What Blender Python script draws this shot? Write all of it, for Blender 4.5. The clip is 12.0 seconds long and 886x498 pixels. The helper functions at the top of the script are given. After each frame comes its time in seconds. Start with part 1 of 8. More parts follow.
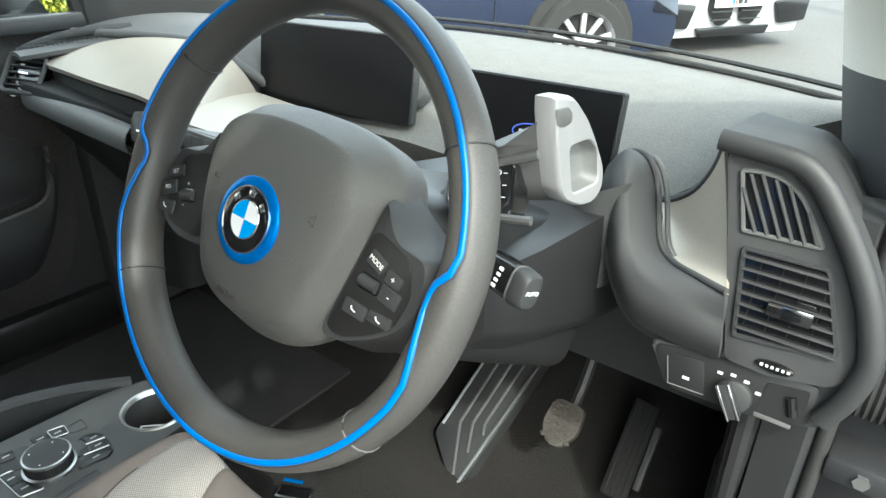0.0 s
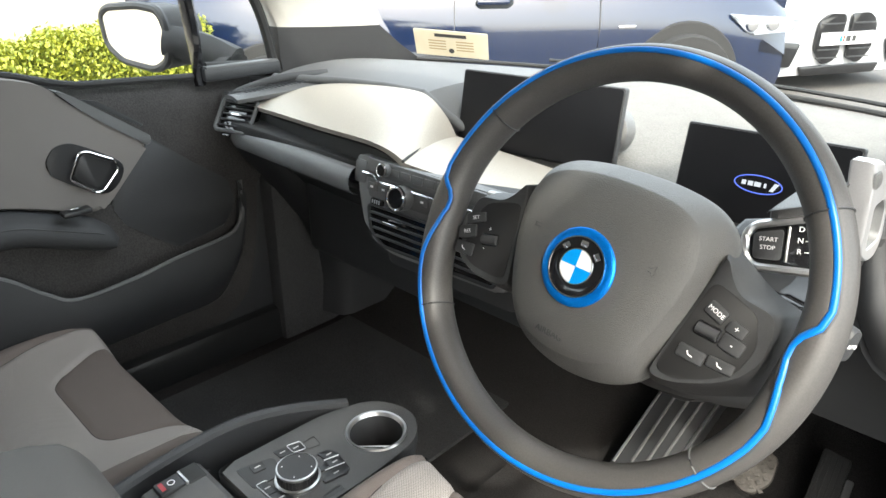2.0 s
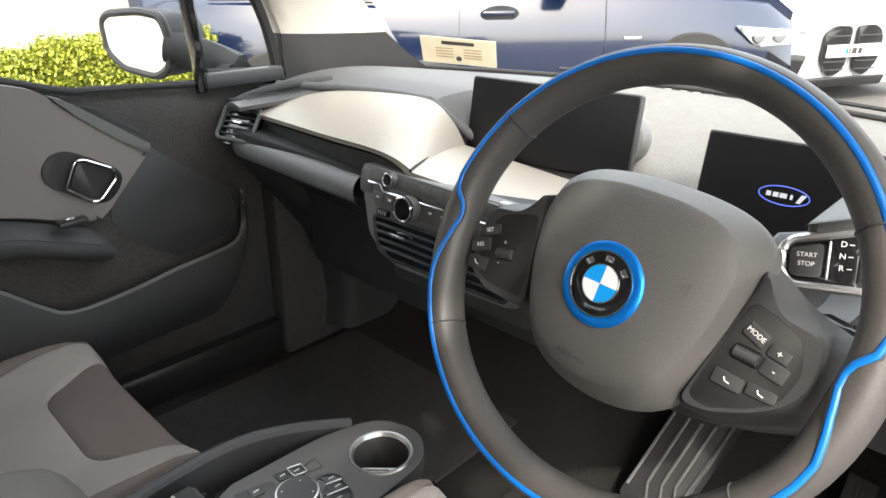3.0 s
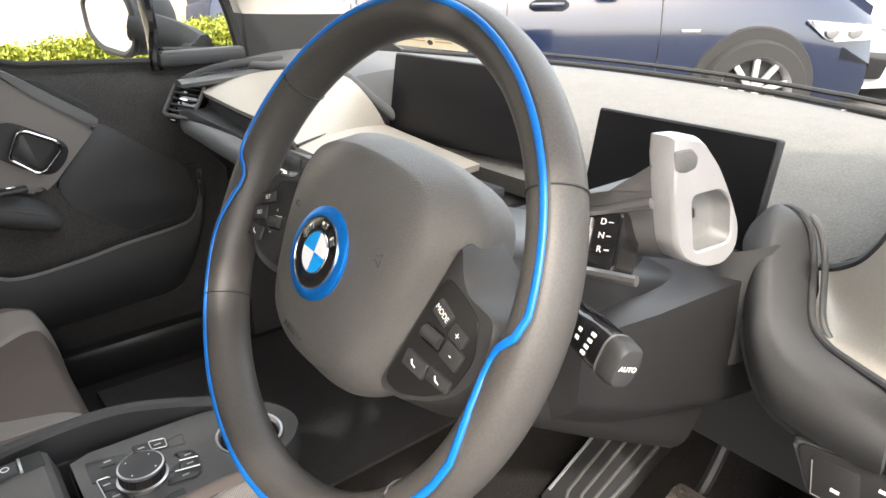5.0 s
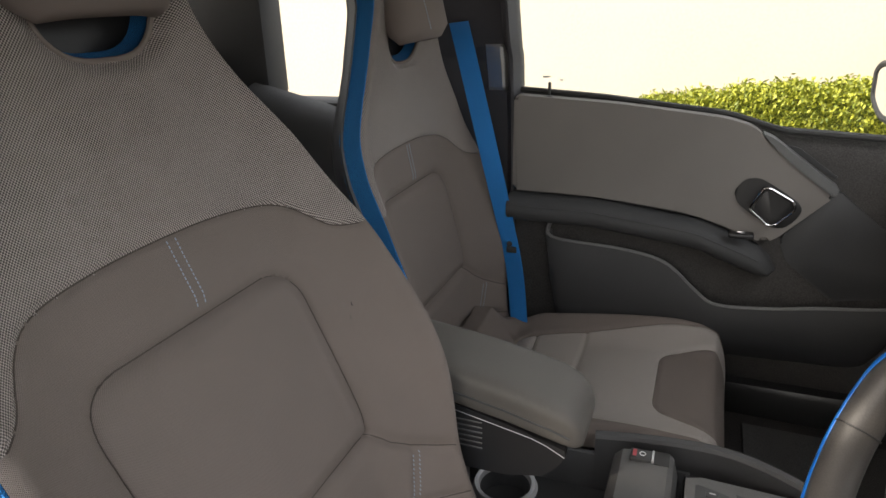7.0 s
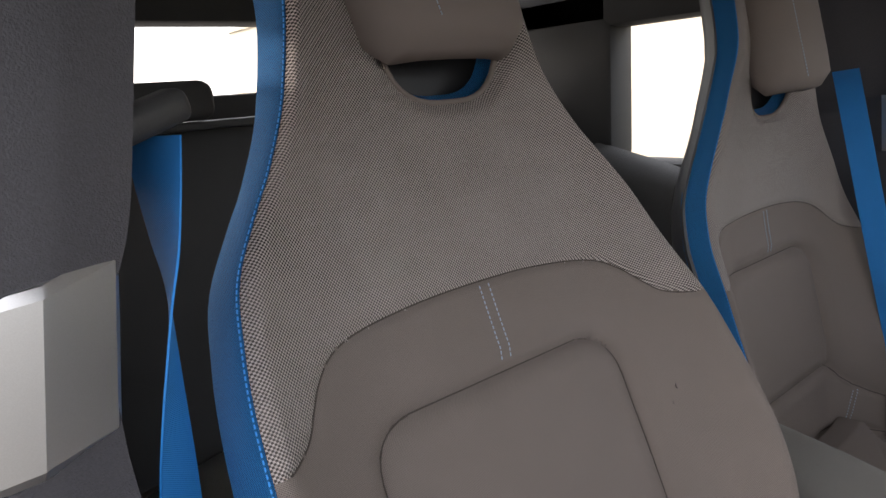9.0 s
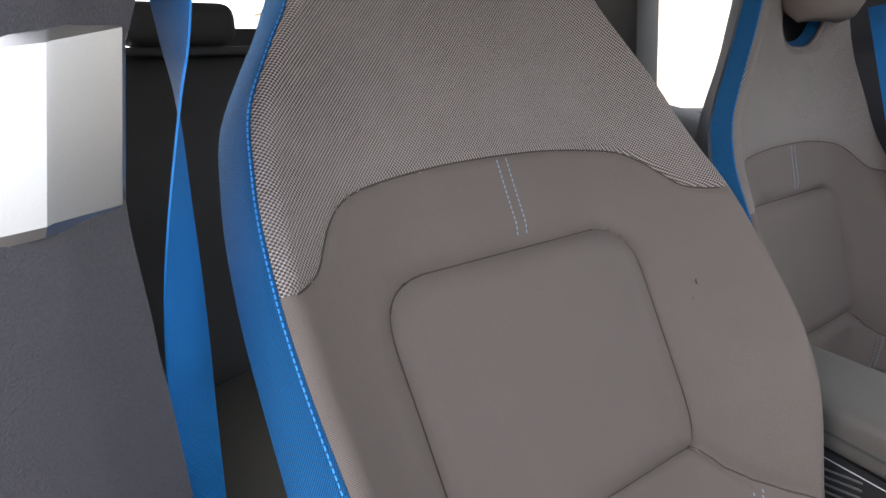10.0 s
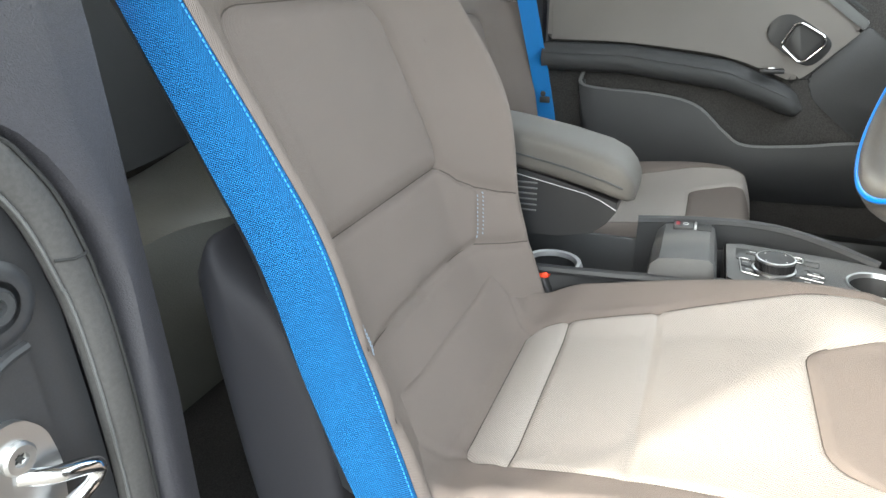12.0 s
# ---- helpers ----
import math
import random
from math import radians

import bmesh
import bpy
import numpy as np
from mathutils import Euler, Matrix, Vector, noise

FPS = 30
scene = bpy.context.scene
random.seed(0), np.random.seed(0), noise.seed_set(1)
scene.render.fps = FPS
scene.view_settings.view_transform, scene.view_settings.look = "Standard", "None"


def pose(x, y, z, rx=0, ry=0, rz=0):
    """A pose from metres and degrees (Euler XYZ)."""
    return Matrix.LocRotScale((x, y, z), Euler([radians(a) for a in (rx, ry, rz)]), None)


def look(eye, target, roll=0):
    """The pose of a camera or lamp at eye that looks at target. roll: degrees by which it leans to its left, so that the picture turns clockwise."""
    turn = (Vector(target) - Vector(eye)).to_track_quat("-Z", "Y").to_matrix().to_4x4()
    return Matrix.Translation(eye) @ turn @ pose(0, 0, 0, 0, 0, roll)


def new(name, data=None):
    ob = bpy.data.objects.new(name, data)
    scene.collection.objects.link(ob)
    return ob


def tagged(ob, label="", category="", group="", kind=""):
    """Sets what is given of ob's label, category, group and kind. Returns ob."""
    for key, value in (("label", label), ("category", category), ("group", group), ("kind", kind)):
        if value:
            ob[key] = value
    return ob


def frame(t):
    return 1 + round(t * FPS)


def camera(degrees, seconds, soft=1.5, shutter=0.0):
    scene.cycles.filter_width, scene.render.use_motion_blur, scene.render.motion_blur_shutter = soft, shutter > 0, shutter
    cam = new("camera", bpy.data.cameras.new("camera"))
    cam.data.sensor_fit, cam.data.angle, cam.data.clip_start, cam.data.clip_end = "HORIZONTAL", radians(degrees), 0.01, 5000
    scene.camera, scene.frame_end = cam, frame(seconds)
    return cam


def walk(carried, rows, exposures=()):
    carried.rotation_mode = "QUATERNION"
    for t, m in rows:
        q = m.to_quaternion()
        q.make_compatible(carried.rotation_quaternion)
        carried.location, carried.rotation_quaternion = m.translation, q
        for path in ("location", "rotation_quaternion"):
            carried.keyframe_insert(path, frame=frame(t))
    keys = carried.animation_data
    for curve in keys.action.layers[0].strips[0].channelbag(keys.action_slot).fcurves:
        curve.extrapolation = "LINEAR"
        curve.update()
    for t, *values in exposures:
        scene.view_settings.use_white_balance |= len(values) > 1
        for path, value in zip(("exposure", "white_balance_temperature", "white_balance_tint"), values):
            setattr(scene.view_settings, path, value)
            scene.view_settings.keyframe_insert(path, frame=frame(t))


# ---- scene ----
cam = camera(67.3, 12.0)
PATH = [
    (0, (0.759, -0.277, 1.229), (-0.315, 1.152, 0.332), 1.1),
    (0.5, (0.706, -0.348, 1.242), (-0.496, 0.984, 0.358), 0.6),
    (1, (0.68, -0.398, 1.233), (-0.56, 0.916, 0.375), 0.3),
    (1.5, (0.652, -0.447, 1.245), (-0.6, 0.87, 0.409), 0.3),
    (2, (0.628, -0.441, 1.261), (-0.629, 0.882, 0.443), 0.3),
    (2.5, (0.61, -0.435, 1.257), (-0.653, 0.894, 0.458), 0.4),
    (3, (0.595, -0.418, 1.247), (-0.678, 0.908, 0.458), 0.4),
    (3.5, (0.632, -0.378, 1.237), (-0.64, 0.949, 0.451), 0.3),
    (5.5, (0.788, -0.181, 1.205), (-0.805, 0.728, 0.408), -0.0),
    (6, (0.822, -0.205, 1.234), (-0.998, 0.121, 0.466), -0.3),
    (6.5, (0.832, -0.206, 1.271), (-1.018, -0.39, 0.535), -1.1),
    (7, (0.832, -0.174, 1.322), (-0.9, -0.871, 0.606), -1.8),
    (7.5, (0.853, -0.16, 1.326), (-0.727, -1.224, 0.716), -4.3),
    (9.5, (0.743, -0.223, 1.234), (-0.443, -1.763, 0.764), -3.5),
    (10, (0.772, -0.205, 1.169), (-0.406, -1.746, 0.682), -3.1),
    (10.5, (0.802, -0.2, 1.125), (-0.415, -1.687, 0.571), -2.6),
    (11, (0.835, -0.199, 1.091), (-0.5, -1.53, 0.424), -1.7),
    (11.5, (0.917, -0.222, 1.059), (-0.653, -1.214, 0.316), -1.1),
    (12, (1.029, -0.21, 1.043), (-0.684, -0.883, 0.261), -0.6),
]
walk(cam, [(t, look(eye, target, roll)) for t, eye, target, roll in PATH], exposures=[(0.0, 2.56, 6300, -4), (1.0, 3.1, 6350, -2), (2.5, 2.65, 6850, 6), (5.5, 2.62, 7150, 10), (6.5, 2.3, 7420, 11), (7.5, 2.0, 7420, 10), (9.5, 2.42, 7000, 14), (10.5, 2.92, 6700, 9), (11.0, 3.36, 6650, 4), (11.5, 3.48, 7000, 7), (12.0, 3.38, 6850, 2)])

# ---- light ----
world = bpy.data.worlds.new("sky")
scene.world = world
world.use_nodes = True
wn = world.node_tree.nodes
sky = wn.new("ShaderNodeTexSky")
sky.sky_type = "NISHITA"
sky.sun_disc = False
SUN_ELEV, SUN_AZ = 45.0, 131.0          # degrees; azimuth from +y towards +x
sky.sun_elevation, sky.sun_rotation = radians(SUN_ELEV), radians(SUN_AZ)
sky.dust_density, sky.air_density, sky.ozone_density = 4.5, 0.8, 0.8
wn["Background"].inputs[1].default_value = 0.15
haze = wn.new("ShaderNodeMix")            # thin high cloud over the clear sky
haze.data_type = "RGBA"
haze.inputs[0].default_value = 0.5
haze.inputs[7].default_value = (6.4, 6.7, 7.0, 1)
world.node_tree.links.new(sky.outputs[0], haze.inputs[6])
world.node_tree.links.new(haze.outputs[2], wn["Background"].inputs[0])
sun_data = bpy.data.lights.new("sun", "SUN")
sun_data.energy, sun_data.angle, sun_data.color = 0.62, radians(2.0), (1.0, 0.96, 0.91)
sun = new("sun", sun_data)
SUN_DIR = Vector((math.sin(radians(SUN_AZ)) * math.cos(radians(SUN_ELEV)), math.cos(radians(SUN_AZ)) * math.cos(radians(SUN_ELEV)), math.sin(radians(SUN_ELEV))))
sun.matrix_world = look(SUN_DIR * 20, (0, 0, 0))


# ---- materials ----
def material(name, colour, rough=0.5, metal=0.0, grain=None, stains=None, bump=None, spec=0.5, coat=0.0, weave=None):
    """colour: linear base. grain: (scale, amount). stains: (scale, amount). bump: (scale, metres). weave: (scale, colour2, metres)."""
    m = bpy.data.materials.new(name)
    m.use_nodes = True
    nt = m.node_tree
    b = nt.nodes["Principled BSDF"]
    b.inputs["Roughness"].default_value, b.inputs["Metallic"].default_value = rough, metal
    b.inputs["Specular IOR Level"].default_value, b.inputs["Coat Weight"].default_value = spec, coat
    coord = nt.nodes.new("ShaderNodeTexCoord")

    def tex(kind, scale, detail=3.0):
        n = nt.nodes.new(kind)
        n.inputs["Scale"].default_value = scale
        if kind == "ShaderNodeTexNoise":
            n.inputs["Detail"].default_value = detail
        nt.links.new(coord.outputs["Object"], n.inputs["Vector"])
        return n

    def mixed(a, colour2, fac, amount, mode="MIX"):
        n = nt.nodes.new("ShaderNodeMix")
        n.data_type, n.blend_type = "RGBA", mode
        if isinstance(a, tuple):
            n.inputs[6].default_value = (*a, 1)
        else:
            nt.links.new(a, n.inputs[6])
        n.inputs[7].default_value = (*colour2, 1)
        r = nt.nodes.new("ShaderNodeMapRange")
        r.inputs["From Min"].default_value, r.inputs["From Max"].default_value = 0.35, 0.65
        r.inputs["To Max"].default_value = amount
        nt.links.new(fac, r.inputs["Value"])
        nt.links.new(r.outputs[0], n.inputs[0])
        return n.outputs[2]

    out = colour
    heights = []
    if weave:
        scale, colour2, height = weave
        sep = nt.nodes.new("ShaderNodeSeparateXYZ")
        nt.links.new(coord.outputs["UV"], sep.inputs[0])
        sins = []
        for ax in (0, 1):
            mu = nt.nodes.new("ShaderNodeMath")
            mu.operation = "MULTIPLY"
            mu.inputs[1].default_value = scale
            nt.links.new(sep.outputs[ax], mu.inputs[0])
            si = nt.nodes.new("ShaderNodeMath")
            si.operation = "SINE"
            nt.links.new(mu.outputs[0], si.inputs[0])
            sins.append(si.outputs[0])
        pr = nt.nodes.new("ShaderNodeMath")
        pr.operation = "MULTIPLY_ADD"
        nt.links.new(sins[0], pr.inputs[0])
        nt.links.new(sins[1], pr.inputs[1])
        pr.inputs[2].default_value = 0.5
        out = mixed(out, colour2, pr.outputs[0], 1.0)
        heights.append((pr.outputs[0], height))
    if stains:
        out = mixed(out, tuple(c * 0.72 for c in colour), tex("ShaderNodeTexNoise", stains[0], 4).outputs[0], stains[1])
    if grain:
        out = mixed(out, tuple(min(1, c * 1.7) for c in colour), tex("ShaderNodeTexNoise", grain[0], 2).outputs[0], grain[1])
    if isinstance(out, tuple):
        b.inputs["Base Color"].default_value = (*out, 1)
    else:
        nt.links.new(out, b.inputs["Base Color"])
    if bump:
        heights.append((tex("ShaderNodeTexNoise", bump[0], 2).outputs[0], bump[1]))
    normal = None
    for socket, height in heights:
        n = nt.nodes.new("ShaderNodeBump")
        n.inputs["Distance"].default_value = height
        nt.links.new(socket, n.inputs["Height"])
        if normal:
            nt.links.new(normal, n.inputs["Normal"])
        normal = n.outputs[0]
    if normal:
        nt.links.new(normal, b.inputs["Normal"])
    return m


def glowing(name, colour, strength):
    m = bpy.data.materials.new(name)
    m.use_nodes = True
    b = m.node_tree.nodes["Principled BSDF"]
    b.inputs["Base Color"].default_value = (0.02, 0.02, 0.02, 1)
    b.inputs["Emission Color"].default_value, b.inputs["Emission Strength"].default_value = (*colour, 1), strength
    return m


def glass(name, colour=(0.96, 0.98, 0.97), rough=0.0):
    m = bpy.data.materials.new(name)
    m.use_nodes = True
    b = m.node_tree.nodes["Principled BSDF"]
    b.inputs["Base Color"].default_value = (*colour, 1)
    b.inputs["Roughness"].default_value, b.inputs["Transmission Weight"].default_value, b.inputs["IOR"].default_value = rough, 1.0, 1.02
    return m


M_PLASTIC = material("dark_plastic", (0.029, 0.030, 0.032), 0.52, grain=(900, 0.25), stains=(7, 0.5), bump=(1400, 0.0002))
M_SOFT = material("soft_charcoal", (0.038, 0.039, 0.041), 0.7, grain=(1200, 0.3), stains=(6, 0.4), bump=(1500, 0.0003))
M_GREY = material("grey_plastic", (0.095, 0.096, 0.096), 0.5, grain=(900, 0.25), stains=(6, 0.4), bump=(1500, 0.0002))
M_GLOSS = material("black_gloss", (0.008, 0.008, 0.009), 0.12, coat=0.5)
M_SCREEN = material("display_glass", (0.006, 0.006, 0.007), 0.32, stains=(9, 0.5), spec=0.3)
M_LEATHER = material("rim_leather", (0.057, 0.054, 0.052), 0.45, grain=(700, 0.3), stains=(12, 0.4), bump=(1300, 0.00016))
# near-black for the shade in gaps between keys and behind vent slats
M_GAP_SHADE = material("gap_shade", (0.007, 0.007, 0.0075), 0.6)
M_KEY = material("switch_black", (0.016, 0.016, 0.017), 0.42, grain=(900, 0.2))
M_PAD = material("airbag_skin", (0.082, 0.081, 0.079), 0.48, grain=(1500, 0.3), stains=(10, 0.25), bump=(1150, 0.0006))
M_BLUE = material("blue_trim", (0.0, 0.14, 0.52), 0.35)
M_BLUE_METAL = material("blue_anodised", (0.0, 0.2, 0.72), 0.28, metal=0.6, grain=(400, 0.2))
M_CHROME = material("chrome", (0.75, 0.75, 0.76), 0.12, metal=1.0)
M_SATIN = material("satin_metal", (0.52, 0.52, 0.52), 0.36, metal=1.0, grain=(1500, 0.08))
M_SILVER = material("silver_paint", (0.34, 0.34, 0.35), 0.34, metal=0.3, grain=(900, 0.1))
M_WHITE = material("white_print", (0.75, 0.75, 0.75), 0.5)
M_FELT = material("kenaf_dash", (0.128, 0.127, 0.121), 0.95, grain=(420, 0.35), stains=(35, 0.35), bump=(300, 0.0005), spec=0.2)
M_DOORFELT = material("kenaf_door", (0.042, 0.040, 0.039), 0.95, grain=(330, 0.6), stains=(30, 0.6), bump=(260, 0.0012), spec=0.2)
M_BAND = material("grey_fascia", (0.15, 0.152, 0.153), 0.5, grain=(900, 0.2), stains=(6, 0.3), bump=(1500, 0.0002))
M_LIGHT = material("pale_satin_trim", (0.37, 0.336, 0.285), 0.47, metal=0.28, grain=(500, 0.15), stains=(5, 0.15))
M_HEADLINER = material("pale_headliner", (0.62, 0.6, 0.55), 0.95, grain=(900, 0.25), bump=(900, 0.0004), spec=0.2)
M_CARPET = material("grey_carpet", (0.028, 0.0265, 0.026), 1.0, grain=(500, 0.7), stains=(9, 0.7), bump=(500, 0.003), spec=0.1)
M_DARK_CARPET = material("dark_carpet", (0.05, 0.05, 0.051), 1.0, grain=(500, 0.6), stains=(9, 0.6), bump=(500, 0.002), spec=0.1)
M_FABRIC = material("taupe_fabric", (0.199, 0.171, 0.155), 0.92, weave=(3600, (0.138, 0.113, 0.103), 0.0003), stains=(14, 0.25), spec=0.25)
M_WOVEN = material("woven_yoke_fabric", (0.46, 0.408, 0.388), 0.9, weave=(1900, (0.036, 0.030, 0.029), 0.0009), stains=(10, 0.3), spec=0.25)
M_INSERT = material("ribbed_grey_fabric", (0.45, 0.412, 0.386), 0.92, weave=(2100, (0.24, 0.218, 0.203), 0.0006), stains=(12, 0.3), spec=0.25)
M_BLUE_FABRIC = material("blue_fabric", (0.001, 0.050, 0.170), 0.75, weave=(2800, (0.003, 0.185, 0.46), 0.0007), spec=0.35)
M_BELT = material("blue_webbing", (0.002, 0.25, 0.70), 0.6, weave=(2800, (0.002, 0.19, 0.57), 0.0004), stains=(20, 0.25))
M_STITCH = material("pale_thread", (0.27, 0.33, 0.41), 0.7)
# dark taupe that stands for shade in the seat seams and creases
M_SEAM_SHADE = material("seam_shade", (0.075, 0.064, 0.058), 0.95, spec=0.1)
M_BLUE_STITCH = material("blue_thread", (0.03, 0.3, 0.8), 0.7)
M_SHELL = material("seat_shell", (0.022, 0.023, 0.026), 0.45, grain=(700, 0.3), stains=(8, 0.4))
M_DOORFABRIC = material("door_insert", (0.17, 0.158, 0.147), 0.85, grain=(1500, 0.2), stains=(7, 0.25), bump=(1800, 0.0003), spec=0.25)
M_SKIRT = material("dark_skirt_cloth", (0.009, 0.0088, 0.012), 0.8, grain=(900, 0.3), stains=(9, 0.4))
M_ARMREST = material("armrest_skin", (0.080, 0.073, 0.066), 0.6, grain=(900, 0.25), stains=(7, 0.3), bump=(1100, 0.0004))
M_STAIN = material("dark_stain", (0.03, 0.022, 0.02), 0.9)
M_GREYPRINT = material("grey_print", (0.35, 0.35, 0.35), 0.5)
M_DARKRED = material("dark_red_print", (0.30, 0.02, 0.03), 0.5)
M_RUBBER = material("rubber", (0.02, 0.02, 0.02), 0.7, bump=(500, 0.0004))
M_PEDAL = material("pedal_rubber", (0.05, 0.045, 0.04), 0.65, grain=(200, 0.6), stains=(40, 0.7))
M_RED = material("red_plastic", (0.75, 0.06, 0.02), 0.45)
M_PAPER = material("paper_card", (0.62, 0.56, 0.42), 0.85, stains=(25, 0.3))
M_INK = material("dark_print", (0.03, 0.03, 0.03), 0.7)
M_GLASS = glass("window_glass")
M_GLOW_BLUE = glowing("display_blue", (0.10, 0.18, 0.9), 0.22)
M_GLOW_WHITE = glowing("display_white", (0.75, 0.8, 0.9), 0.16)
M_MIRROR = material("mirror", (0.9, 0.9, 0.9), 0.02, metal=1.0)
M_JAMB = material("door_jamb_paint", (0.028, 0.0285, 0.031), 0.4, grain=(600, 0.2), stains=(8, 0.5))
M_TRAY = material("console_skin", (0.058, 0.057, 0.057), 0.5, grain=(1000, 0.3), stains=(7, 0.4), bump=(1400, 0.0003))
M_SILL = material("black_sill_plastic", (0.016, 0.0165, 0.017), 0.3, grain=(700, 0.2), stains=(9, 0.4))
M_SEAL = material("worn_seal", (0.055, 0.053, 0.052), 0.6, grain=(300, 0.3), stains=(14, 0.5), bump=(500, 0.0003))
M_TOPPAD = material("soft_grey_pad", (0.085, 0.087, 0.089), 0.75, grain=(900, 0.25), stains=(5, 0.3), bump=(1300, 0.0003))
M_PORES = material("grained_pillar", (0.036, 0.035, 0.041), 0.55, grain=(500, 0.35), bump=(800, 0.0006))


# ---- shapes ----
def part(name, bm, mat, parent=None, label="", smooth=40, kind=""):
    me = bpy.data.meshes.new(name)
    bmesh.ops.recalc_face_normals(bm, faces=bm.faces)
    bm.to_mesh(me)
    bm.free()
    me.materials.append(mat)
    me.shade_smooth()
    me.set_sharp_from_angle(angle=radians(smooth))
    ob = new(name, me)
    if parent:
        ob.parent = parent
        ob.matrix_parent_inverse = parent.matrix_world.inverted()
    return tagged(ob, label=label, kind=kind)


def thing(name, label, category, at=(0, 0, 0), group="", kind=""):
    ob = new(name)
    ob.empty_display_size = 0.05
    ob.matrix_world = at if isinstance(at, Matrix) else Matrix.Translation(at)
    bpy.context.view_layer.update()
    return tagged(ob, label, category, group, kind)


def place(ob, m):
    ob.data.transform(m)
    return ob


def box(bm, lo, hi, bevel=0.0, m=None, seg=2):
    lo, hi = Vector(lo), Vector(hi)
    r = bmesh.ops.create_cube(bm, size=1.0, matrix=Matrix.Translation((lo + hi) / 2) @ Matrix.Diagonal((*(hi - lo), 1)))
    vs = r["verts"]
    if bevel > 0:
        es = list({e for v in vs for e in v.link_edges})
        g = bmesh.ops.bevel(bm, geom=es, offset=bevel, segments=seg, affect="EDGES", profile=0.5)
        vs = list({v for f in g["faces"] for v in f.verts} | {v for v in vs if v.is_valid})
    if m is not None:
        bmesh.ops.transform(bm, matrix=m, verts=vs)
    return bm


def boxes(lo, hi, bevel=0.0, m=None, seg=2):
    return box(bmesh.new(), lo, hi, bevel, m, seg)


def prism(pts, depth, m=None, bevel=0.0, bm=None, seg=2):
    """A flat outline in x, y pushed to z = 0 .. depth; the rim at z = depth is bevelled."""
    bm = bm or bmesh.new()
    low = [bm.verts.new((x, y, 0)) for x, y in pts]
    top = [bm.verts.new((x, y, depth)) for x, y in pts]
    n = len(pts)
    bm.faces.new(low[::-1])
    f = bm.faces.new(top)
    for i in range(n):
        bm.faces.new((low[i], low[(i + 1) % n], top[(i + 1) % n], top[i]))
    vs = low + top
    if bevel > 0:
        g = bmesh.ops.bevel(bm, geom=list(f.edges), offset=bevel, segments=seg, affect="EDGES", profile=0.5)
        vs = list({v for f in g["faces"] for v in f.verts} | {v for v in vs if v.is_valid})
    if m is not None:
        bmesh.ops.transform(bm, matrix=m, verts=vs)
    return bm


def rounded(w, h, r, n=5, cx=0.0, cy=0.0):
    pts = []
    for sx, sy, a0 in ((1, 1, 0), (-1, 1, 90), (-1, -1, 180), (1, -1, 270)):
        for i in range(n + 1):
            a = radians(a0 + 90 * i / n)
            pts.append((cx + sx * (w / 2 - r) + r * math.cos(a), cy + sy * (h / 2 - r) + r * math.sin(a)))
    return pts


def ellipse(a, b, n=32, cx=0.0, cy=0.0):
    return [(cx + a * math.cos(2 * math.pi * i / n), cy + b * math.sin(2 * math.pi * i / n)) for i in range(n)]


def round_corners(pts, radii, n=5):
    """A polygon with its corners rounded; radii one number or one for each corner."""
    out = []
    k = len(pts)
    for i in range(k):
        p, a, b = Vector(pts[i]), Vector(pts[i - 1]), Vector(pts[(i + 1) % k])
        r = radii if isinstance(radii, (int, float)) else radii[i]
        if r <= 0:
            out.append(tuple(p))
            continue
        d = min(r, 0.45 * (a - p).length, 0.45 * (b - p).length)
        s, e = p + (a - p).normalized() * d, p + (b - p).normalized() * d
        for j in range(n + 1):
            t = j / n
            out.append(tuple(s * (1 - t) ** 2 + p * 2 * t * (1 - t) + e * t * t))
    return out


def lathe(profile, n=32, m=None, bm=None):
    """Turns (radius, z) points about z."""
    bm = bm or bmesh.new()
    rings = []
    for r, z in profile:
        if r <= 1e-6:
            rings.append([bm.verts.new((0, 0, z))])
        else:
            rings.append([bm.verts.new((r * math.cos(2 * math.pi * i / n), r * math.sin(2 * math.pi * i / n), z)) for i in range(n)])
    for a, b in zip(rings, rings[1:]):
        for i in range(n):
            j = (i + 1) % n
            q = [a[i % len(a)], a[j % len(a)], b[j % len(b)], b[i % len(b)]]
            q = list(dict.fromkeys(q))
            if len(q) > 2:
                bm.faces.new(q)
    if m is not None:
        bmesh.ops.transform(bm, matrix=m, verts=[v for r in rings for v in r])
    return bm


def loft(sections, closed=True, caps=True, bm=None, loop=False):
    bm = bm or bmesh.new()
    rows = [[bm.verts.new(p) for p in s] for s in sections]
    n = len(rows[0])
    pairs = list(zip(rows, rows[1:])) + ([(rows[-1], rows[0])] if loop else [])
    for a, b in pairs:
        for i in range(n if closed else n - 1):
            j = (i + 1) % n
            bm.faces.new((a[i], a[j], b[j], b[i]))
    if caps and closed and not loop:
        bm.faces.new(rows[0][::-1])
        bm.faces.new(rows[-1])
    return bm


def smooth_path(pts, n=8, closed=False):
    """Catmull-Rom through pts."""
    P = [Vector(p) for p in pts]
    k = len(P)
    out = []
    for i in range(k if closed else k - 1):
        a = P[(i - 1) % k] if closed or i else P[0]
        b, c = P[i], P[(i + 1) % k]
        d = P[(i + 2) % k] if closed or i + 2 < k else P[-1]
        for j in range(n):
            t = j / n
            out.append(0.5 * ((2 * b) + (c - a) * t + (2 * a - 5 * b + 4 * c - d) * t * t + (3 * b - a - 3 * c + d) * t ** 3))
    if not closed:
        out.append(P[-1])
    return out


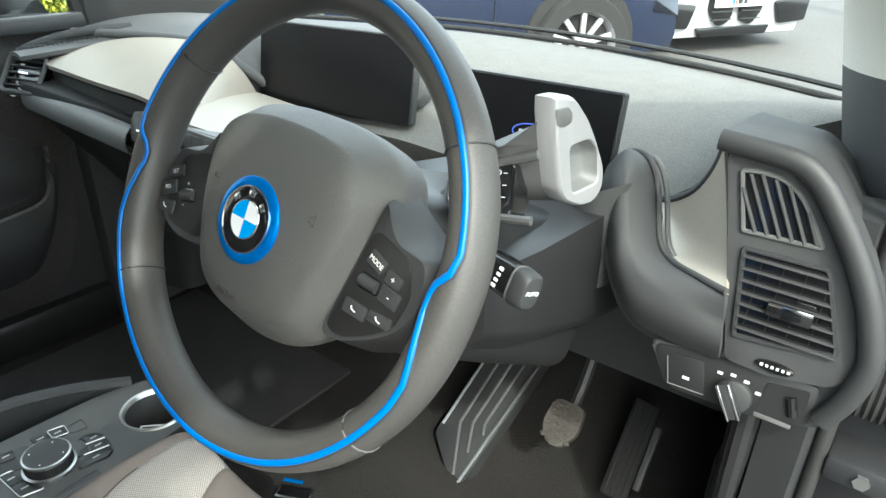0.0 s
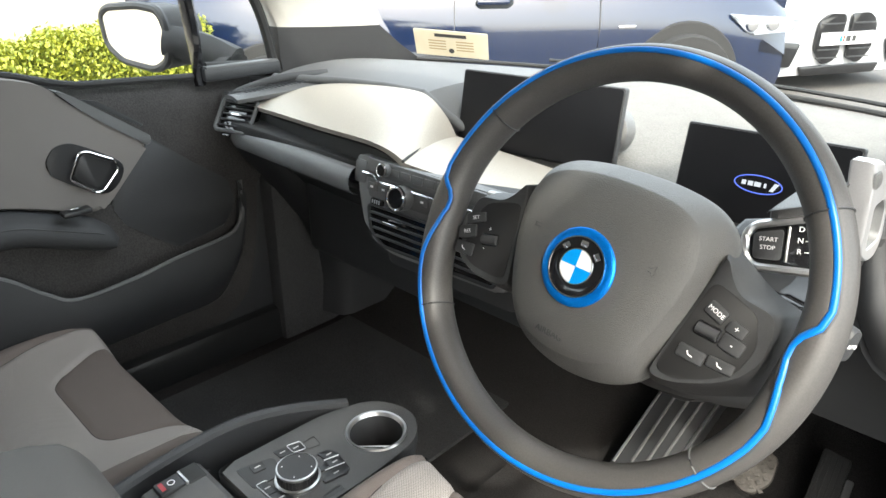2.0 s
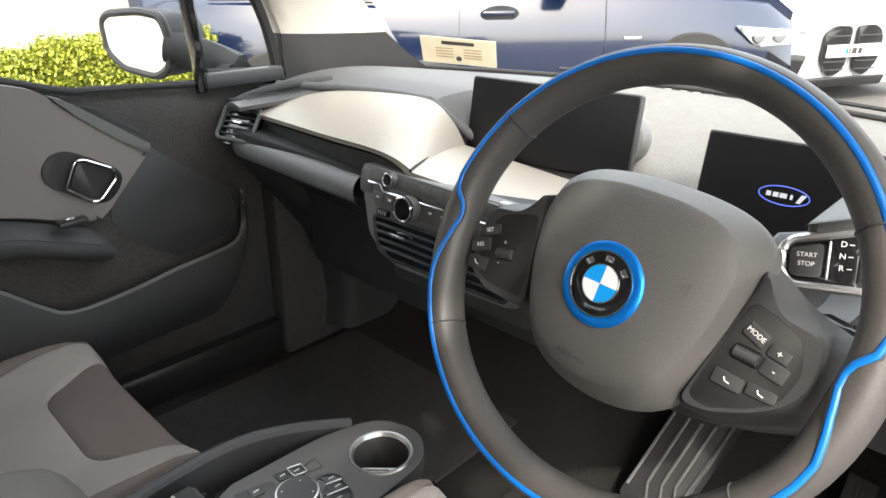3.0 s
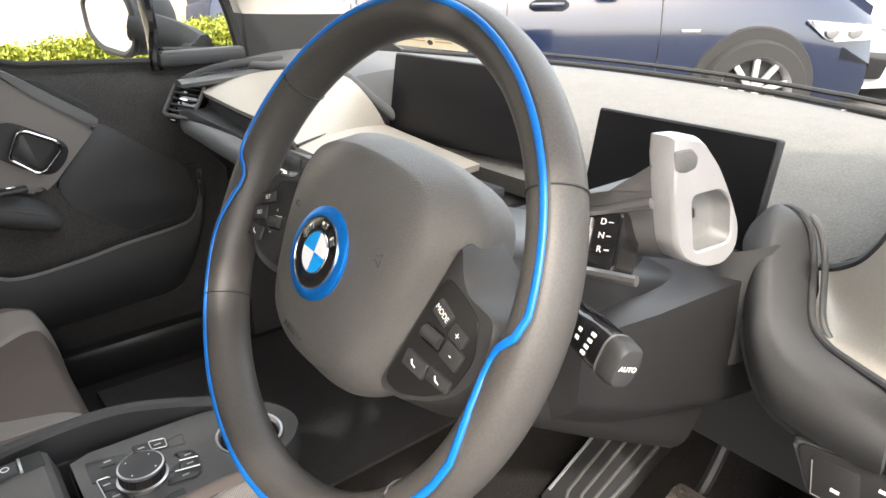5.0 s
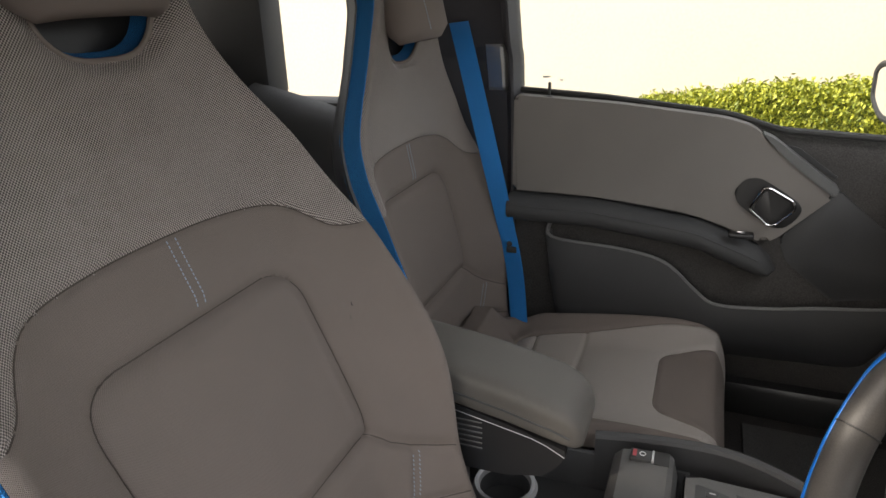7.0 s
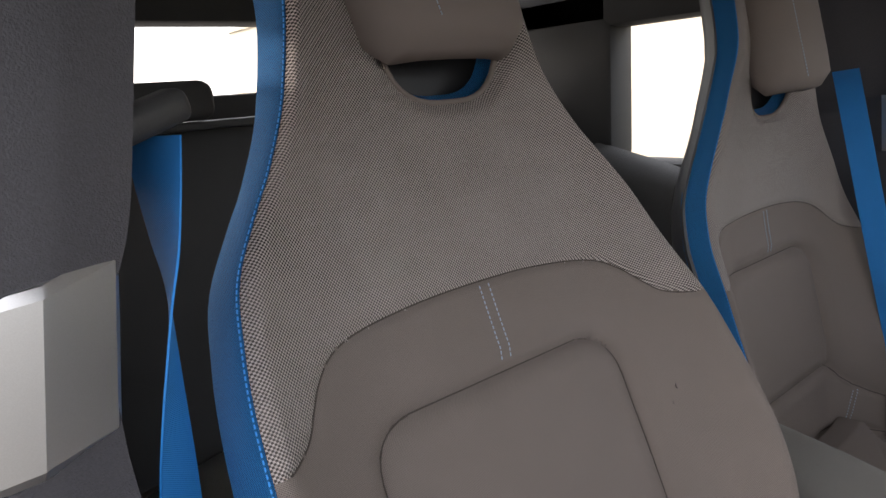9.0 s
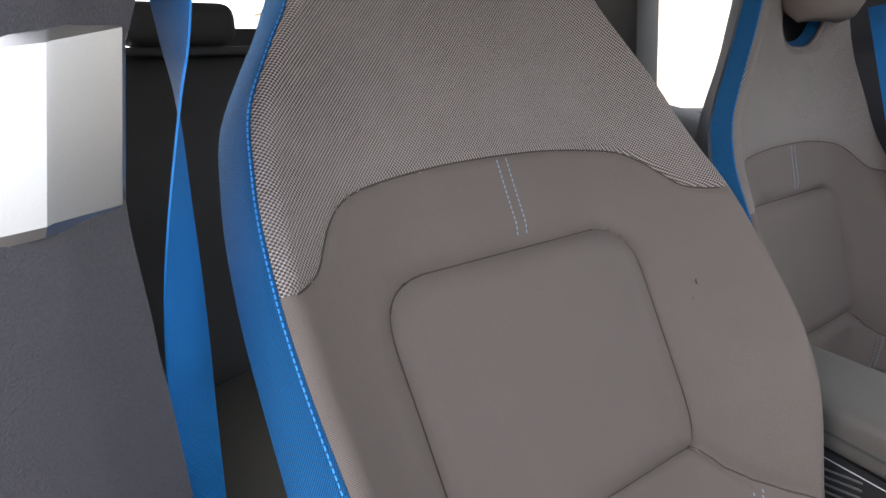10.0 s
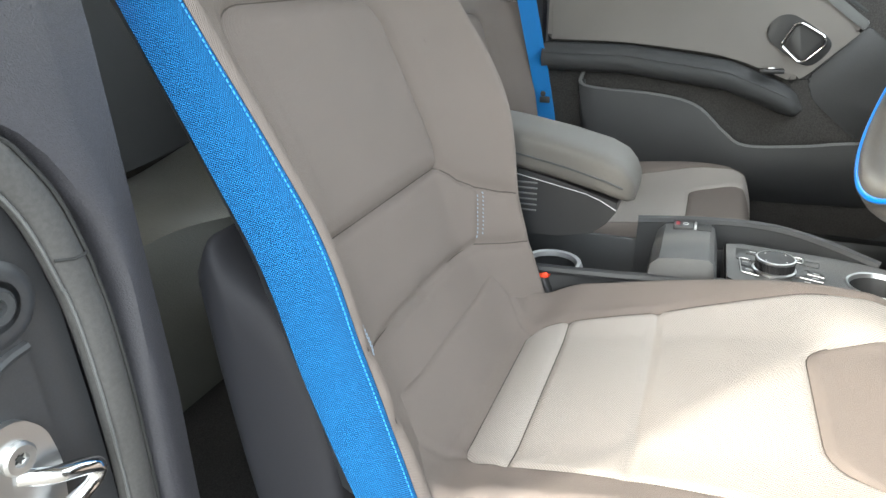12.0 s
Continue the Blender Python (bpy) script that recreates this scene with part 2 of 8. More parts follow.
def tube(path, radius, n=10, closed=False, flat=None, up=(0, 0, 1), bm=None):
    """A round (or, with flat = (a, b), oval) bar along a path."""
    path = [Vector(p) for p in path]
    k = len(path)
    a, b = flat or (radius, radius)
    secs = []
    for i, p in enumerate(path):
        q0 = path[i - 1] if closed or i else path[0]
        q1 = path[(i + 1) % k] if closed or i + 1 < k else path[-1]
        t = (q1 - q0).normalized()
        s = t.cross(Vector(up))
        s = s.normalized() if s.length > 1e-4 else t.orthogonal().normalized()
        u = s.cross(t).normalized()
        secs.append([p + s * (a * math.cos(2 * math.pi * j / n)) + u * (b * math.sin(2 * math.pi * j / n)) for j in range(n)])
    return loft(secs, True, True, bm, closed)


def sheet(fn, nu, nv, thick=0.0, uv=None, keep=None, bm=None, back=None):
    """A surface fn(u, v), u and v from 0 to 1, with a thickness along its normal (or pushed by the vector back)."""
    bm = bm or bmesh.new()
    g = [[Vector(fn(i / nu, j / nv)) for j in range(nv + 1)] for i in range(nu + 1)]
    front = [[bm.verts.new(p) for p in row] for row in g]
    layer = bm.loops.layers.uv.verify()

    def quad(q, c):
        f = bm.faces.new(q)
        for l, (i, j) in zip(f.loops, c):
            l[layer].uv = uv(i / nu, j / nv) if uv else (i / nu, j / nv)

    for i in range(nu):
        for j in range(nv):
            quad((front[i][j], front[i + 1][j], front[i + 1][j + 1], front[i][j + 1]), ((i, j), (i + 1, j), (i + 1, j + 1), (i, j + 1)))
    if thick or back is not None:
        rear = []
        for i in range(nu + 1):
            row = []
            for j in range(nv + 1):
                if back is not None:
                    row.append(bm.verts.new(g[i][j] + Vector(back)))
                else:
                    du = g[min(i + 1, nu)][j] - g[max(i - 1, 0)][j]
                    dv = g[i][min(j + 1, nv)] - g[i][max(j - 1, 0)]
                    nn = du.cross(dv)
                    row.append(bm.verts.new(g[i][j] - (nn.normalized() if nn.length > 0 else Vector((0, 0, 1))) * thick))
            rear.append(row)
        for i in range(nu):
            for j in range(nv):
                quad((rear[i][j], rear[i][j + 1], rear[i + 1][j + 1], rear[i + 1][j]), ((i, j), (i, j + 1), (i + 1, j + 1), (i + 1, j)))
        for i in range(nu):
            for j in (0, nv):
                quad((front[i][j], front[i + 1][j], rear[i + 1][j], rear[i][j]), ((i, j), (i + 1, j), (i + 1, j), (i, j)))
        for j in range(nv):
            for i in (0, nu):
                quad((front[i][j], front[i][j + 1], rear[i][j + 1], rear[i][j]), ((i, j), (i, j + 1), (i, j + 1), (i, j)))
    return bm


def curve_at(knots, t):
    """A smooth value between (t, value) knots."""
    if t <= knots[0][0]:
        return knots[0][1]
    for (a, x), (b, y) in zip(knots, knots[1:]):
        if t <= b:
            i = knots.index((a, x))
            p = knots[i - 1] if i else (a, x)
            q = knots[i + 2] if i + 2 < len(knots) else (b, y)
            m0, m1 = (y - p[1]) / (b - p[0]) * (b - a), (q[1] - x) / (q[0] - a) * (b - a)
            s = (t - a) / (b - a)
            return x * (1 + 2 * s) * (1 - s) ** 2 + m0 * s * (1 - s) ** 2 + y * s * s * (3 - 2 * s) - m1 * s * s * (1 - s)
    return knots[-1][1]


def lin(knots, t):
    if t <= knots[0][0]:
        return knots[0][1]
    for (a, x), (b, y) in zip(knots, knots[1:]):
        if t <= b:
            return x + (y - x) * (t - a) / (b - a)
    return knots[-1][1]


def frame_of(origin, x, y):
    """The pose with its x along x and its y nearest to y."""
    x = Vector(x).normalized()
    z = x.cross(Vector(y)).normalized()
    y = z.cross(x)
    m = Matrix((x, y, z)).transposed().to_4x4()
    m.translation = origin
    return m


def letters(text, size, mat, m, parent, name="lettering", depth=0.0004, align="CENTER"):
    cu = bpy.data.curves.new(name, "FONT")
    cu.body, cu.size, cu.extrude, cu.align_x, cu.align_y = text, size, depth, align, "CENTER"
    tmp = bpy.data.objects.new("tmp", cu)
    scene.collection.objects.link(tmp)
    bpy.context.view_layer.update()
    me = bpy.data.meshes.new_from_object(tmp.evaluated_get(bpy.context.evaluated_depsgraph_get()))
    bpy.data.objects.remove(tmp)
    me.transform(m)
    me.materials.clear()
    me.materials.append(mat)
    ob = new(name, me)
    ob.parent = parent
    ob.matrix_parent_inverse = parent.matrix_world.inverted()
    return ob

# ---- the car's shell ----
GROUND = -0.07
DOOR_X = -0.71


def shell():
    car = thing("cabin_shell", "dark grey car cabin with pale headliner, open driver's doorway", "car", (0, -0.3, 0.3), kind="structure")
    # floor with a raised toe board
    def floor_at(u, v):
        x, y = -0.72 + 1.46 * u, -1.5 + 2.6 * v
        z = curve_at(((-1.5, 0.42), (-0.62, 0.42), (-0.52, 0.36), (0.45, 0.33), (0.62, 0.36), (0.95, 0.62), (1.1, 0.7)), y)
        return (x, y, z)
    part("floor", sheet(floor_at, 12, 40, back=(0, 0, -0.06)), M_CARPET, car, "dark grey carpeted floor", kind="structure")
    # bulkhead under the dash
    part("bulkhead", boxes((-0.72, 0.78, 0.45), (0.72, 0.84, 0.96), 0.01), M_DARK_CARPET, car, kind="structure")
    part("kick_panel", boxes((-0.76, 0.36, 0.28), (-0.695, 0.98, 1.0), 0.01), M_DARK_CARPET, car, kind="structure")
    part("door_jamb", boxes((-0.82, 0.20, 0.30), (-0.742, 0.60, 1.0), 0.01), M_PLASTIC, car, kind="structure")
    # roof and headliner, high over the view
    def roof_at(u, v):
        x, y = -0.64 + 1.28 * u, -1.75 + 1.88 * v
        z = 1.50 + 0.03 * math.sin(math.pi * u) + 0.03 * math.sin(math.pi * v)
        return (x, y, z)
    part("headliner", sheet(roof_at, 12, 12, back=(0, 0, 0.05)), M_HEADLINER, car, kind="structure")
    # sills, rear quarters, tailgate frame
    part("sill", boxes((0.70, -0.62, 0.34), (0.80, 0.62, 0.44), 0.02), M_JAMB, car, kind="structure")
    part("sill", boxes((-0.80, -0.7, 0.30), (-0.715, 0.9, 0.42), 0.02), M_SILL, car, kind="structure")
    for s in (-1, 1):
        x0, x1 = sorted((s * 0.66, s * 0.76))
        # rear quarter below its window, C pillar, roof rail
        part("quarter_panel", boxes((x0, -1.75, 0.40), (x1, -0.78, 1.075), 0.02), M_SOFT, car, kind="structure")
        part("rear_pillar", boxes((x0, -1.75, 1.07), (x1, -1.25, 1.5), 0.02), M_SOFT, car, kind="structure")
        part("roof_rail", boxes((x0, -1.75, 1.40), (x1, 0.18, 1.52), 0.02), M_SOFT, car, kind="structure")
    # upholstered shoulder under the rear side window
    def shoulder(u, v):
        a = math.pi * 0.5 * v
        return (-0.67 + 0.09 * math.sin(a), -1.3 + 0.42 * u, 1.09 - 0.10 * u - 0.12 * (1 - math.cos(a)))
    part("side_bolster", sheet(shoulder, 8, 8, thick=0.03), M_SOFT, car, kind="structure")
    part("parcel_edge", boxes((-0.66, -1.74, 0.4), (0.66, -1.62, 1.245), 0.01), M_DARK_CARPET, car, kind="structure")
    part("parcel_tray", boxes((-0.66, -1.78, 1.245), (0.23, -1.66, 1.305), 0.01), M_SOFT, car, kind="structure")
    part("tailgate_frame", boxes((-0.66, -1.80, 1.46), (0.66, -1.70, 1.52), 0.01), M_SOFT, car, kind="structure")
    return car


shell()


def doorway():
    """Front edge of the driver's doorway: post, trim, seal and the ribbed cable sleeve."""
    d = thing("hinge_post", "dark front door post with charcoal trim and ribbed sleeve", "pillar", (0.80, 0.5, 0.4), kind="structure")
    part("post", boxes((0.752, 0.42, 0.10), (0.96, 0.92, 1.10), 0.02), M_JAMB, d)
    part("post_trim", loft([[(0.700, 0.372 + k, z), (0.742 + k * 0.1, 0.360 + k, z), (0.750, 0.378 + k, z), (0.750, 0.46, z), (0.700, 0.46, z)] for z, k in ((0.30, -0.06), (0.50, -0.02), (0.70, 0.0), (0.80, 0.005), (0.99, 0.03))]), M_PLASTIC, d, "charcoal plastic kick trim", smooth=40)
    part("door_seal", tube(smooth_path([(0.756, 0.30, 0.34), (0.757, 0.36, 0.55), (0.758, 0.385, 0.80), (0.757, 0.40, 1.0), (0.75, 0.40, 1.10)], 6), 0.008, 10), M_RUBBER, d)
    rings = []
    for i in range(45):
        x = 0.772 + 0.0035 * i
        r = 0.034 + (0.0035 if i % 2 else 0.0)
        rings.append([(x, 0.40 + 0.5 * r * math.cos(2 * math.pi * j / 20), 0.845 + 1.7 * r * math.sin(2 * math.pi * j / 20)) for j in range(20)])
    part("cable_sleeve", loft(rings), M_RUBBER, d, "ribbed rubber cable sleeve", smooth=20)
    part("hinge", boxes((0.765, 0.37, 0.715), (0.85, 0.43, 0.745), 0.006), M_JAMB, d)
    part("hinge_bolt", lathe([(0.0, 0.006), (0.008, 0.006), (0.009, 0.0)], 6, Matrix(((1, 0, 0, 0.80), (0, 0, -1, 0.372), (0, 1, 0, 0.73), (0, 0, 0, 1)))), M_SATIN, d)


doorway()


def windscreen():
    w = thing("windscreen", "clear raked windscreen with a black edge", "window", (0, 0.95, 1.0), kind="structure")
    def at(u, v):
        s = 2 * u - 1
        base = Vector((0.68 * s, 0.99 - 0.2 * s * s, 1.0))
        top = Vector((0.56 * s, 0.16 - 0.10 * s * s, 1.47))
        return base.lerp(top, v) + Vector((0, 0.06, 0.05)) * math.sin(math.pi * v)
    g = part("pane", sheet(at, 20, 10), M_GLASS, w)
    g.visible_shadow = False
    path = [at(i / 20, 0.0) + Vector((0, 0.0, 0.004)) for i in range(21)]
    part("seal", tube(path, 0.005, 8), M_RUBBER, w)
    # black wiper arm lying at the foot of the glass
    part("wiper", tube([at(i / 12, 0.014) + Vector((0, 0.02, 0.008)) for i in range(3, 13)], 0.004, 6), M_RUBBER, w)
    return w


windscreen()


def a_pillars():
    for s, name in ((-1, "a_pillar"), (1, "a_pillar")):
        p = thing(name, "windscreen pillar trim, pale above and charcoal below", "pillar", (s * 0.66, 0.62, 1.0), kind="structure")
        # inner edge along the glass, outer edge along the quarter window
        inn = [(s * 0.655, 0.84, 0.99), (s * 0.64, 0.74, 1.045), (s * 0.625, 0.655, 1.10), (s * 0.61, 0.585, 1.165), (s * 0.58, 0.42, 1.30), (s * 0.55, 0.20, 1.46)]
        out = [(s * 0.715, 0.44, 0.985), (s * 0.712, 0.43, 1.04), (s * 0.705, 0.425, 1.105), (s * 0.70, 0.40, 1.165), (s * 0.675, 0.30, 1.26), (s * 0.62, 0.05, 1.46)]
        def band(i0, i1):
            secs = []
            for i in range(i0, i1 + 1):
                a, b = Vector(inn[i]), Vector(out[i])
                mid = (a + b) / 2 + Vector((-s * 0.02, -0.03, 0.0))
                row = [a + Vector((s * 0.05, 0.03, 0)), a]
                for k in range(1, 6):
                    t = k / 6
                    row.append(a * (1 - t) ** 2 + mid * 2 * t * (1 - t) + b * t * t)
                row += [b, b + Vector((s * 0.05, 0.0, 0))]
                secs.append(row)
            return loft(secs, True, True)
        if s > 0:
            inn = [(0.686, 0.60, 0.963), (0.668, 0.60, 1.034), (0.655, 0.60, 1.087), (0.641, 0.585, 1.158)] + inn[4:]
            out = [(x + 0.055, y - 0.01, z) for x, y, z in out]
        part("lower_trim", band(0, 2), M_SOFT, p)
        part("upper_trim", band(2, 5), M_HEADLINER, p)
        if s > 0:
            continue
        # slim post between door glass and quarter window
        post = [(s * 0.722, 0.235, 1.0), (s * 0.722, 0.232, 1.12), (s * 0.715, 0.215, 1.25), (s * 0.69, 0.17, 1.45)]
        part("quarter_post", tube(smooth_path(post, 4), 0.014, 8, flat=(0.017, 0.012)), M_GLOSS, p)
        fr = [(s * 0.722, 0.25, 1.035), (s * 0.722, 0.40, 1.028), (s * 0.72, 0.412, 1.05), (s * 0.715, 0.385, 1.15), (s * 0.705, 0.33, 1.235), (s * 0.69, 0.22, 1.35)]
        part("quarter_frame", tube(smooth_path(fr, 5), 0.011, 8), M_RUBBER, p)


a_pillars()


# ---- passenger door ----
def passenger_door():
    d = thing("front_door", "closed passenger door with grey insert and charcoal lower panel", "car door", (DOOR_X, 0, 0.4))
    X = DOOR_X
    # the shape of the panel in y, z, seen from inside, bulging towards the cabin
    def belt(y):
        return lin(((-0.62, 1.105), (-0.40, 1.09), (-0.125, 1.06), (-0.02, 1.028), (0.24, 1.015), (0.46, 1.0)), y)
    def panel(u, v):
        y = -0.605 + (lin(((0, 0.20), (0.15, 0.275), (0.35, 0.305), (0.6, 0.325), (0.75, 0.40), (0.85, 0.495)), v) + 0.605) * u
        z = 0.40 + (belt(y) - 0.40) * v
        x = X - 0.006 + 0.02 * math.sin(math.pi * min(1, v * 1.05)) - 0.10 * max(0, 1 - (z - 0.40) / 0.16) ** 2 * 0.4
        x -= 0.03 * max(0, v - 0.93) / 0.07
        return (x, y, z)
    part("panel", sheet(panel, 40, 30, back=(-0.05, 0, 0)), M_DOORFELT, d, "dark fibre door panel")
    def poly(pts, depth, bevel, mat, name, radii=0.02, x=X, label="", parent=d):
        out = round_corners(pts, radii)
        m = Matrix(((0, 0, 1, x), (1, 0, 0, 0), (0, 1, 0, 0), (0, 0, 0, 1)))
        return part(name, prism(out, depth, m, bevel), mat, parent, label)
    # upper grey insert, its front end cut at a slant
    poly([(-0.592, 1.10), (-0.595, 0.875), (-0.40, 0.873), (-0.17, 0.848), (-0.03, 0.795), (-0.005, 0.812), (0.086, 0.908), (0.016, 0.96), (-0.045, 1.012), (-0.075, 1.045), (-0.13, 1.062), (-0.35, 1.086)], 0.034, 0.012, M_DOORFABRIC, "insert", (0.012, 0.012, 0.1, 0.1, 0.02, 0.01, 0.008, 0.05, 0.03, 0.02, 0.06, 0.06), label="grey fabric upper insert")
    # darker sloping strip above the insert's front end
    poly([(-0.062, 1.034), (-0.034, 1.003), (0.016, 0.960), (0.086, 0.908), (0.096, 0.925), (-0.040, 1.026)], 0.038, 0.004, M_GREY, "slant_strip", (0.006, 0.02, 0.03, 0.004, 0.008, 0.02))
    poly([(-0.002, 0.802), (0.097, 0.919), (0.190, 0.842), (0.252, 0.797), (0.264, 0.745), (0.238, 0.692), (0.12, 0.670), (0.02, 0.752)], 0.016, 0.006, M_PLASTIC, "front_wedge", 0.012, label="smooth dark wedge panel")
    # armrest
    def arm(u, v):
        y = -0.60 + 0.60 * u
        zt = lin(((-0.6, 0.868), (-0.40, 0.866), (-0.17, 0.838), (-0.05, 0.793), (0.0, 0.768)), y)
        a = math.pi * v
        fat = 1.0 if u < 0.9 else math.sqrt(max(0.0, 1 - ((u - 0.9) / 0.1) ** 2)) * 0.9 + 0.1
        return (X + 0.018 + 0.056 * math.sin(a) ** 0.8 * fat, y, zt - 0.034 + 0.034 * math.cos(a) * fat)
    part("armrest", sheet(arm, 40, 14), M_SOFT, d, "black soft armrest")
    dark_seam = [Vector(arm(u / 30, 0.38)) + Vector((0.0015, 0, 0)) for u in range(29)]
    part("armrest_seam", tube(dark_seam, 0.0012, 6), M_PLASTIC, d)
    # window switch on the armrest
    part("switch", boxes((X + 0.06, -0.105, 0.818), (X + 0.085, -0.055, 0.828), 0.003, None), M_KEY, d, "window switch")
    part("switch_edge", boxes((X + 0.066, -0.088, 0.826), (X + 0.069, -0.073, 0.8295), 0.001), M_CHROME, d)
    # bezel and pull of the handle
    poly([(-0.103, 0.910), (-0.084, 0.937), (-0.056, 0.941), (-0.018, 0.921), (0.042, 0.880), (-0.002, 0.823), (-0.064, 0.860), (-0.096, 0.885)], 0.004, 0.002, M_KEY, "handle_bowl", 0.03, x=X + 0.033, label="black oval bowl")
    hp = round_corners([(-0.070, 0.876), (-0.047, 0.921), (-0.033, 0.922), (0.014, 0.896), (0.018, 0.878), (-0.016, 0.843), (-0.030, 0.841)], 0.009)
    ring = [Vector((X + 0.046, y, z)) for y, z in hp]
    h = part("handle", tube(ring, 0.0028, 8, closed=True, up=(1, 0, 0)), M_CHROME, d, "chrome pull handle")
    poly([(-0.062, 0.876), (-0.044, 0.914), (-0.034, 0.915), (0.006, 0.893), (0.010, 0.880), (-0.018, 0.850), (-0.029, 0.848)], 0.003, 0.001, M_KEY, "handle_paddle", 0.01, x=X + 0.038, parent=h)
    # door pocket: a lip that sweeps down and forward
    lip = smooth_path([(X + 0.03, -0.50, 0.80), (X + 0.045, -0.49, 0.765), (X + 0.05, -0.33, 0.755), (X + 0.055, -0.23, 0.735), (X + 0.06, -0.16, 0.678), (X + 0.065, -0.11, 0.650), (X + 0.065, 0.0, 0.656), (X + 0.06, 0.09, 0.668), (X + 0.055, 0.19, 0.677), (X + 0.050, 0.235, 0.686), (X + 0.045, 0.258, 0.712), (X + 0.035, 0.270, 0.755), (X + 0.025, 0.277, 0.790)], 6)
    foot = smooth_path([(X + 0.01, -0.47, 0.52), (X + 0.01, -0.44, 0.508), (X + 0.01, -0.30, 0.508), (X + 0.01, -0.20, 0.508), (X + 0.01, -0.12, 0.508), (X + 0.01, -0.06, 0.510), (X + 0.01, 0.03, 0.513), (X + 0.01, 0.10, 0.516), (X + 0.01, 0.165, 0.518), (X + 0.01, 0.205, 0.535), (X + 0.01, 0.235, 0.590), (X + 0.01, 0.258, 0.670), (X + 0.01, 0.268, 0.740)], 6)
    def pocket(u, v):
        i = u * (len(lip) - 1)
        k = min(int(i), len(lip) - 2)
        q = lip[k].lerp(lip[k + 1], i - k).lerp(foot[k].lerp(foot[k + 1], i - k), v)
        q.x += 0.02 * math.sin(math.pi * v)
        return q
    part("pocket", sheet(pocket, 50, 14, thick=0.008), M_PLASTIC, d, "dark plastic door pocket")
    # lighter grey than the pocket, painting the highlight along its lip
    part("pocket_lip", tube(lip, 0.005, 8), M_GREY, d)
    part("map_bin_back", boxes((X + 0.008, -0.46, 0.60), (X + 0.014, 0.28, 0.80), 0.002), M_DOORFELT, d)
    curve = smooth_path([(X + 0.03, -0.50, 0.78), (X + 0.04, -0.49, 0.70), (X + 0.04, -0.44, 0.63), (X + 0.035, -0.38, 0.56)], 6)
    part("rear_rib", tube(curve, 0.006, 8), M_PLASTIC, d)
    # belt moulding and the black triangle under the quarter post
    mould = [Vector((X - 0.012, -0.605 + 1.05 * i / 30, belt(-0.605 + 1.05 * i / 30) + 0.004)) for i in range(31)]
    part("belt_moulding", tube(mould, 0.007, 8), M_RUBBER, d)
    part("mirror_base", boxes((X - 0.03, 0.235, 1.008), (X + 0.015, 0.42, 1.036), 0.006), M_PLASTIC, d)
    part("mirror_base_rim", boxes((X - 0.006, 0.24, 1.033), (X + 0.014, 0.415, 1.039), 0.002), M_GREY, d)
    part("lock_pin", lathe([(0.0, 0.03), (0.0035, 0.028), (0.004, 0.012), (0.003, 0.01), (0.003, 0.0), (0.008, -0.001), (0.008, -0.004)], 12, pose(X + 0.012, -0.515, 1.098)), M_PLASTIC, d)
    # thin dark strip drawn for the slit on the fibre panel, front upper end
    poly([(-0.016, 1.010), (0.011, 1.004), (0.090, 0.947), (0.086, 0.942)], 0.003, 0.001, M_PLASTIC, "slit_strip", 0.004, x=X + 0.016)
    glass_pane = part("window_pane", boxes((X - 0.028, -0.60, 1.0), (X - 0.024, 0.22, 1.46)), M_GLASS, d)
    glass_pane.visible_shadow = False
    q = part("quarter_pane", prism([(0.245, 1.03), (0.41, 1.03), (0.385, 1.15), (0.33, 1.235), (0.22, 1.36)], 0.004, Matrix(((0, 0, 1, X - 0.02), (1, 0, 0, 0), (0, 1, 0, 0), (0, 0, 0, 1)))), M_GLASS, d)
    q.visible_shadow = False
    # faint etched marks at the rear corner of the pane
    part("glass_mark", prism(rounded(0.018, 0.004, 0.001, 2), 0.0005, Matrix(((0, 0, 1, X - 0.022), (1, 0, 0, -0.53), (0, 1, 0, 1.135), (0, 0, 0, 1)))), M_WHITE, d)
    part("glass_mark", prism(rounded(0.010, 0.003, 0.001, 2), 0.0005, Matrix(((0, 0, 1, X - 0.022), (1, 0, 0, -0.495), (0, 1, 0, 1.128), (0, 0, 0, 1)))), M_WHITE, d)
    return d


passenger_door()


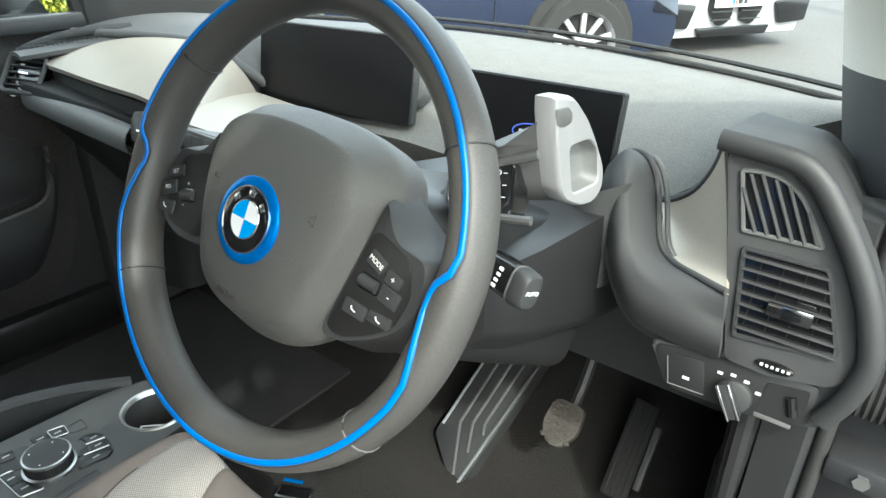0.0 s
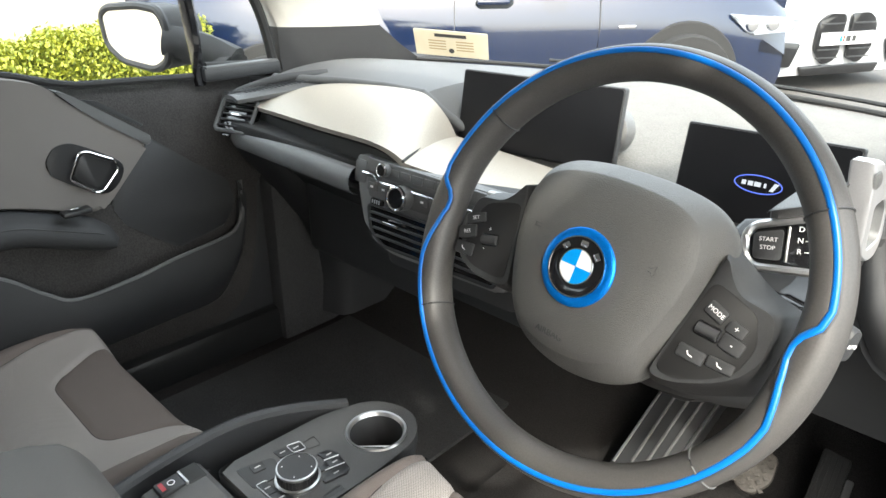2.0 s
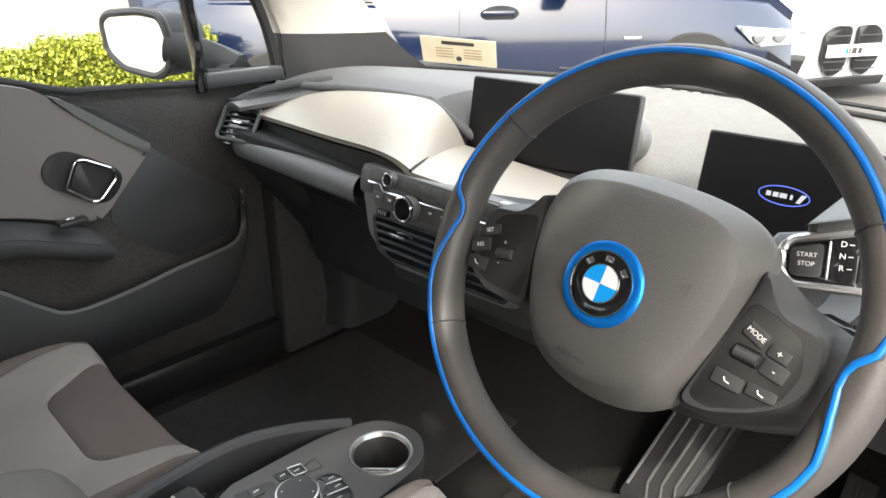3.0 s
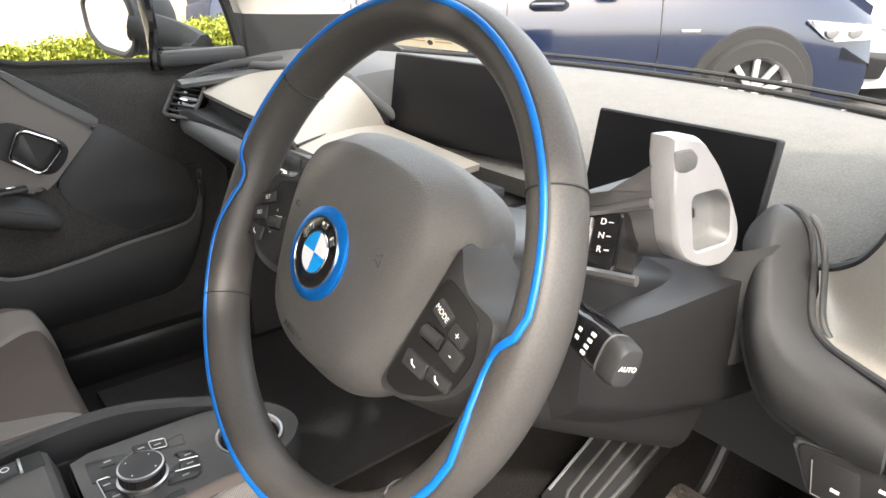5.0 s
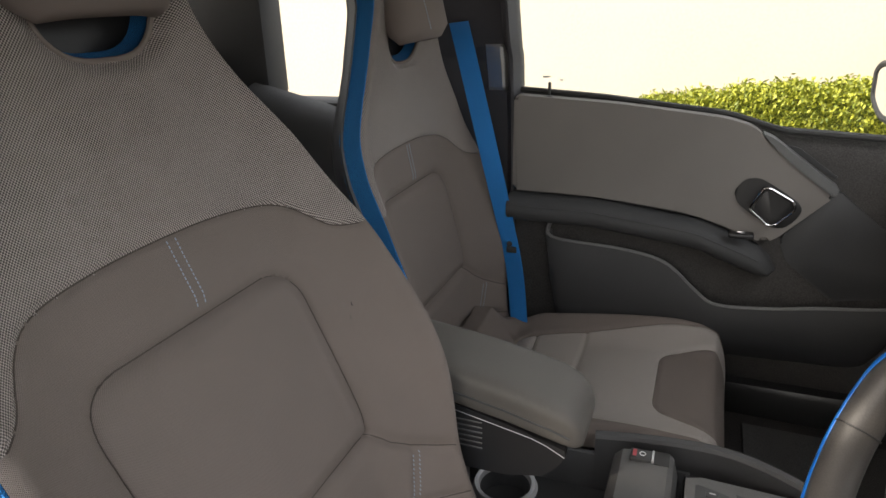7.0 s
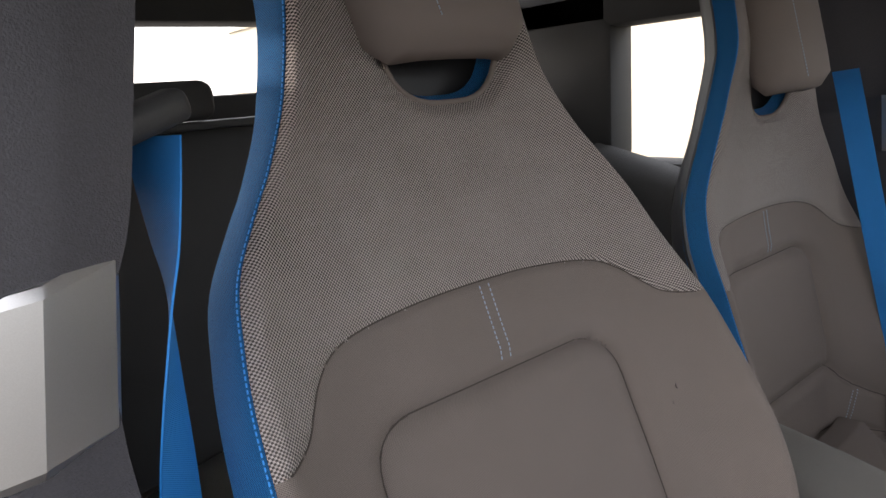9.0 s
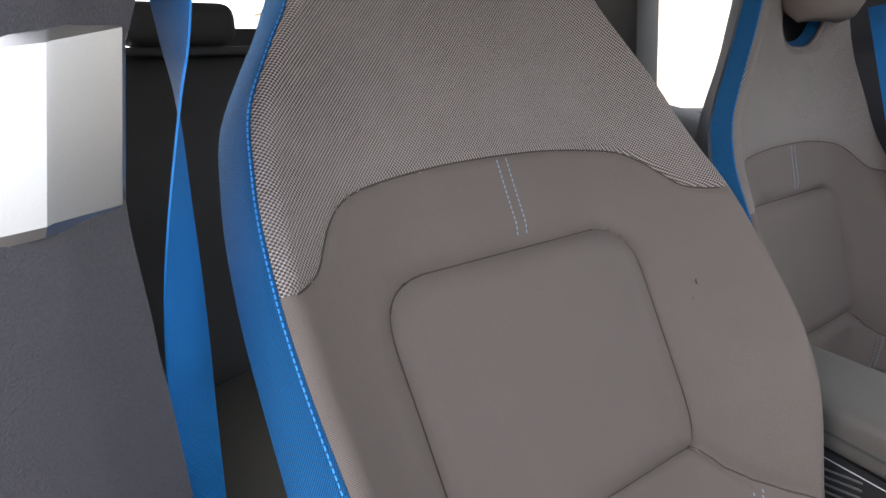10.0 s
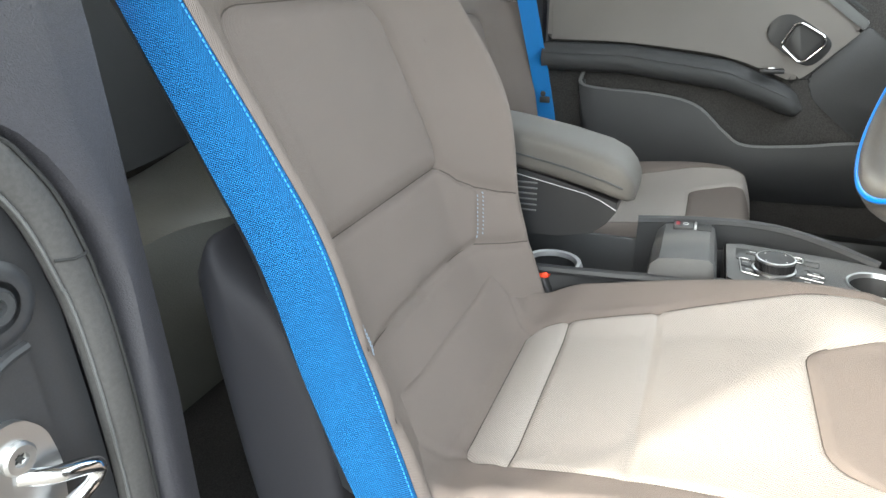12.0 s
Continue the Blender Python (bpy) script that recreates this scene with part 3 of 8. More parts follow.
def wing_mirror():
    w = thing("wing_mirror", "grey door mirror reflecting pale sky", "mirror", (-0.95, 0.24, 1.0))
    # housing: a rounded shell whose glass side looks backwards
    m = frame_of((-0.965, 0.225, 1.072), (1, 0.16, 0.0), (0, 0, 1)) @ Matrix.Diagonal((1.2, 1.08, 1.1, 1))
    out = round_corners([(-0.115, 0.045), (-0.09, 0.062), (0.02, 0.072), (0.085, 0.066), (0.10, 0.03), (0.095, -0.035), (0.05, -0.058), (-0.06, -0.050), (-0.11, -0.018)], 0.02)
    secs = []
    for k, (sc, dz) in enumerate(((0.95, -0.012), (1.0, -0.004), (1.0, 0.0), (1.03, -0.03), (1.0, -0.06), (0.85, -0.09), (0.55, -0.11))):
        if k < 2:
            continue
        secs.append([m @ Vector((x * sc, y * sc, dz)) for x, y in out])
    part("housing", loft(secs), M_SOFT, w)
    part("mirror_rim", tube([m @ Vector((x * 0.97, y * 0.97, 0.002)) for x, y in out], 0.0095, 8, closed=True, up=(0, 1, 0)), M_PLASTIC, w)
    part("mirror_glass", prism([(x * 0.89 - 0.002, y * 0.86) for x, y in out], 0.002, m @ Matrix.Translation((0, 0, 0.004))), M_MIRROR, w, "mirror glass")
    arm = smooth_path([m @ Vector((0.08, -0.03, -0.05)), (-0.82, 0.33, 1.035), (-0.755, 0.345, 1.03)], 6)
    part("stalk", tube(arm, 0.022, 10, flat=(0.035, 0.02)), M_SOFT, w)
    cap = smooth_path([(-0.87, 0.24, 1.08), (-0.83, 0.29, 1.065), (-0.80, 0.33, 1.045), (-0.765, 0.35, 1.03)], 5)
    part("fairing", tube(cap, 0.03, 10, flat=(0.03, 0.035)), M_SOFT, w)


wing_mirror()


# ---- B pillars and rear doors ----
def b_pillar(s):
    p = thing("b_pillar", "charcoal pillar trim with a satin metal plate", "pillar", (s * 0.69, -0.6, 0.4), kind="structure")
    # trim: inner face towards the cabin and the edge towards the front
    rows = []
    for z in [0.36 + 1.12 * i / 64 for i in range(65)]:
        lean = -0.03 * max(0, z - 1.0) ** 1.2
        xi = 0.684 + 0.008 * min(1, max(0, (1.25 - z) / 0.3)) - (0.012 if z > 1.185 else 0) - max(0, z - 1.2) * 0.20
        if s > 0 and z < 1.03:
            xi = lin(((0.36, 0.674), (0.72, 0.675), (0.80, 0.679), (0.90, 0.684), (1.03, 0.691)), z)
        yf = -0.585 + lean
        xe = xi + 0.07
        if s > 0:
            xe = lin(((0.36, 0.712), (0.66, 0.714), (0.76, 0.711), (0.83, 0.711), (0.88, 0.720), (0.91, 0.734), (0.932, 0.745), (0.952, 0.760), (0.978, 0.795), (0.992, 0.84), (1.005, 0.88), (1.5, 0.88)), z)
        fold = min(0.034, 0.45 * (xe - xi))
        lip = lin(((1.02, 0.007), (1.10, 0.0), (1.21, 0.0), (1.22, 0.004)), z)
        rows.append([(s * (xi + 0.036), yf - 0.22, z), (s * (xi + 0.019), yf - 0.032, z), (s * (xi - lip), yf - 0.016, z), (s * (xi + 0.001 - lip), yf - 0.010, z), (s * (xi + fold - 0.002), yf - 0.0005, z), (s * (xi + fold + 0.003), yf + 0.001, z), (s * (0.5 * (xi + fold + xe)), yf + 0.002, z), (s * (xe - 0.006), yf, z), (s * xe, yf - 0.008, z), (s * xe, yf - 0.22, z)])
    part("trim", loft(rows), M_PORES, p, "grained dark trim")
    # folded satin plate
    zs = [1.107, 1.113, 1.15, 1.200, 1.206]
    sec = []
    for k, z in enumerate(zs):
        e = 0.004 if k in (0, 4) else 0.0
        lean = -0.03 * max(0, z - 1.0) ** 1.2
        y0 = (-0.585 if s > 0 else -0.607) + lean
        t = (1.206 - z) / 0.099
        xo = 0.678 + 0.017 * t
        rise = 0.006 * (1 - t)
        sec.append([(s * (xo + 0.001), y0 - 0.05, z + rise), (s * (xo - 0.006 + e), y0 - 0.014, z + rise), (s * (xo - 0.003 + e), y0 - 0.0085 - e, z + rise), (s * (xo + 0.033), y0 + 0.0070 - e, z - 0.002), (s * (xo + 0.036), y0 + 0.0078 - e, z - 0.003), (s * (xo + 0.064 - e), y0 + 0.004 - e, z - 0.006), (s * (xo + 0.072), y0 - 0.012, z - 0.006), (s * (xo + 0.062), y0 - 0.05, z)])
    part("metal_plate", loft(sec), M_SATIN, p, "satin metal plate", smooth=14)
    return p


for side in (-1, 1):
    b_pillar(side)


def rear_door_edge():
    """The open front edge of the rear door beside the driver's seat: seal, jamb, striker."""
    d = thing("rear_door_edge", "dark door edge with rubber seal, striker and bolts", "car door", (0.76, -0.6, 0.4))
    y = -0.600
    face = Matrix(((1, 0, 0, 0), (0, 0, -1, y), (0, 1, 0, 0), (0, 0, 0, 1)))
    edge = [(0.735, 0.36), (0.742, 0.60), (0.744, 0.717), (0.747, 0.778), (0.750, 0.834), (0.758, 0.874), (0.768, 0.906), (0.782, 0.932), (0.82, 0.955), (0.93, 0.965)]
    part("edge_face", prism(edge + [(0.93, 0.36)], 0.16, face, 0.0), M_JAMB, d, "dark painted door edge")
    # pressed step in the jamb with a shelf in it
    step = round_corners([(0.778, 0.40), (0.782, 0.80), (0.792, 0.885), (0.815, 0.915), (0.93, 0.925), (0.93, 0.40)], (0, 0.03, 0.03, 0.02, 0, 0), 5)
    part("jamb_step", prism(step, 0.006, Matrix(((1, 0, 0, 0), (0, 0, -1, y + 0.006), (0, 1, 0, 0), (0, 0, 0, 1))), 0.0), M_JAMB, d)
    part("jamb_rib", tube(smooth_path([(0.783, y + 0.006, 0.822), (0.805, y + 0.007, 0.818), (0.83, y + 0.007, 0.80), (0.92, y + 0.007, 0.77)], 5), 0.004, 8), M_JAMB, d)
    seal = smooth_path([(0.727, y + 0.006, 0.38), (0.7305, y + 0.006, 0.60), (0.7310, y + 0.007, 0.70), (0.7335, y + 0.008, 0.77), (0.7375, y + 0.008, 0.826), (0.7455, y + 0.008, 0.870), (0.7555, y + 0.008, 0.906), (0.769, y + 0.008, 0.932), (0.785, y + 0.008, 0.952), (0.83, y + 0.008, 0.978), (0.93, y + 0.008, 0.990)], 8)
    part("rubber_seal", tube(seal, 0.011, 14, flat=(0.0145, 0.0105), up=(0, 1, 0)), M_SEAL, d, "worn rubber door seal", smooth=60)
    part("seal_groove", tube([p + Vector((-0.0125, 0.0065, 0.0045 if p.z > 0.85 else 0.0)) for p in seal], 0.0016, 6), M_RUBBER, d)
    part("seal_lip", tube([p + Vector((0.0130, 0.006, -0.0045 if p.z > 0.85 else 0.0)) for p in seal], 0.0014, 6), M_GREY, d)
    part("seal_joint", tube([(0.7330, y + 0.0165, 0.868), (0.745, y + 0.0195, 0.869), (0.7575, y + 0.0165, 0.872)], 0.0011, 6), M_RUBBER, d)
    # striker plate, loop and screws
    plate = round_corners([(0.790, 0.690), (0.90, 0.690), (0.90, 0.785), (0.805, 0.782), (0.790, 0.765), (0.785, 0.735)], 0.010)
    part("striker_plate", prism(plate, 0.006, Matrix(((1, 0, 0, 0), (0, 0, -1, y + 0.012), (0, 1, 0, 0), (0, 0, 0, 1))), 0.0), M_SATIN, d, "bright metal striker plate")
    loop = smooth_path([(0.815, y + 0.010, 0.742), (0.800, y + 0.024, 0.737), (0.783, y + 0.028, 0.731), (0.773, y + 0.028, 0.724), (0.776, y + 0.026, 0.715), (0.795, y + 0.024, 0.708), (0.820, y + 0.010, 0.700)], 6)
    part("striker_loop", tube(loop, 0.0062, 12), M_CHROME, d, "chrome striker loop")
    for x, z, r, mat, up in ((0.813, 0.757, 0.0115, M_SATIN, 0.013), (0.797, 0.856, 0.013, M_PLASTIC, 0.008)):
        at = Matrix(((1, 0, 0, x), (0, 0, -1, y + up), (0, 1, 0, z), (0, 0, 0, 1)))
        flip = at @ Matrix.Rotation(math.pi, 4, "X")
        part("screw", lathe([(0.0, 0.0008), (r * 0.42, 0.0008), (r * 0.46, 0.0036), (r * 0.85, 0.0040), (r, 0.0022), (r, -0.002)], 24, flip), mat, d)
        part("screw_star", prism([(r * (0.36 if k % 2 else 0.18) * math.cos(k * math.pi / 6), r * (0.36 if k % 2 else 0.18) * math.sin(k * math.pi / 6)) for k in range(12)], 0.0006, flip @ pose(0, 0, 0.001)), M_RUBBER, d)
    part("screw_dish", lathe([(0.017, 0.003), (0.022, 0.0035), (0.026, 0.002), (0.029, 0.0)], 24, Matrix(((1, 0, 0, 0.797), (0, 0, -1, y + 0.006), (0, 1, 0, 0.856), (0, 0, 0, 1))) @ Matrix.Rotation(math.pi, 4, "X")), M_JAMB, d)


rear_door_edge()


# ---- dashboard ----
def dashboard():
    d = thing("dashboard", "grey fibre dashboard with pale satin trim panels", "dashboard", (0, 0.6, 0.8))
    # top skin of felt, from the near edge to the foot of the windscreen
    near = [(-0.64, 0.36), (-0.45, 0.40), (-0.30, 0.385), (-0.19, 0.378), (-0.17, 0.42), (-0.15, 0.45), (0.0, 0.455), (0.12, 0.47), (0.30, 0.48), (0.50, 0.485), (0.545, 0.50), (0.60, 0.60), (0.68, 0.66)]
    znear = [(-0.64, 1.012), (-0.45, 1.022), (-0.30, 1.033), (-0.187, 1.036), (-0.165, 0.970), (-0.05, 0.935), (0.0, 0.925), (0.12, 0.92), (0.25, 0.91), (0.50, 0.912), (0.56, 0.95), (0.62, 1.0), (0.68, 1.02)]
    def top(u, v):
        x = -0.64 + 1.32 * u
        y0 = lin(near, x)
        y1 = 0.985 - 0.2 * (x / 0.68) ** 2
        z0, z1 = lin(znear, x), 0.998
        y = y0 + (y1 - y0) * v
        e = 1 - (1 - v) ** 2.2
        z = z0 + (z1 - z0) * e + 0.028 * math.sin(math.pi * min(1, v ** 0.8)) * (1 if x < 0.0 else 0.8)
        return (x, y, z)
    part("top_skin", sheet(lambda u, v: top(0.375 + 0.625 * u, v), 50, 24, back=(0, 0.01, -0.03)), M_FELT, d, "grey fibre felt top")
    part("top_pad", sheet(lambda u, v: top(0.375 * u, v), 30, 24, back=(0, 0.01, -0.03)), M_TOPPAD, d, "smooth grey passenger top")
    # smooth dark front rim of the top on the passenger side
    rim = [Vector(top((x + 0.64) / 1.32, 0.0)) + Vector((0, -0.004, 0.0)) for x in [-0.63 + 0.52 * i / 24 for i in range(25)]]
    part("top_rim", tube(rim, 0.009, 10), M_TOPPAD, d)
    # pale passenger panel
    front = smooth_path([(-0.572, 0.268, 0.966), (-0.45, 0.250, 0.972), (-0.30, 0.232, 0.977), (-0.18, 0.222, 0.981), (-0.130, 0.217, 0.979), (-0.100, 0.215, 0.972), (-0.080, 0.215, 0.962)], 6)
    rear = smooth_path([(-0.49, 0.385, 1.004), (-0.40, 0.383, 1.016), (-0.30, 0.375, 1.026), (-0.205, 0.364, 1.032), (-0.178, 0.372, 1.022), (-0.166, 0.394, 0.990), (-0.160, 0.410, 0.956)], 6)
    def pale(u, v):
        i = u * (len(front) - 1)
        k = min(int(i), len(front) - 2)
        a, b = front[k].lerp(front[k + 1], i - k), rear[k].lerp(rear[k + 1], i - k)
        p = a.lerp(b, v)
        p.z += 0.006 * math.sin(math.pi * v)
        return p
    part("passenger_panel", sheet(pale, 40, 16, thick=-0.010), M_LIGHT, d, "pale satin champagne panel")
    part("panel_seam", tube([Vector(pale(1.0, v / 10)) + Vector((0.001, 0, 0.0105)) for v in range(11)], 0.0026, 6), M_RUBBER, d)
    # second pale panel, behind the central display
    def pale2(u, v):
        a = Vector((-0.077 + 0.20 * u, 0.215 + 0.06 * u, 0.961 - 0.035 * u))
        b = Vector((-0.158 + 0.214 * u, 0.412 + 0.022 * u, 0.952 - 0.024 * u))
        p = a.lerp(b, v)
        p.z += 0.008 * math.sin(math.pi * v)
        return p
    part("centre_panel", sheet(pale2, 16, 12, thick=-0.010), M_LIGHT, d, "pale satin centre panel")
    # dark slot under the panel
    def slot(u, v):
        i = u * (len(front) - 1)
        k = min(int(i), len(front) - 2)
        p = front[k].lerp(front[k + 1], i - k)
        return p + Vector((0, 0.02, -0.008 - 0.055 * v))
    part("open_slot", sheet(slot, 30, 4, thick=0.01), M_RUBBER, d)
    # grey band along the lower edge, and the knee panel under it
    def band(u, v):
        x = -0.60 + 0.41 * u
        y = 0.232 - 0.028 * u
        z = 0.932 + 0.006 * u
        a = math.pi * v
        return (x, y + 0.012 - 0.020 * math.sin(a), z - 0.022 + 0.024 * math.cos(a))
    part("grey_band", sheet(band, 24, 12), M_BAND, d, "grey lower band")
    part("shelf", boxes((-0.60, 0.225, 0.925), (-0.19, 0.28, 0.945), 0.004), M_RUBBER, d)
    def knee(u, v):
        x = -0.64 + 0.72 * u
        y = 0.245 - 0.025 * u + 0.28 * v ** 0.7
        z = 0.905 - 0.27 * v
        return (x, y, z)
    part("knee_panel", sheet(knee, 14, 12, thick=0.01), M_PLASTIC, d, "charcoal knee panel")
    # left end: air vent in a pod and a grille above it
    def podtop(u, v):
        a = Vector((-0.625, 0.235, 0.992)).lerp(Vector((-0.56, 0.42, 1.012)), u)
        b = Vector((-0.565, 0.228, 0.992)).lerp(Vector((-0.49, 0.395, 1.012)), u)
        p = a.lerp(b, v)
        return p + Vector((0, 0, 0.004 * math.sin(math.pi * v)))
    part("demist_frame", sheet(podtop, 16, 8, thick=-0.008), M_GREY, d)
    for i in range(18):
        u = 0.10 + 0.044 * i
        a, b = Vector(podtop(u, 0.15)), Vector(podtop(u + 0.04, 0.78))
        part("demist_slat", tube([a + Vector((0, 0, 0.006)), b + Vector((0, 0, 0.006))], 0.0011, 6), M_PLASTIC, d)
    rimp = smooth_path([(-0.655, 0.30, 0.925), (-0.645, 0.238, 0.925), (-0.640, 0.238, 0.958), (-0.626, 0.262, 0.992), (-0.58, 0.34, 1.018), (-0.54, 0.43, 1.024)], 6)
    part("pod_rim", tube(rimp, 0.009, 10), M_SOFT, d)
    v0 = frame_of((-0.590, 0.236, 0.957), (0.93, 0.32, -0.03), (0.10, 0.70, 0.85))
    part("vent_box", boxes((-0.040, -0.032, -0.022), (0.040, 0.034, -0.006), 0.003, v0), M_GLOSS, d)
    vent = part("vent_frame", tube([v0 @ Vector((x, y, 0)) for x, y in rounded(0.085, 0.07, 0.01)], 0.004, 8, closed=True, up=tuple(v0.to_3x3() @ Vector((0, 0, 1)))), M_TOPPAD, d, "side air vent")
    for i in range(5):
        part("vent_slat", boxes((-0.039, -0.024 + 0.0125 * i, -0.008), (0.039, -0.0215 + 0.0125 * i, 0.001), 0.0008, v0), M_PLASTIC, vent)
    part("vent_tab", boxes((-0.012, -0.001, 0.0), (0.014, 0.003, 0.004), 0.001, v0), M_CHROME, vent)
    part("vent_wheel", boxes((-0.02, -0.046, -0.004), (0.0, -0.042, 0.001), 0.001, v0), M_GLOSS, vent)
    # side end of the dash against the door
    cap = []
    for z, y in ((0.985, 0.285), (0.95, 0.270), (0.90, 0.275), (0.84, 0.31), (0.76, 0.37), (0.66, 0.44), (0.56, 0.49), (0.46, 0.50), (0.37, 0.49)):
        cap.append([(-0.70, y - 0.012, z), (-0.655, y, z), (-0.632, y + 0.012, z), (-0.622, y + 0.035, z), (-0.618, 0.80, z), (-0.70, 0.80, z)])
    part("end_cap", loft(cap), M_PLASTIC, d, "dark curved side trim", smooth=60)
    part("lower_body", boxes((-0.62, 0.40, 0.60), (-0.21, 0.80, 0.965), 0.02), M_PLASTIC, d)
    part("lower_body", boxes((-0.21, 0.45, 0.60), (0.10, 0.80, 0.885), 0.02), M_PLASTIC, d)
    part("lower_body", boxes((0.05, 0.47, 0.66), (0.66, 0.80, 0.87), 0.02), M_PLASTIC, d)
    return d


dashboard()


# ---- seats ----
def dist_seg(p, a, b):
    ax, ay, bx, by = a[0], a[1], b[0], b[1]
    dx, dy = bx - ax, by - ay
    t = max(0.0, min(1.0, ((p[0] - ax) * dx + (p[1] - ay) * dy) / (dx * dx + dy * dy + 1e-12)))
    return math.hypot(p[0] - ax - t * dx, p[1] - ay - t * dy)


def dist_line(p, pts):
    return min(dist_seg(p, a, b) for a, b in zip(pts, pts[1:]))


def snap(p, lines, reach):
    """p, moved onto the nearest line within reach."""
    best, at = reach, p
    for pts in lines:
        for a, b in zip(pts, pts[1:]):
            dx, dy = b[0] - a[0], b[1] - a[1]
            t = max(0.0, min(1.0, ((p[0] - a[0]) * dx + (p[1] - a[1]) * dy) / (dx * dx + dy * dy + 1e-12)))
            q = (a[0] + t * dx, a[1] + t * dy)
            d = math.hypot(p[0] - q[0], p[1] - q[1])
            if d < best:
                best, at = d, q
    return at


def inside(p, poly):
    c = False
    x, y = p
    for (x0, y0), (x1, y1) in zip(poly, poly[1:] + poly[:1]):
        if (y0 > y) != (y1 > y) and x < (x1 - x0) * (y - y0) / (y1 - y0) + x0:
            c = not c
    return c


HALF = [(-0.05, 0.244), (0.0, 0.243), (0.05, 0.242), (0.1, 0.2415), (0.15, 0.245), (0.2, 0.249), (0.25, 0.254), (0.3, 0.260), (0.35, 0.264), (0.4, 0.2665), (0.45, 0.266), (0.5, 0.260), (0.55, 0.250), (0.6, 0.236), (0.65, 0.206), (0.68, 0.186), (0.74, 0.156), (0.82, 0.136), (0.9, 0.130), (0.98, 0.118)]
SIDE = [(-0.05, 0.030), (0.0, 0.034), (0.1, 0.036), (0.2, 0.031), (0.3, 0.024), (0.4, 0.016), (0.5, 0.013), (0.75, 0.011), (0.98, 0.010)]
BOLSTER = [(-0.05, 0.052), (0.0, 0.058), (0.1, 0.074), (0.2, 0.085), (0.3, 0.086), (0.4, 0.080), (0.46, 0.073), (0.53, 0.056), (0.62, 0.040), (0.75, 0.03), (0.98, 0.03)]
FORWARD = [(0.0, -0.012), (0.12, -0.016), (0.26, -0.002), (0.52, 0.002), (0.65, 0.014), (0.75, 0.03), (0.83, 0.05), (0.98, 0.055)]
YOKE = [(0.252, 0.460), (0.237, 0.466), (0.222, 0.476), (0.209, 0.493), (0.192, 0.514), (0.168, 0.531), (0.13, 0.541), (0.065, 0.5475), (0.0, 0.549)]
YOKE = [(p.x, p.y) for p in smooth_path([(x, v, 0) for x, v in YOKE], 4)]
YOKE = YOKE + [(-x, v) for x, v in YOKE[-2::-1]]
PANEL = round_corners([(-0.153, 0.210), (-0.161, 0.453), (0.161, 0.453), (0.153, 0.210)], (0.004, 0.05, 0.05, 0.004), 8)
PANEL = [(x, v + (0.010 * (1 - (x / 0.16) ** 2) if v > 0.4 else 0.0)) for x, v in PANEL]
CREASES = [[(s * 0.153, 0.210), (s * 0.172, 0.180), (s * 0.194, 0.158), (s * 0.225, 0.130), (s * 0.262, 0.096)] for s in (-1, 1)]
CREASES += [[(s * 0.252, 0.036), (s * 0.205, 0.062), (s * 0.166, 0.084), (s * 0.08, 0.090), (0.0, 0.090)] for s in (-1, 1)]
COVER = [(-0.166, 0.200), (-0.150, 0.236), (-0.128, 0.192), (-0.090, 0.166), (-0.070, 0.141), (-0.047, 0.094), (-0.036, 0.035), (-0.030, -0.15), (-0.115, -0.16), (-0.140, -0.02), (-0.156, 0.10)]
STITCHED = [[(s * 0.192, 0.155), (s * 0.178, 0.12), (s * 0.168, 0.088)] for s in (-1, 1)]



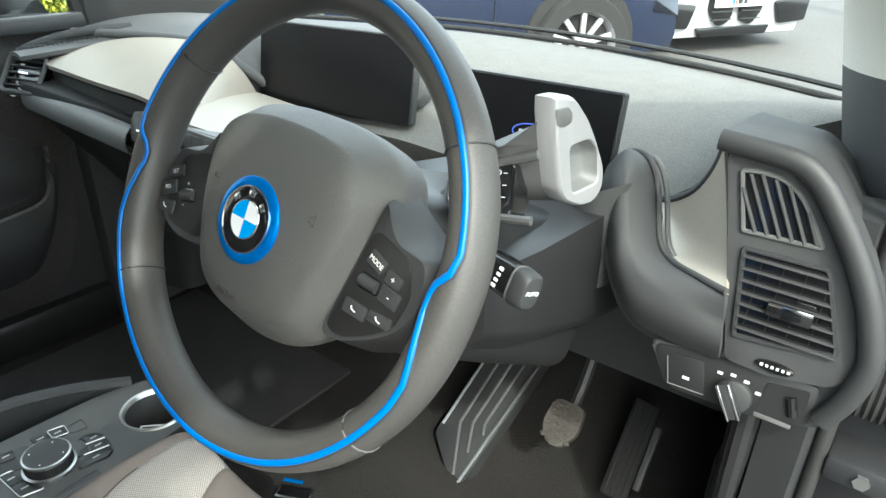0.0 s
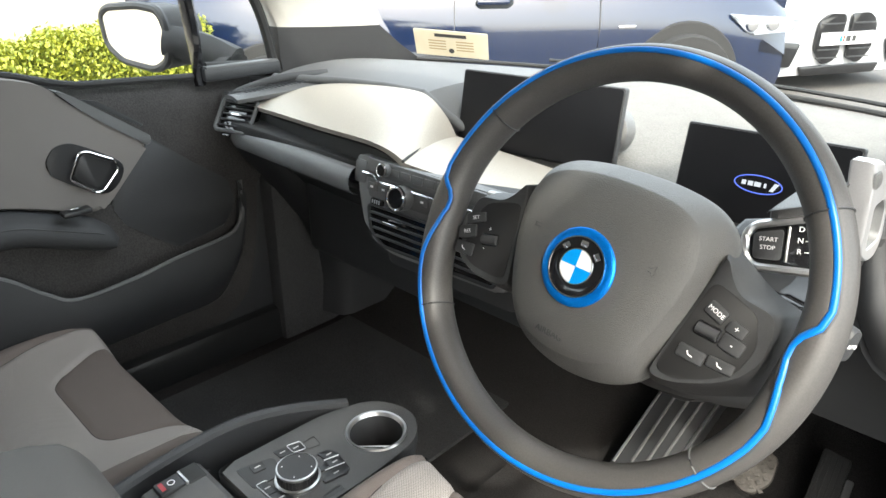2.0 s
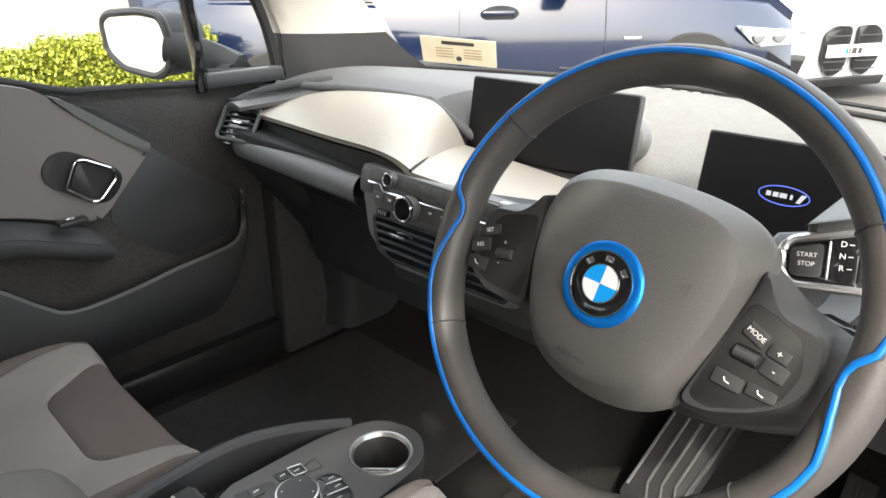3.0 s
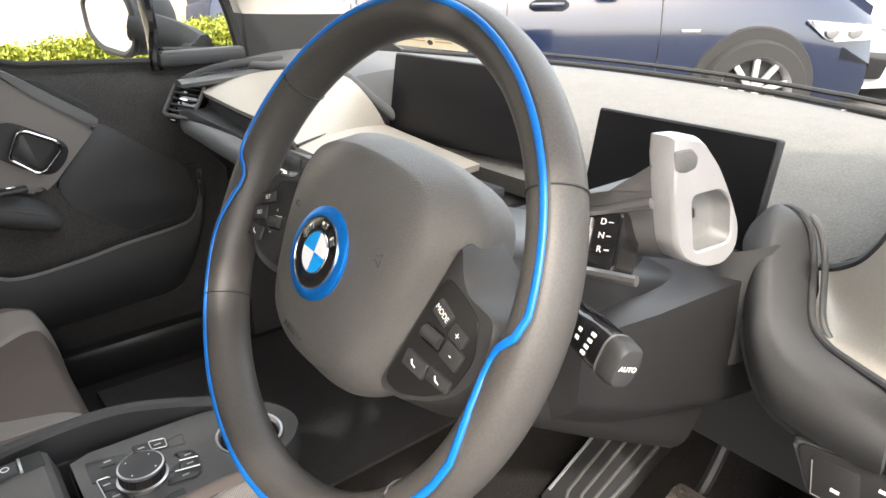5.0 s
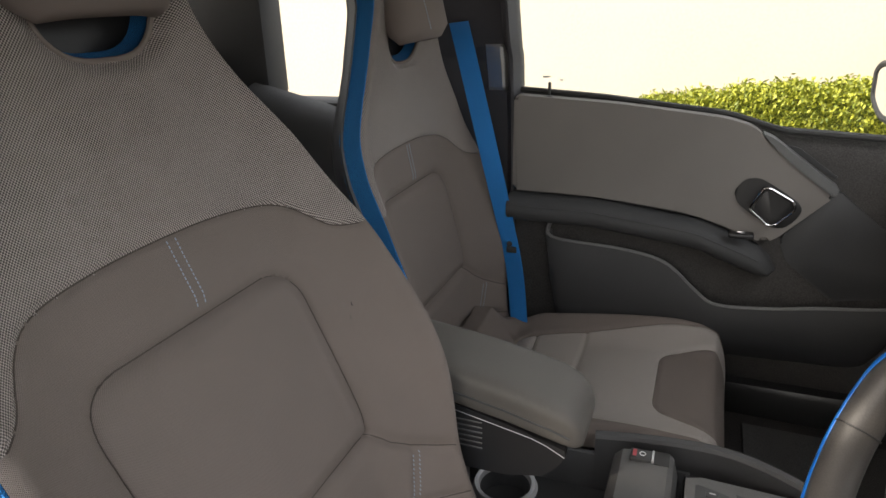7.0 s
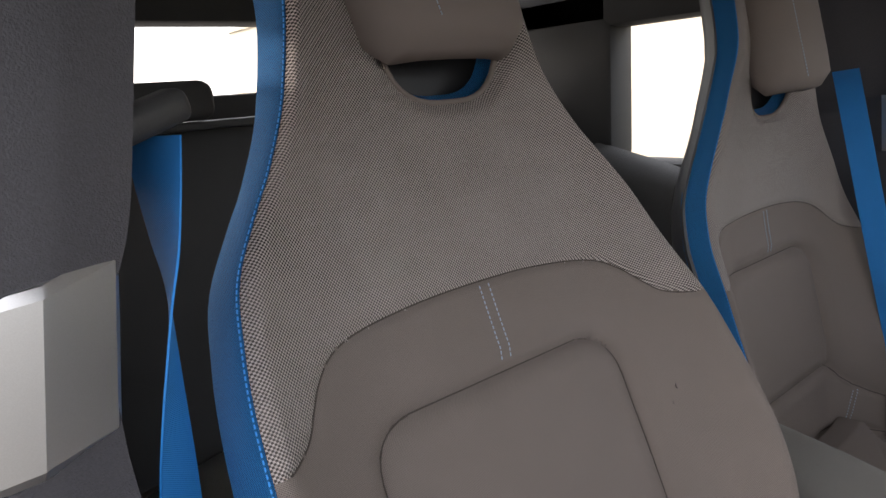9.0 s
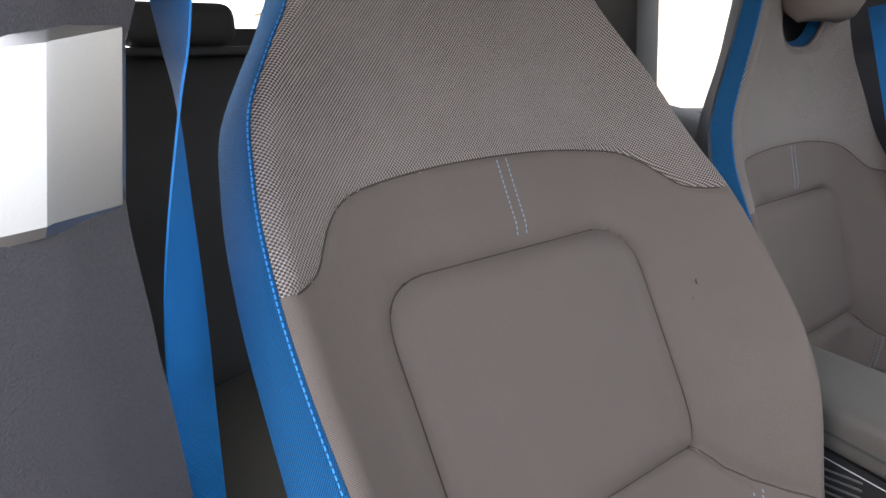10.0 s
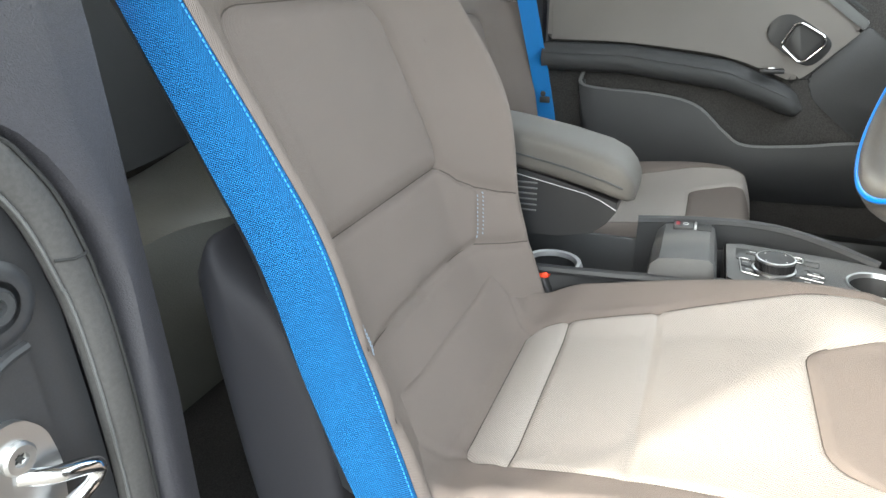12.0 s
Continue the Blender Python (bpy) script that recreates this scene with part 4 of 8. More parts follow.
def seat(cx, y0, z0, recline, cushion_y, cushion_z, rise, neck, crook, label):
    """neck: height of the opening's lower edge up the back; crook: how far the upper back bends forward."""
    CUT = round_corners([(-0.116, 1.1), (-0.110, neck), (0.034, neck), (0.040, 1.1)], (0, 0.06, 0.06, 0), 8)
    fore = [(v, n + crook * max(0.0, min(1.0, (v - 0.55) / 0.25))) for v, n in FORWARD]
    s = thing("car_seat", label, "car seat", (cx, y0 + 0.2, 0.40), group="front seats")
    c = radians(recline)
    B, X, U, N = Vector((cx, y0, z0)), Vector((1, 0, 0)), Vector((0, -math.sin(c), math.cos(c))), Vector((0, math.cos(c), math.sin(c)))

    def depth(x, v):
        h = curve_at(HALF, v)
        t = min(1.0, abs(x) / h)
        n = curve_at(fore, v) + curve_at(BOLSTER, v) * (max(0.0, t - 0.47) / 0.53) ** 1.85
        n -= 0.016 * max(0.0, (t - 0.93) / 0.07) ** 2
        if x < 0:
            n += 0.018 * math.exp(-((v - 0.26) / 0.14) ** 2) * max(0.0, t - 0.55) / 0.45
        p = (x, v)
        if inside(p, PANEL):
            d = dist_line(p, PANEL + PANEL[:1])
            n += 0.008 * min(1, d / 0.02) - 0.004
        else:
            d = dist_line(p, PANEL + PANEL[:1])
            n += 0.007 * min(1, d / 0.022) - 0.003 if v < 0.545 else 0.004
        n -= 0.0055 * math.exp(-(dist_line(p, PANEL + PANEL[:1]) / 0.0035) ** 2)
        n -= 0.0045 * math.exp(-(dist_line(p, YOKE) / 0.003) ** 2)
        edge = 1 - max(0.0, (t - 0.9) / 0.1)
        for k in CREASES:
            n -= edge * (0.009 * math.exp(-(dist_line(p, k) / 0.006) ** 2) + 0.004 * math.exp(-(dist_line(p, k) / 0.02) ** 2))
        for k in STITCHED:
            n -= 0.003 * math.exp(-(dist_line(p, k) / 0.006) ** 2)
        if v > 0.70:
            dc = dist_line(p, CUT)
            n -= 0.012 * math.exp(-(dc / 0.012) ** 2)
        return n

    def at(x, v, n):
        return B + X * x + U * v + N * n

    nx, nv = 132, 210
    top = 0.98
    raw = []
    for j in range(nv + 1):
        v = -0.05 + (top + 0.05) * j / nv
        h = curve_at(HALF, v)
        raw.append([(h * math.sin(math.pi / 2 * (2 * i / nx - 1)) * 0.35 + h * (2 * i / nx - 1) * 0.65, v) for i in range(nx + 1)])
    lines = [YOKE, PANEL + PANEL[:1], [(-0.154, -0.05), (-0.153, 0.210)], [(0.154, -0.05), (0.153, 0.210)], CUT]
    rows = [[snap(p, lines, 0.0024) for p in r] for r in raw]
    bms = {k: bmesh.new() for k in ("upper_back", "bolster", "back_panel", "lumbar_panel")}
    seen = {k: {} for k in bms}
    for j in range(nv):
        for i in range(nx):
            q = [rows[j][i], rows[j][i + 1], rows[j + 1][i + 1], rows[j + 1][i]]
            m = (sum(p[0] for p in q) / 4, sum(p[1] for p in q) / 4)
            if inside(m, CUT) and m[1] > neck:
                continue
            yoke_v = lin(sorted(YOKE), m[0])
            if m[1] > yoke_v:
                k = "upper_back"
            elif inside(m, PANEL):
                k = "back_panel"
            elif abs(m[0]) < 0.1535 and m[1] < 0.210:
                k = "lumbar_panel"
            else:
                k = "bolster"
            bm, memo = bms[k], seen[k]
            layer = bm.loops.layers.uv.verify()
            q = list(dict.fromkeys(q))
            if len(q) < 3:
                continue
            vs = []
            for p in q:
                if p not in memo:
                    memo[p] = bm.verts.new(at(p[0], p[1], depth(*p)))
                vs.append(memo[p])
            f = bm.faces.new(vs)
            for l, p in zip(f.loops, q):
                l[layer].uv = p
    part("upper_back", bms["upper_back"], M_WOVEN, s, "grey woven upper back", smooth=60)
    part("bolster", bms["bolster"], M_FABRIC, s, "taupe fabric side bolsters", smooth=60)
    part("back_panel", bms["back_panel"], M_FABRIC, s, "taupe fabric centre panel", smooth=60)
    part("lumbar_panel", bms["lumbar_panel"], M_FABRIC, s, smooth=60)
    # dark threads sunk in seams and creases, coloured for the shade there
    def dense(pts, step=0.006):
        out = [pts[0]]
        for a, b in zip(pts, pts[1:]):
            k = max(1, int(math.hypot(b[0] - a[0], b[1] - a[1]) / step))
            out += [(a[0] + (b[0] - a[0]) * i / k, a[1] + (b[1] - a[1]) * i / k) for i in range(1, k + 1)]
        return out
    for line in [PANEL + PANEL[:1], YOKE] + CREASES:
        pts = [p for p in dense(line) if abs(p[0]) < curve_at(HALF, p[1]) * 0.985]
        part("dark_seam", tube([at(x, v, depth(x, v) + 0.0002) for x, v in pts], 0.0011, 5), M_SEAM_SHADE, s)
    # blue sides, dark rear shell
    for sg in (-1, 1):
        def side(u, w):
            v = -0.05 + (top + 0.05) * u
            h = curve_at(HALF, v)
            n0 = curve_at(fore, v) + curve_at(BOLSTER, v) - (0.0125 if sg > 0 else 0.018)
            wd = curve_at(SIDE, v) * (1.0 if sg * cx > 0 else 0.5)
            a = 0.5 * math.pi * w
            return at(sg * (h + wd * math.sin(a)), v, n0 - (0.040 + 0.006 * math.sin(math.pi * min(1, max(0, v) / 0.6))) * (1 - math.cos(a)))
        part("side_panel", sheet(side, 90, 12, uv=lambda u, w: (w * 0.058, u * top)), M_BLUE_FABRIC, s, "bright blue fabric side", smooth=60)
        st = [Vector(side(i / 220, 0.12)) + N * 0.0006 for i in range(3, 217)]
        bm = bmesh.new()
        for k in range(len(st) - 1):
            a, b = st[k], st[k].lerp(st[k + 1], 0.62)
            tube([a, b], 0.0007, 4, bm=bm)
        part("side_stitching", bm, M_BLUE_STITCH, s, kind="")
    def rear(u, w):
        v = 0.0 + top * u
        h = curve_at(HALF, v) + curve_at(SIDE, v) - 0.002
        x = h * (2 * w - 1)
        t = abs(2 * w - 1)
        n0 = curve_at(fore, v) + curve_at(BOLSTER, v) - 0.047
        return at(x, v, n0 - lin(((0.0, 0.085), (0.5, 0.080), (0.7, 0.045), (1.0, 0.04)), v) * (1 - t ** 7))
    part("rear_shell", sheet(rear, 30, 48, thick=-0.006), M_SHELL, s, "dark seat shell", smooth=60)
    # rim of the opening under the headrest, lined in blue
    rim = [at(x, v, depth(x, v) - 0.004) for x, v in CUT if v < 0.86]
    def lining(u, w):
        i = u * (len(rim) - 1)
        k = min(int(i), len(rim) - 2)
        p = rim[k].lerp(rim[k + 1], i - k)
        mid = at(-0.038, 0.86, 0.03)
        return p - N * (0.003 + 0.010 * w) + (mid - p) * (0.12 * w)
    part("opening_lining", sheet(lining, 30, 3, uv=lambda u, w: (u * 0.3, w * 0.06)), M_BLUE_FABRIC, s, "blue lining of the headrest opening")
    part("opening_piping", tube([p + N * 0.003 for p in rim], 0.0036, 8), M_FABRIC, s)
    # headrest
    secs = []
    hw = [(-0.01, 0.0), (0.0, 0.075), (0.02, 0.094), (0.06, 0.102), (0.16, 0.106), (0.22, 0.10), (0.25, 0.085), (0.262, 0.05)]
    for v, w in hw[1:]:
        b = 0.036 if 0.01 < v < 0.24 else 0.02
        row = []
        for i in range(28):
            a = 2 * math.pi * i / 28
            ca, sa = math.cos(a), math.sin(a)
            row.append(at(-0.030 + w * math.copysign(abs(ca) ** 0.55, ca), neck + 0.030 + v, 0.072 + crook + b * math.copysign(abs(sa) ** 0.7, sa) - 0.02 * (ca * ca)))
        secs.append(row)
    part("headrest", loft(secs), M_FABRIC, s, "taupe headrest cushion", smooth=70)
    st = [at(0.015, neck + 0.044 + 0.22 * i / 40, 0.1065 + crook) for i in range(41)]
    bm = bmesh.new()
    for k in range(0, 40):
        tube([st[k], st[k].lerp(st[k + 1], 0.6)], 0.0008, 4, bm=bm)
    part("headrest_stitching", bm, M_STITCH, s)
    # paired stitching on the back
    for x0 in (-0.001, -0.013):
        bm = bmesh.new()
        for k in range(15):
            v = 0.470 + 0.076 * k / 15
            a = at(x0, v, depth(x0, v) + 0.0008)
            b = at(x0, v + 0.0032, depth(x0, v + 0.0032) + 0.0008)
            tube([a, b], 0.0008, 4, bm=bm)
        part("back_stitching", bm, M_STITCH, s)
    for sg in (-1, 1):
        for dx in (0.0, 0.009):
            bm = bmesh.new()
            for k in range(11):
                v = 0.092 + 0.058 * k / 11
                x = sg * (lin(((0.088, 0.168), (0.12, 0.178), (0.155, 0.192)), v) + dx - 0.004)
                tube([at(x, v, depth(x, v) + 0.003), at(x, v + 0.003, depth(x, v + 0.003) + 0.003)], 0.0008, 4, bm=bm)
            part("lumbar_stitching", bm, M_STITCH, s)
    if cx > 0:
        for x, v, r in ((-0.197, 0.372, 0.0032), (-0.188, 0.357, 0.0020)):
            q = frame_of(at(x, v, depth(x, v) + 0.0002), X, U)
            part("stain", lathe([(r, 0.0), (r * 0.6, 0.0004), (0.0, 0.0005)], 12, q), M_STAIN, s, "small dark stain")
    # cushion
    W = 0.250

    def cush(x, y):
        t = abs(x) / W
        z = cushion_z + rise * curve_at(((0.0, -0.04), (0.1, 0.12), (0.21, 0.52), (0.31, 0.84), (0.39, 1.0), (0.5, 1.0)), y)
        z += lin(((0.0, 0.034), (0.1, 0.05), (0.4, 0.046), (0.56, 0.040)), y) * (max(0.0, t - 0.45) / 0.55) ** 1.5 - 0.05 * max(0.0, (t - 0.88) / 0.12) ** 2.2
        z -= 0.010 * math.exp(-((y - 0.05) / 0.03) ** 2)
        z += 0.060 * max(0.0, min(1.0, (0.030 - y) / 0.05)) ** 1.4 * max(0.0, 1 - max(0.0, (t - 0.70) / 0.18) ** 2)
        z -= 0.10 * max(0.0, (y - 0.455) / 0.105) ** 2.4
        p = (x, y)
        for k in SEAMS:
            z -= 0.005 * math.exp(-(dist_line(p, k) / 0.004) ** 2)
        for a, b in ((0.045, 0.097), (0.097, 0.215), (0.215, 0.385)):
            if a < y < b and t < 0.75:
                z += 0.005 * math.sin(math.pi * (y - a) / (b - a)) * (1 - (t / 0.75) ** 4)
        return z

    xs = [W * (2 * i / 110 - 1) for i in range(111)]
    ys = [-0.06 + 0.62 * j / 130 for j in range(131)]
    grid = {(i, j): snap((xs[i], ys[j]), [INSERT + INSERT[:1], PATCH + PATCH[:1]], 0.0037) for i in range(111) for j in range(131)}
    bms = {k: bmesh.new() for k in ("cushion_bolster", "cushion_insert", "front_patch")}
    seen = {k: {} for k in bms}
    for j in range(130):
        for i in range(110):
            q = [grid[i, j], grid[i + 1, j], grid[i + 1, j + 1], grid[i, j + 1]]
            m = (sum(p[0] for p in q) / 4, sum(p[1] for p in q) / 4)
            k = "front_patch" if inside(m, PATCH) else "cushion_insert" if inside(m, INSERT) else "cushion_bolster"
            bm, memo = bms[k], seen[k]
            layer = bm.loops.layers.uv.verify()
            q = list(dict.fromkeys(q))
            if len(q) < 3:
                continue
            vs = []
            for p in q:
                if p not in memo:
                    e = max(0.0, p[1] - 0.50) / 0.06
                    memo[p] = bm.verts.new((cx + p[0] * (1 - 0.05 * max(0, (p[1] - 0.42) / 0.14) ** 2 - 0.16 * max(0, (0.07 - p[1]) / 0.13)), cushion_y + min(p[1], 0.50 + 0.03 * math.sin(min(1, e) * 1.5)), cush(*p) - 0.05 * e))
                vs.append(memo[p])
            f = bm.faces.new(vs)
            for l, p in zip(f.loops, q):
                l[layer].uv = p
    part("cushion_bolster", bms["cushion_bolster"], M_FABRIC, s, "taupe cushion sides", smooth=60)
    part("cushion_insert", bms["cushion_insert"], M_INSERT, s, "lighter ribbed cushion middle", smooth=60)
    part("front_patch", bms["front_patch"], M_FABRIC, s, "taupe patch on the cushion front", smooth=60)
    # the same painted shade along the cushion seams
    for line in SEAMS:
        pts = [p for p in dense(line) if 0.02 < p[1] < 0.42]
        runs = [[]]
        for p in pts:
            if runs[-1] and math.hypot(p[0] - runs[-1][-1][0], p[1] - runs[-1][-1][1]) > 0.03:
                runs.append([])
            runs[-1].append(p)
        for run in runs:
            if len(run) > 2:
                part("dark_seam", tube([(cx + x * (1 - 0.05 * max(0, (y - 0.42) / 0.14) ** 2), cushion_y + y, cush(x, y) + 0.0002) for x, y in run], 0.0010, 5), M_SEAM_SHADE, s)
    # skirt and base under the cushion
    base = []
    for k, (g, z) in enumerate(((1.0, 0.0), (1.0, -0.05), (0.97, -0.10), (0.88, -0.14), (0.80, -0.2))):
        row = []
        for x, y in rounded(2 * W * g, 0.50 * g, 0.05, 6):
            zz = cushion_z - 0.035 + z
            row.append((cx + x * 0.99, cushion_y + 0.25 + y, zz))
        base.append(row)
    part("cushion_base", loft(base), M_FABRIC, s, "taupe cushion skirt", smooth=60)
    part("seat_frame", boxes((cx - 0.20, cushion_y - 0.02, 0.37), (cx + 0.20, cushion_y + 0.42, cushion_z - 0.16), 0.02), M_SHELL, s)
    for sg in (-1, 1):
        part("rail", boxes((cx + sg * 0.19 - 0.018, cushion_y - 0.12, 0.345), (cx + sg * 0.19 + 0.018, cushion_y + 0.50, 0.372), 0.003), M_PLASTIC, s, "black slide rail")
        # cloth cover over the hinge, its top swept down towards the cushion
        sweep = round_corners([(y0 + dy, z0 + dz) for dy, dz in COVER], [0.0, 0.02, 0.03, 0.05, 0.03, 0.05, 0.05, 0.0, 0.0, 0.06, 0.06], 4)
        my, mz = y0 - 0.10, z0 + 0.03
        hc = []
        for xo, inset in ((0.19, 0.0), (0.243, 0.0), (0.252, 0.012), (0.258, 0.035), (0.263, 0.09), (0.266, 0.25), (0.267, 0.6)):
            hc.append([(cx + sg * xo, my + (y - my) * (1 - inset), mz + (z - mz) * (1 - inset)) for y, z in sweep])
        part("hinge_cover", loft(hc), M_SKIRT, s, "dark cloth side cover", smooth=60)
    return s


INSERT = round_corners([(-0.150, 0.042), (0.150, 0.042), (0.162, 0.10), (0.172, 0.21), (0.195, 0.32), (0.214, 0.40), (0.225, 0.56), (-0.225, 0.56), (-0.214, 0.40), (-0.195, 0.32), (-0.172, 0.21), (-0.162, 0.10)], (0.03, 0.03, 0.03, 0.03, 0.03, 0.03, 0, 0, 0.03, 0.03, 0.03, 0.03), 5)
PATCH = round_corners([(-0.105, 0.385), (0.105, 0.385), (0.175, 0.51), (0.175, 0.60), (-0.175, 0.60), (-0.175, 0.51)], (0.03, 0.03, 0.03, 0, 0, 0.03), 5)
SEAMS = [INSERT + INSERT[:1], PATCH + PATCH[:1], [(-0.161, 0.097), (0.161, 0.097)], [(-0.172, 0.215), (0.172, 0.215)], [(0.146, 0.045), (0.195, 0.0)], [(-0.146, 0.045), (-0.195, 0.0)]]


seat(0.345, -0.451, 0.598, 25, -0.445, 0.560, 0.060, 0.732, 0.0, "taupe cloth driver's seat with bright blue side")
seat(-0.423, -0.629, 0.498, 14.2, -0.600, 0.528, 0.040, 0.708, 0.028, "taupe cloth passenger seat with bright blue side")


# ---- belts ----
def webbing(path, width, name, label, parent_label, turns=None):
    """A flat strap along a path; turns gives the direction of its width at each point."""
    t = thing(name, label, "seat belt", path[-1])
    P = smooth_path(path, 10)
    T = smooth_path(turns, 10)
    def at(u, v):
        i = u * (len(P) - 1)
        k = min(int(i), len(P) - 2)
        p, w = P[k].lerp(P[k + 1], i - k), T[k].lerp(T[k + 1], i - k).normalized()
        return p + w * (width * (v - 0.5))
    part("strap", sheet(at, 60, 6, thick=0.0014, uv=lambda u, v: (u * 0.9, v * width)), M_BELT, t, "blue woven webbing")
    return t


b = webbing([(0.634, -0.640, 1.268), (0.635, -0.642, 1.245), (0.637, -0.643, 1.20), (0.640, -0.643, 1.165), (0.649, -0.640, 1.10), (0.655, -0.637, 1.05), (0.659, -0.636, 1.0), (0.663, -0.636, 0.95), (0.666, -0.636, 0.85), (0.663, -0.636, 0.75), (0.655, -0.638, 0.65), (0.645, -0.642, 0.45)], 0.046, "seat_belt", "bright blue belt hanging beside the driver's seat", "", [(-0.44, 0.90, 0), (-0.34, 0.94, 0), (-0.05, 0.99, 0), (0.25, 0.97, 0), (0.55, 0.83, 0), (0.72, 0.69, 0), (0.80, 0.60, 0), (0.85, 0.52, 0), (0.87, 0.50, 0), (0.87, 0.50, 0), (0.87, 0.50, 0), (0.87, 0.50, 0)])
part("guide", boxes((-0.030, -0.012, -0.010), (0.030, 0.012, 0.012), 0.008, pose(0.636, -0.640, 1.278, 0, 16, 20), 3), M_PLASTIC, b, "black belt guide")
b = webbing([(-0.640, -0.712, 1.262), (-0.641, -0.695, 1.19), (-0.645, -0.642, 0.96), (-0.648, -0.592, 0.74), (-0.642, -0.574, 0.64), (-0.63, -0.560, 0.52)], 0.046, "seat_belt", "bright blue belt beside the passenger seat", "", [(0, 1, 0.1)] * 3 + [(0.2, 1, 0.1)] * 3)
part("belt_button", lathe([(0, 0.004), (0.006, 0.003), (0.007, 0.0)], 12, frame_of((-0.644, -0.592, 0.745), (0, 1, 0), (0, 0, 1))), M_PLASTIC, b)
part("tongue", boxes((-0.653, -0.600, 0.722), (-0.642, -0.574, 0.738), 0.003), M_PLASTIC, b)


# ---- rear bench ----
def rear_bench():
    r = thing("rear_bench", "dark leatherette rear bench with upright back", "rear seat", (0, -1.2, 0.42))
    def cushion(u, v):
        x, y = -0.62 + 1.24 * u, -1.40 + 0.52 * v
        z = 0.62 + 0.05 * math.sin(math.pi * min(1, v * 1.15)) ** 0.7 - 0.02 * math.cos(u * 4 * math.pi) + 0.02 * v - 0.14 * max(0, v - 0.85) / 0.15
        return (x, y, z)
    part("cushion", sheet(cushion, 40, 20, back=(0, 0, -0.14)), M_LEATHER_GREY, r, "grey leatherette cushion")
    def back(u, v):
        x = -0.62 + 1.24 * u
        y = -1.38 - 0.15 * v + 0.025 * math.cos(u * 4 * math.pi)
        return (x, y, 0.64 + 0.605 * v)
    part("backrest", sheet(back, 40, 16, back=(0, -0.10, 0)), M_SOFT, r, "dark backrest")
    for x in (0.360, -0.360):
        h = part("rear_headrest", boxes((x - 0.099, -1.56, 1.258), (x + 0.099, -1.46, 1.332), 0.025, None, 4), M_SOFT, r, "low black headrest")
    part("top_bar", boxes((-0.62, -1.57, 1.240), (0.62, -1.49, 1.256), 0.004), M_PLASTIC, r)
    for x in (0.27, -0.12):
        tilt = pose(x, -1.085, 0.700, -28, 0, 18)
        bk = part("buckle", boxes((-0.022, -0.014, -0.05), (0.022, 0.014, 0.010), 0.005, tilt), M_PLASTIC, r, "black buckle with red button")
        part("buckle_button", boxes((-0.019, -0.012, 0.008), (0.019, 0.012, 0.020), 0.003, tilt), M_RED, bk)


M_LEATHER_GREY = material("grey_leatherette", (0.085, 0.085, 0.076), 0.35, grain=(500, 0.2), stains=(8, 0.3), bump=(500, 0.0006))
rear_bench()


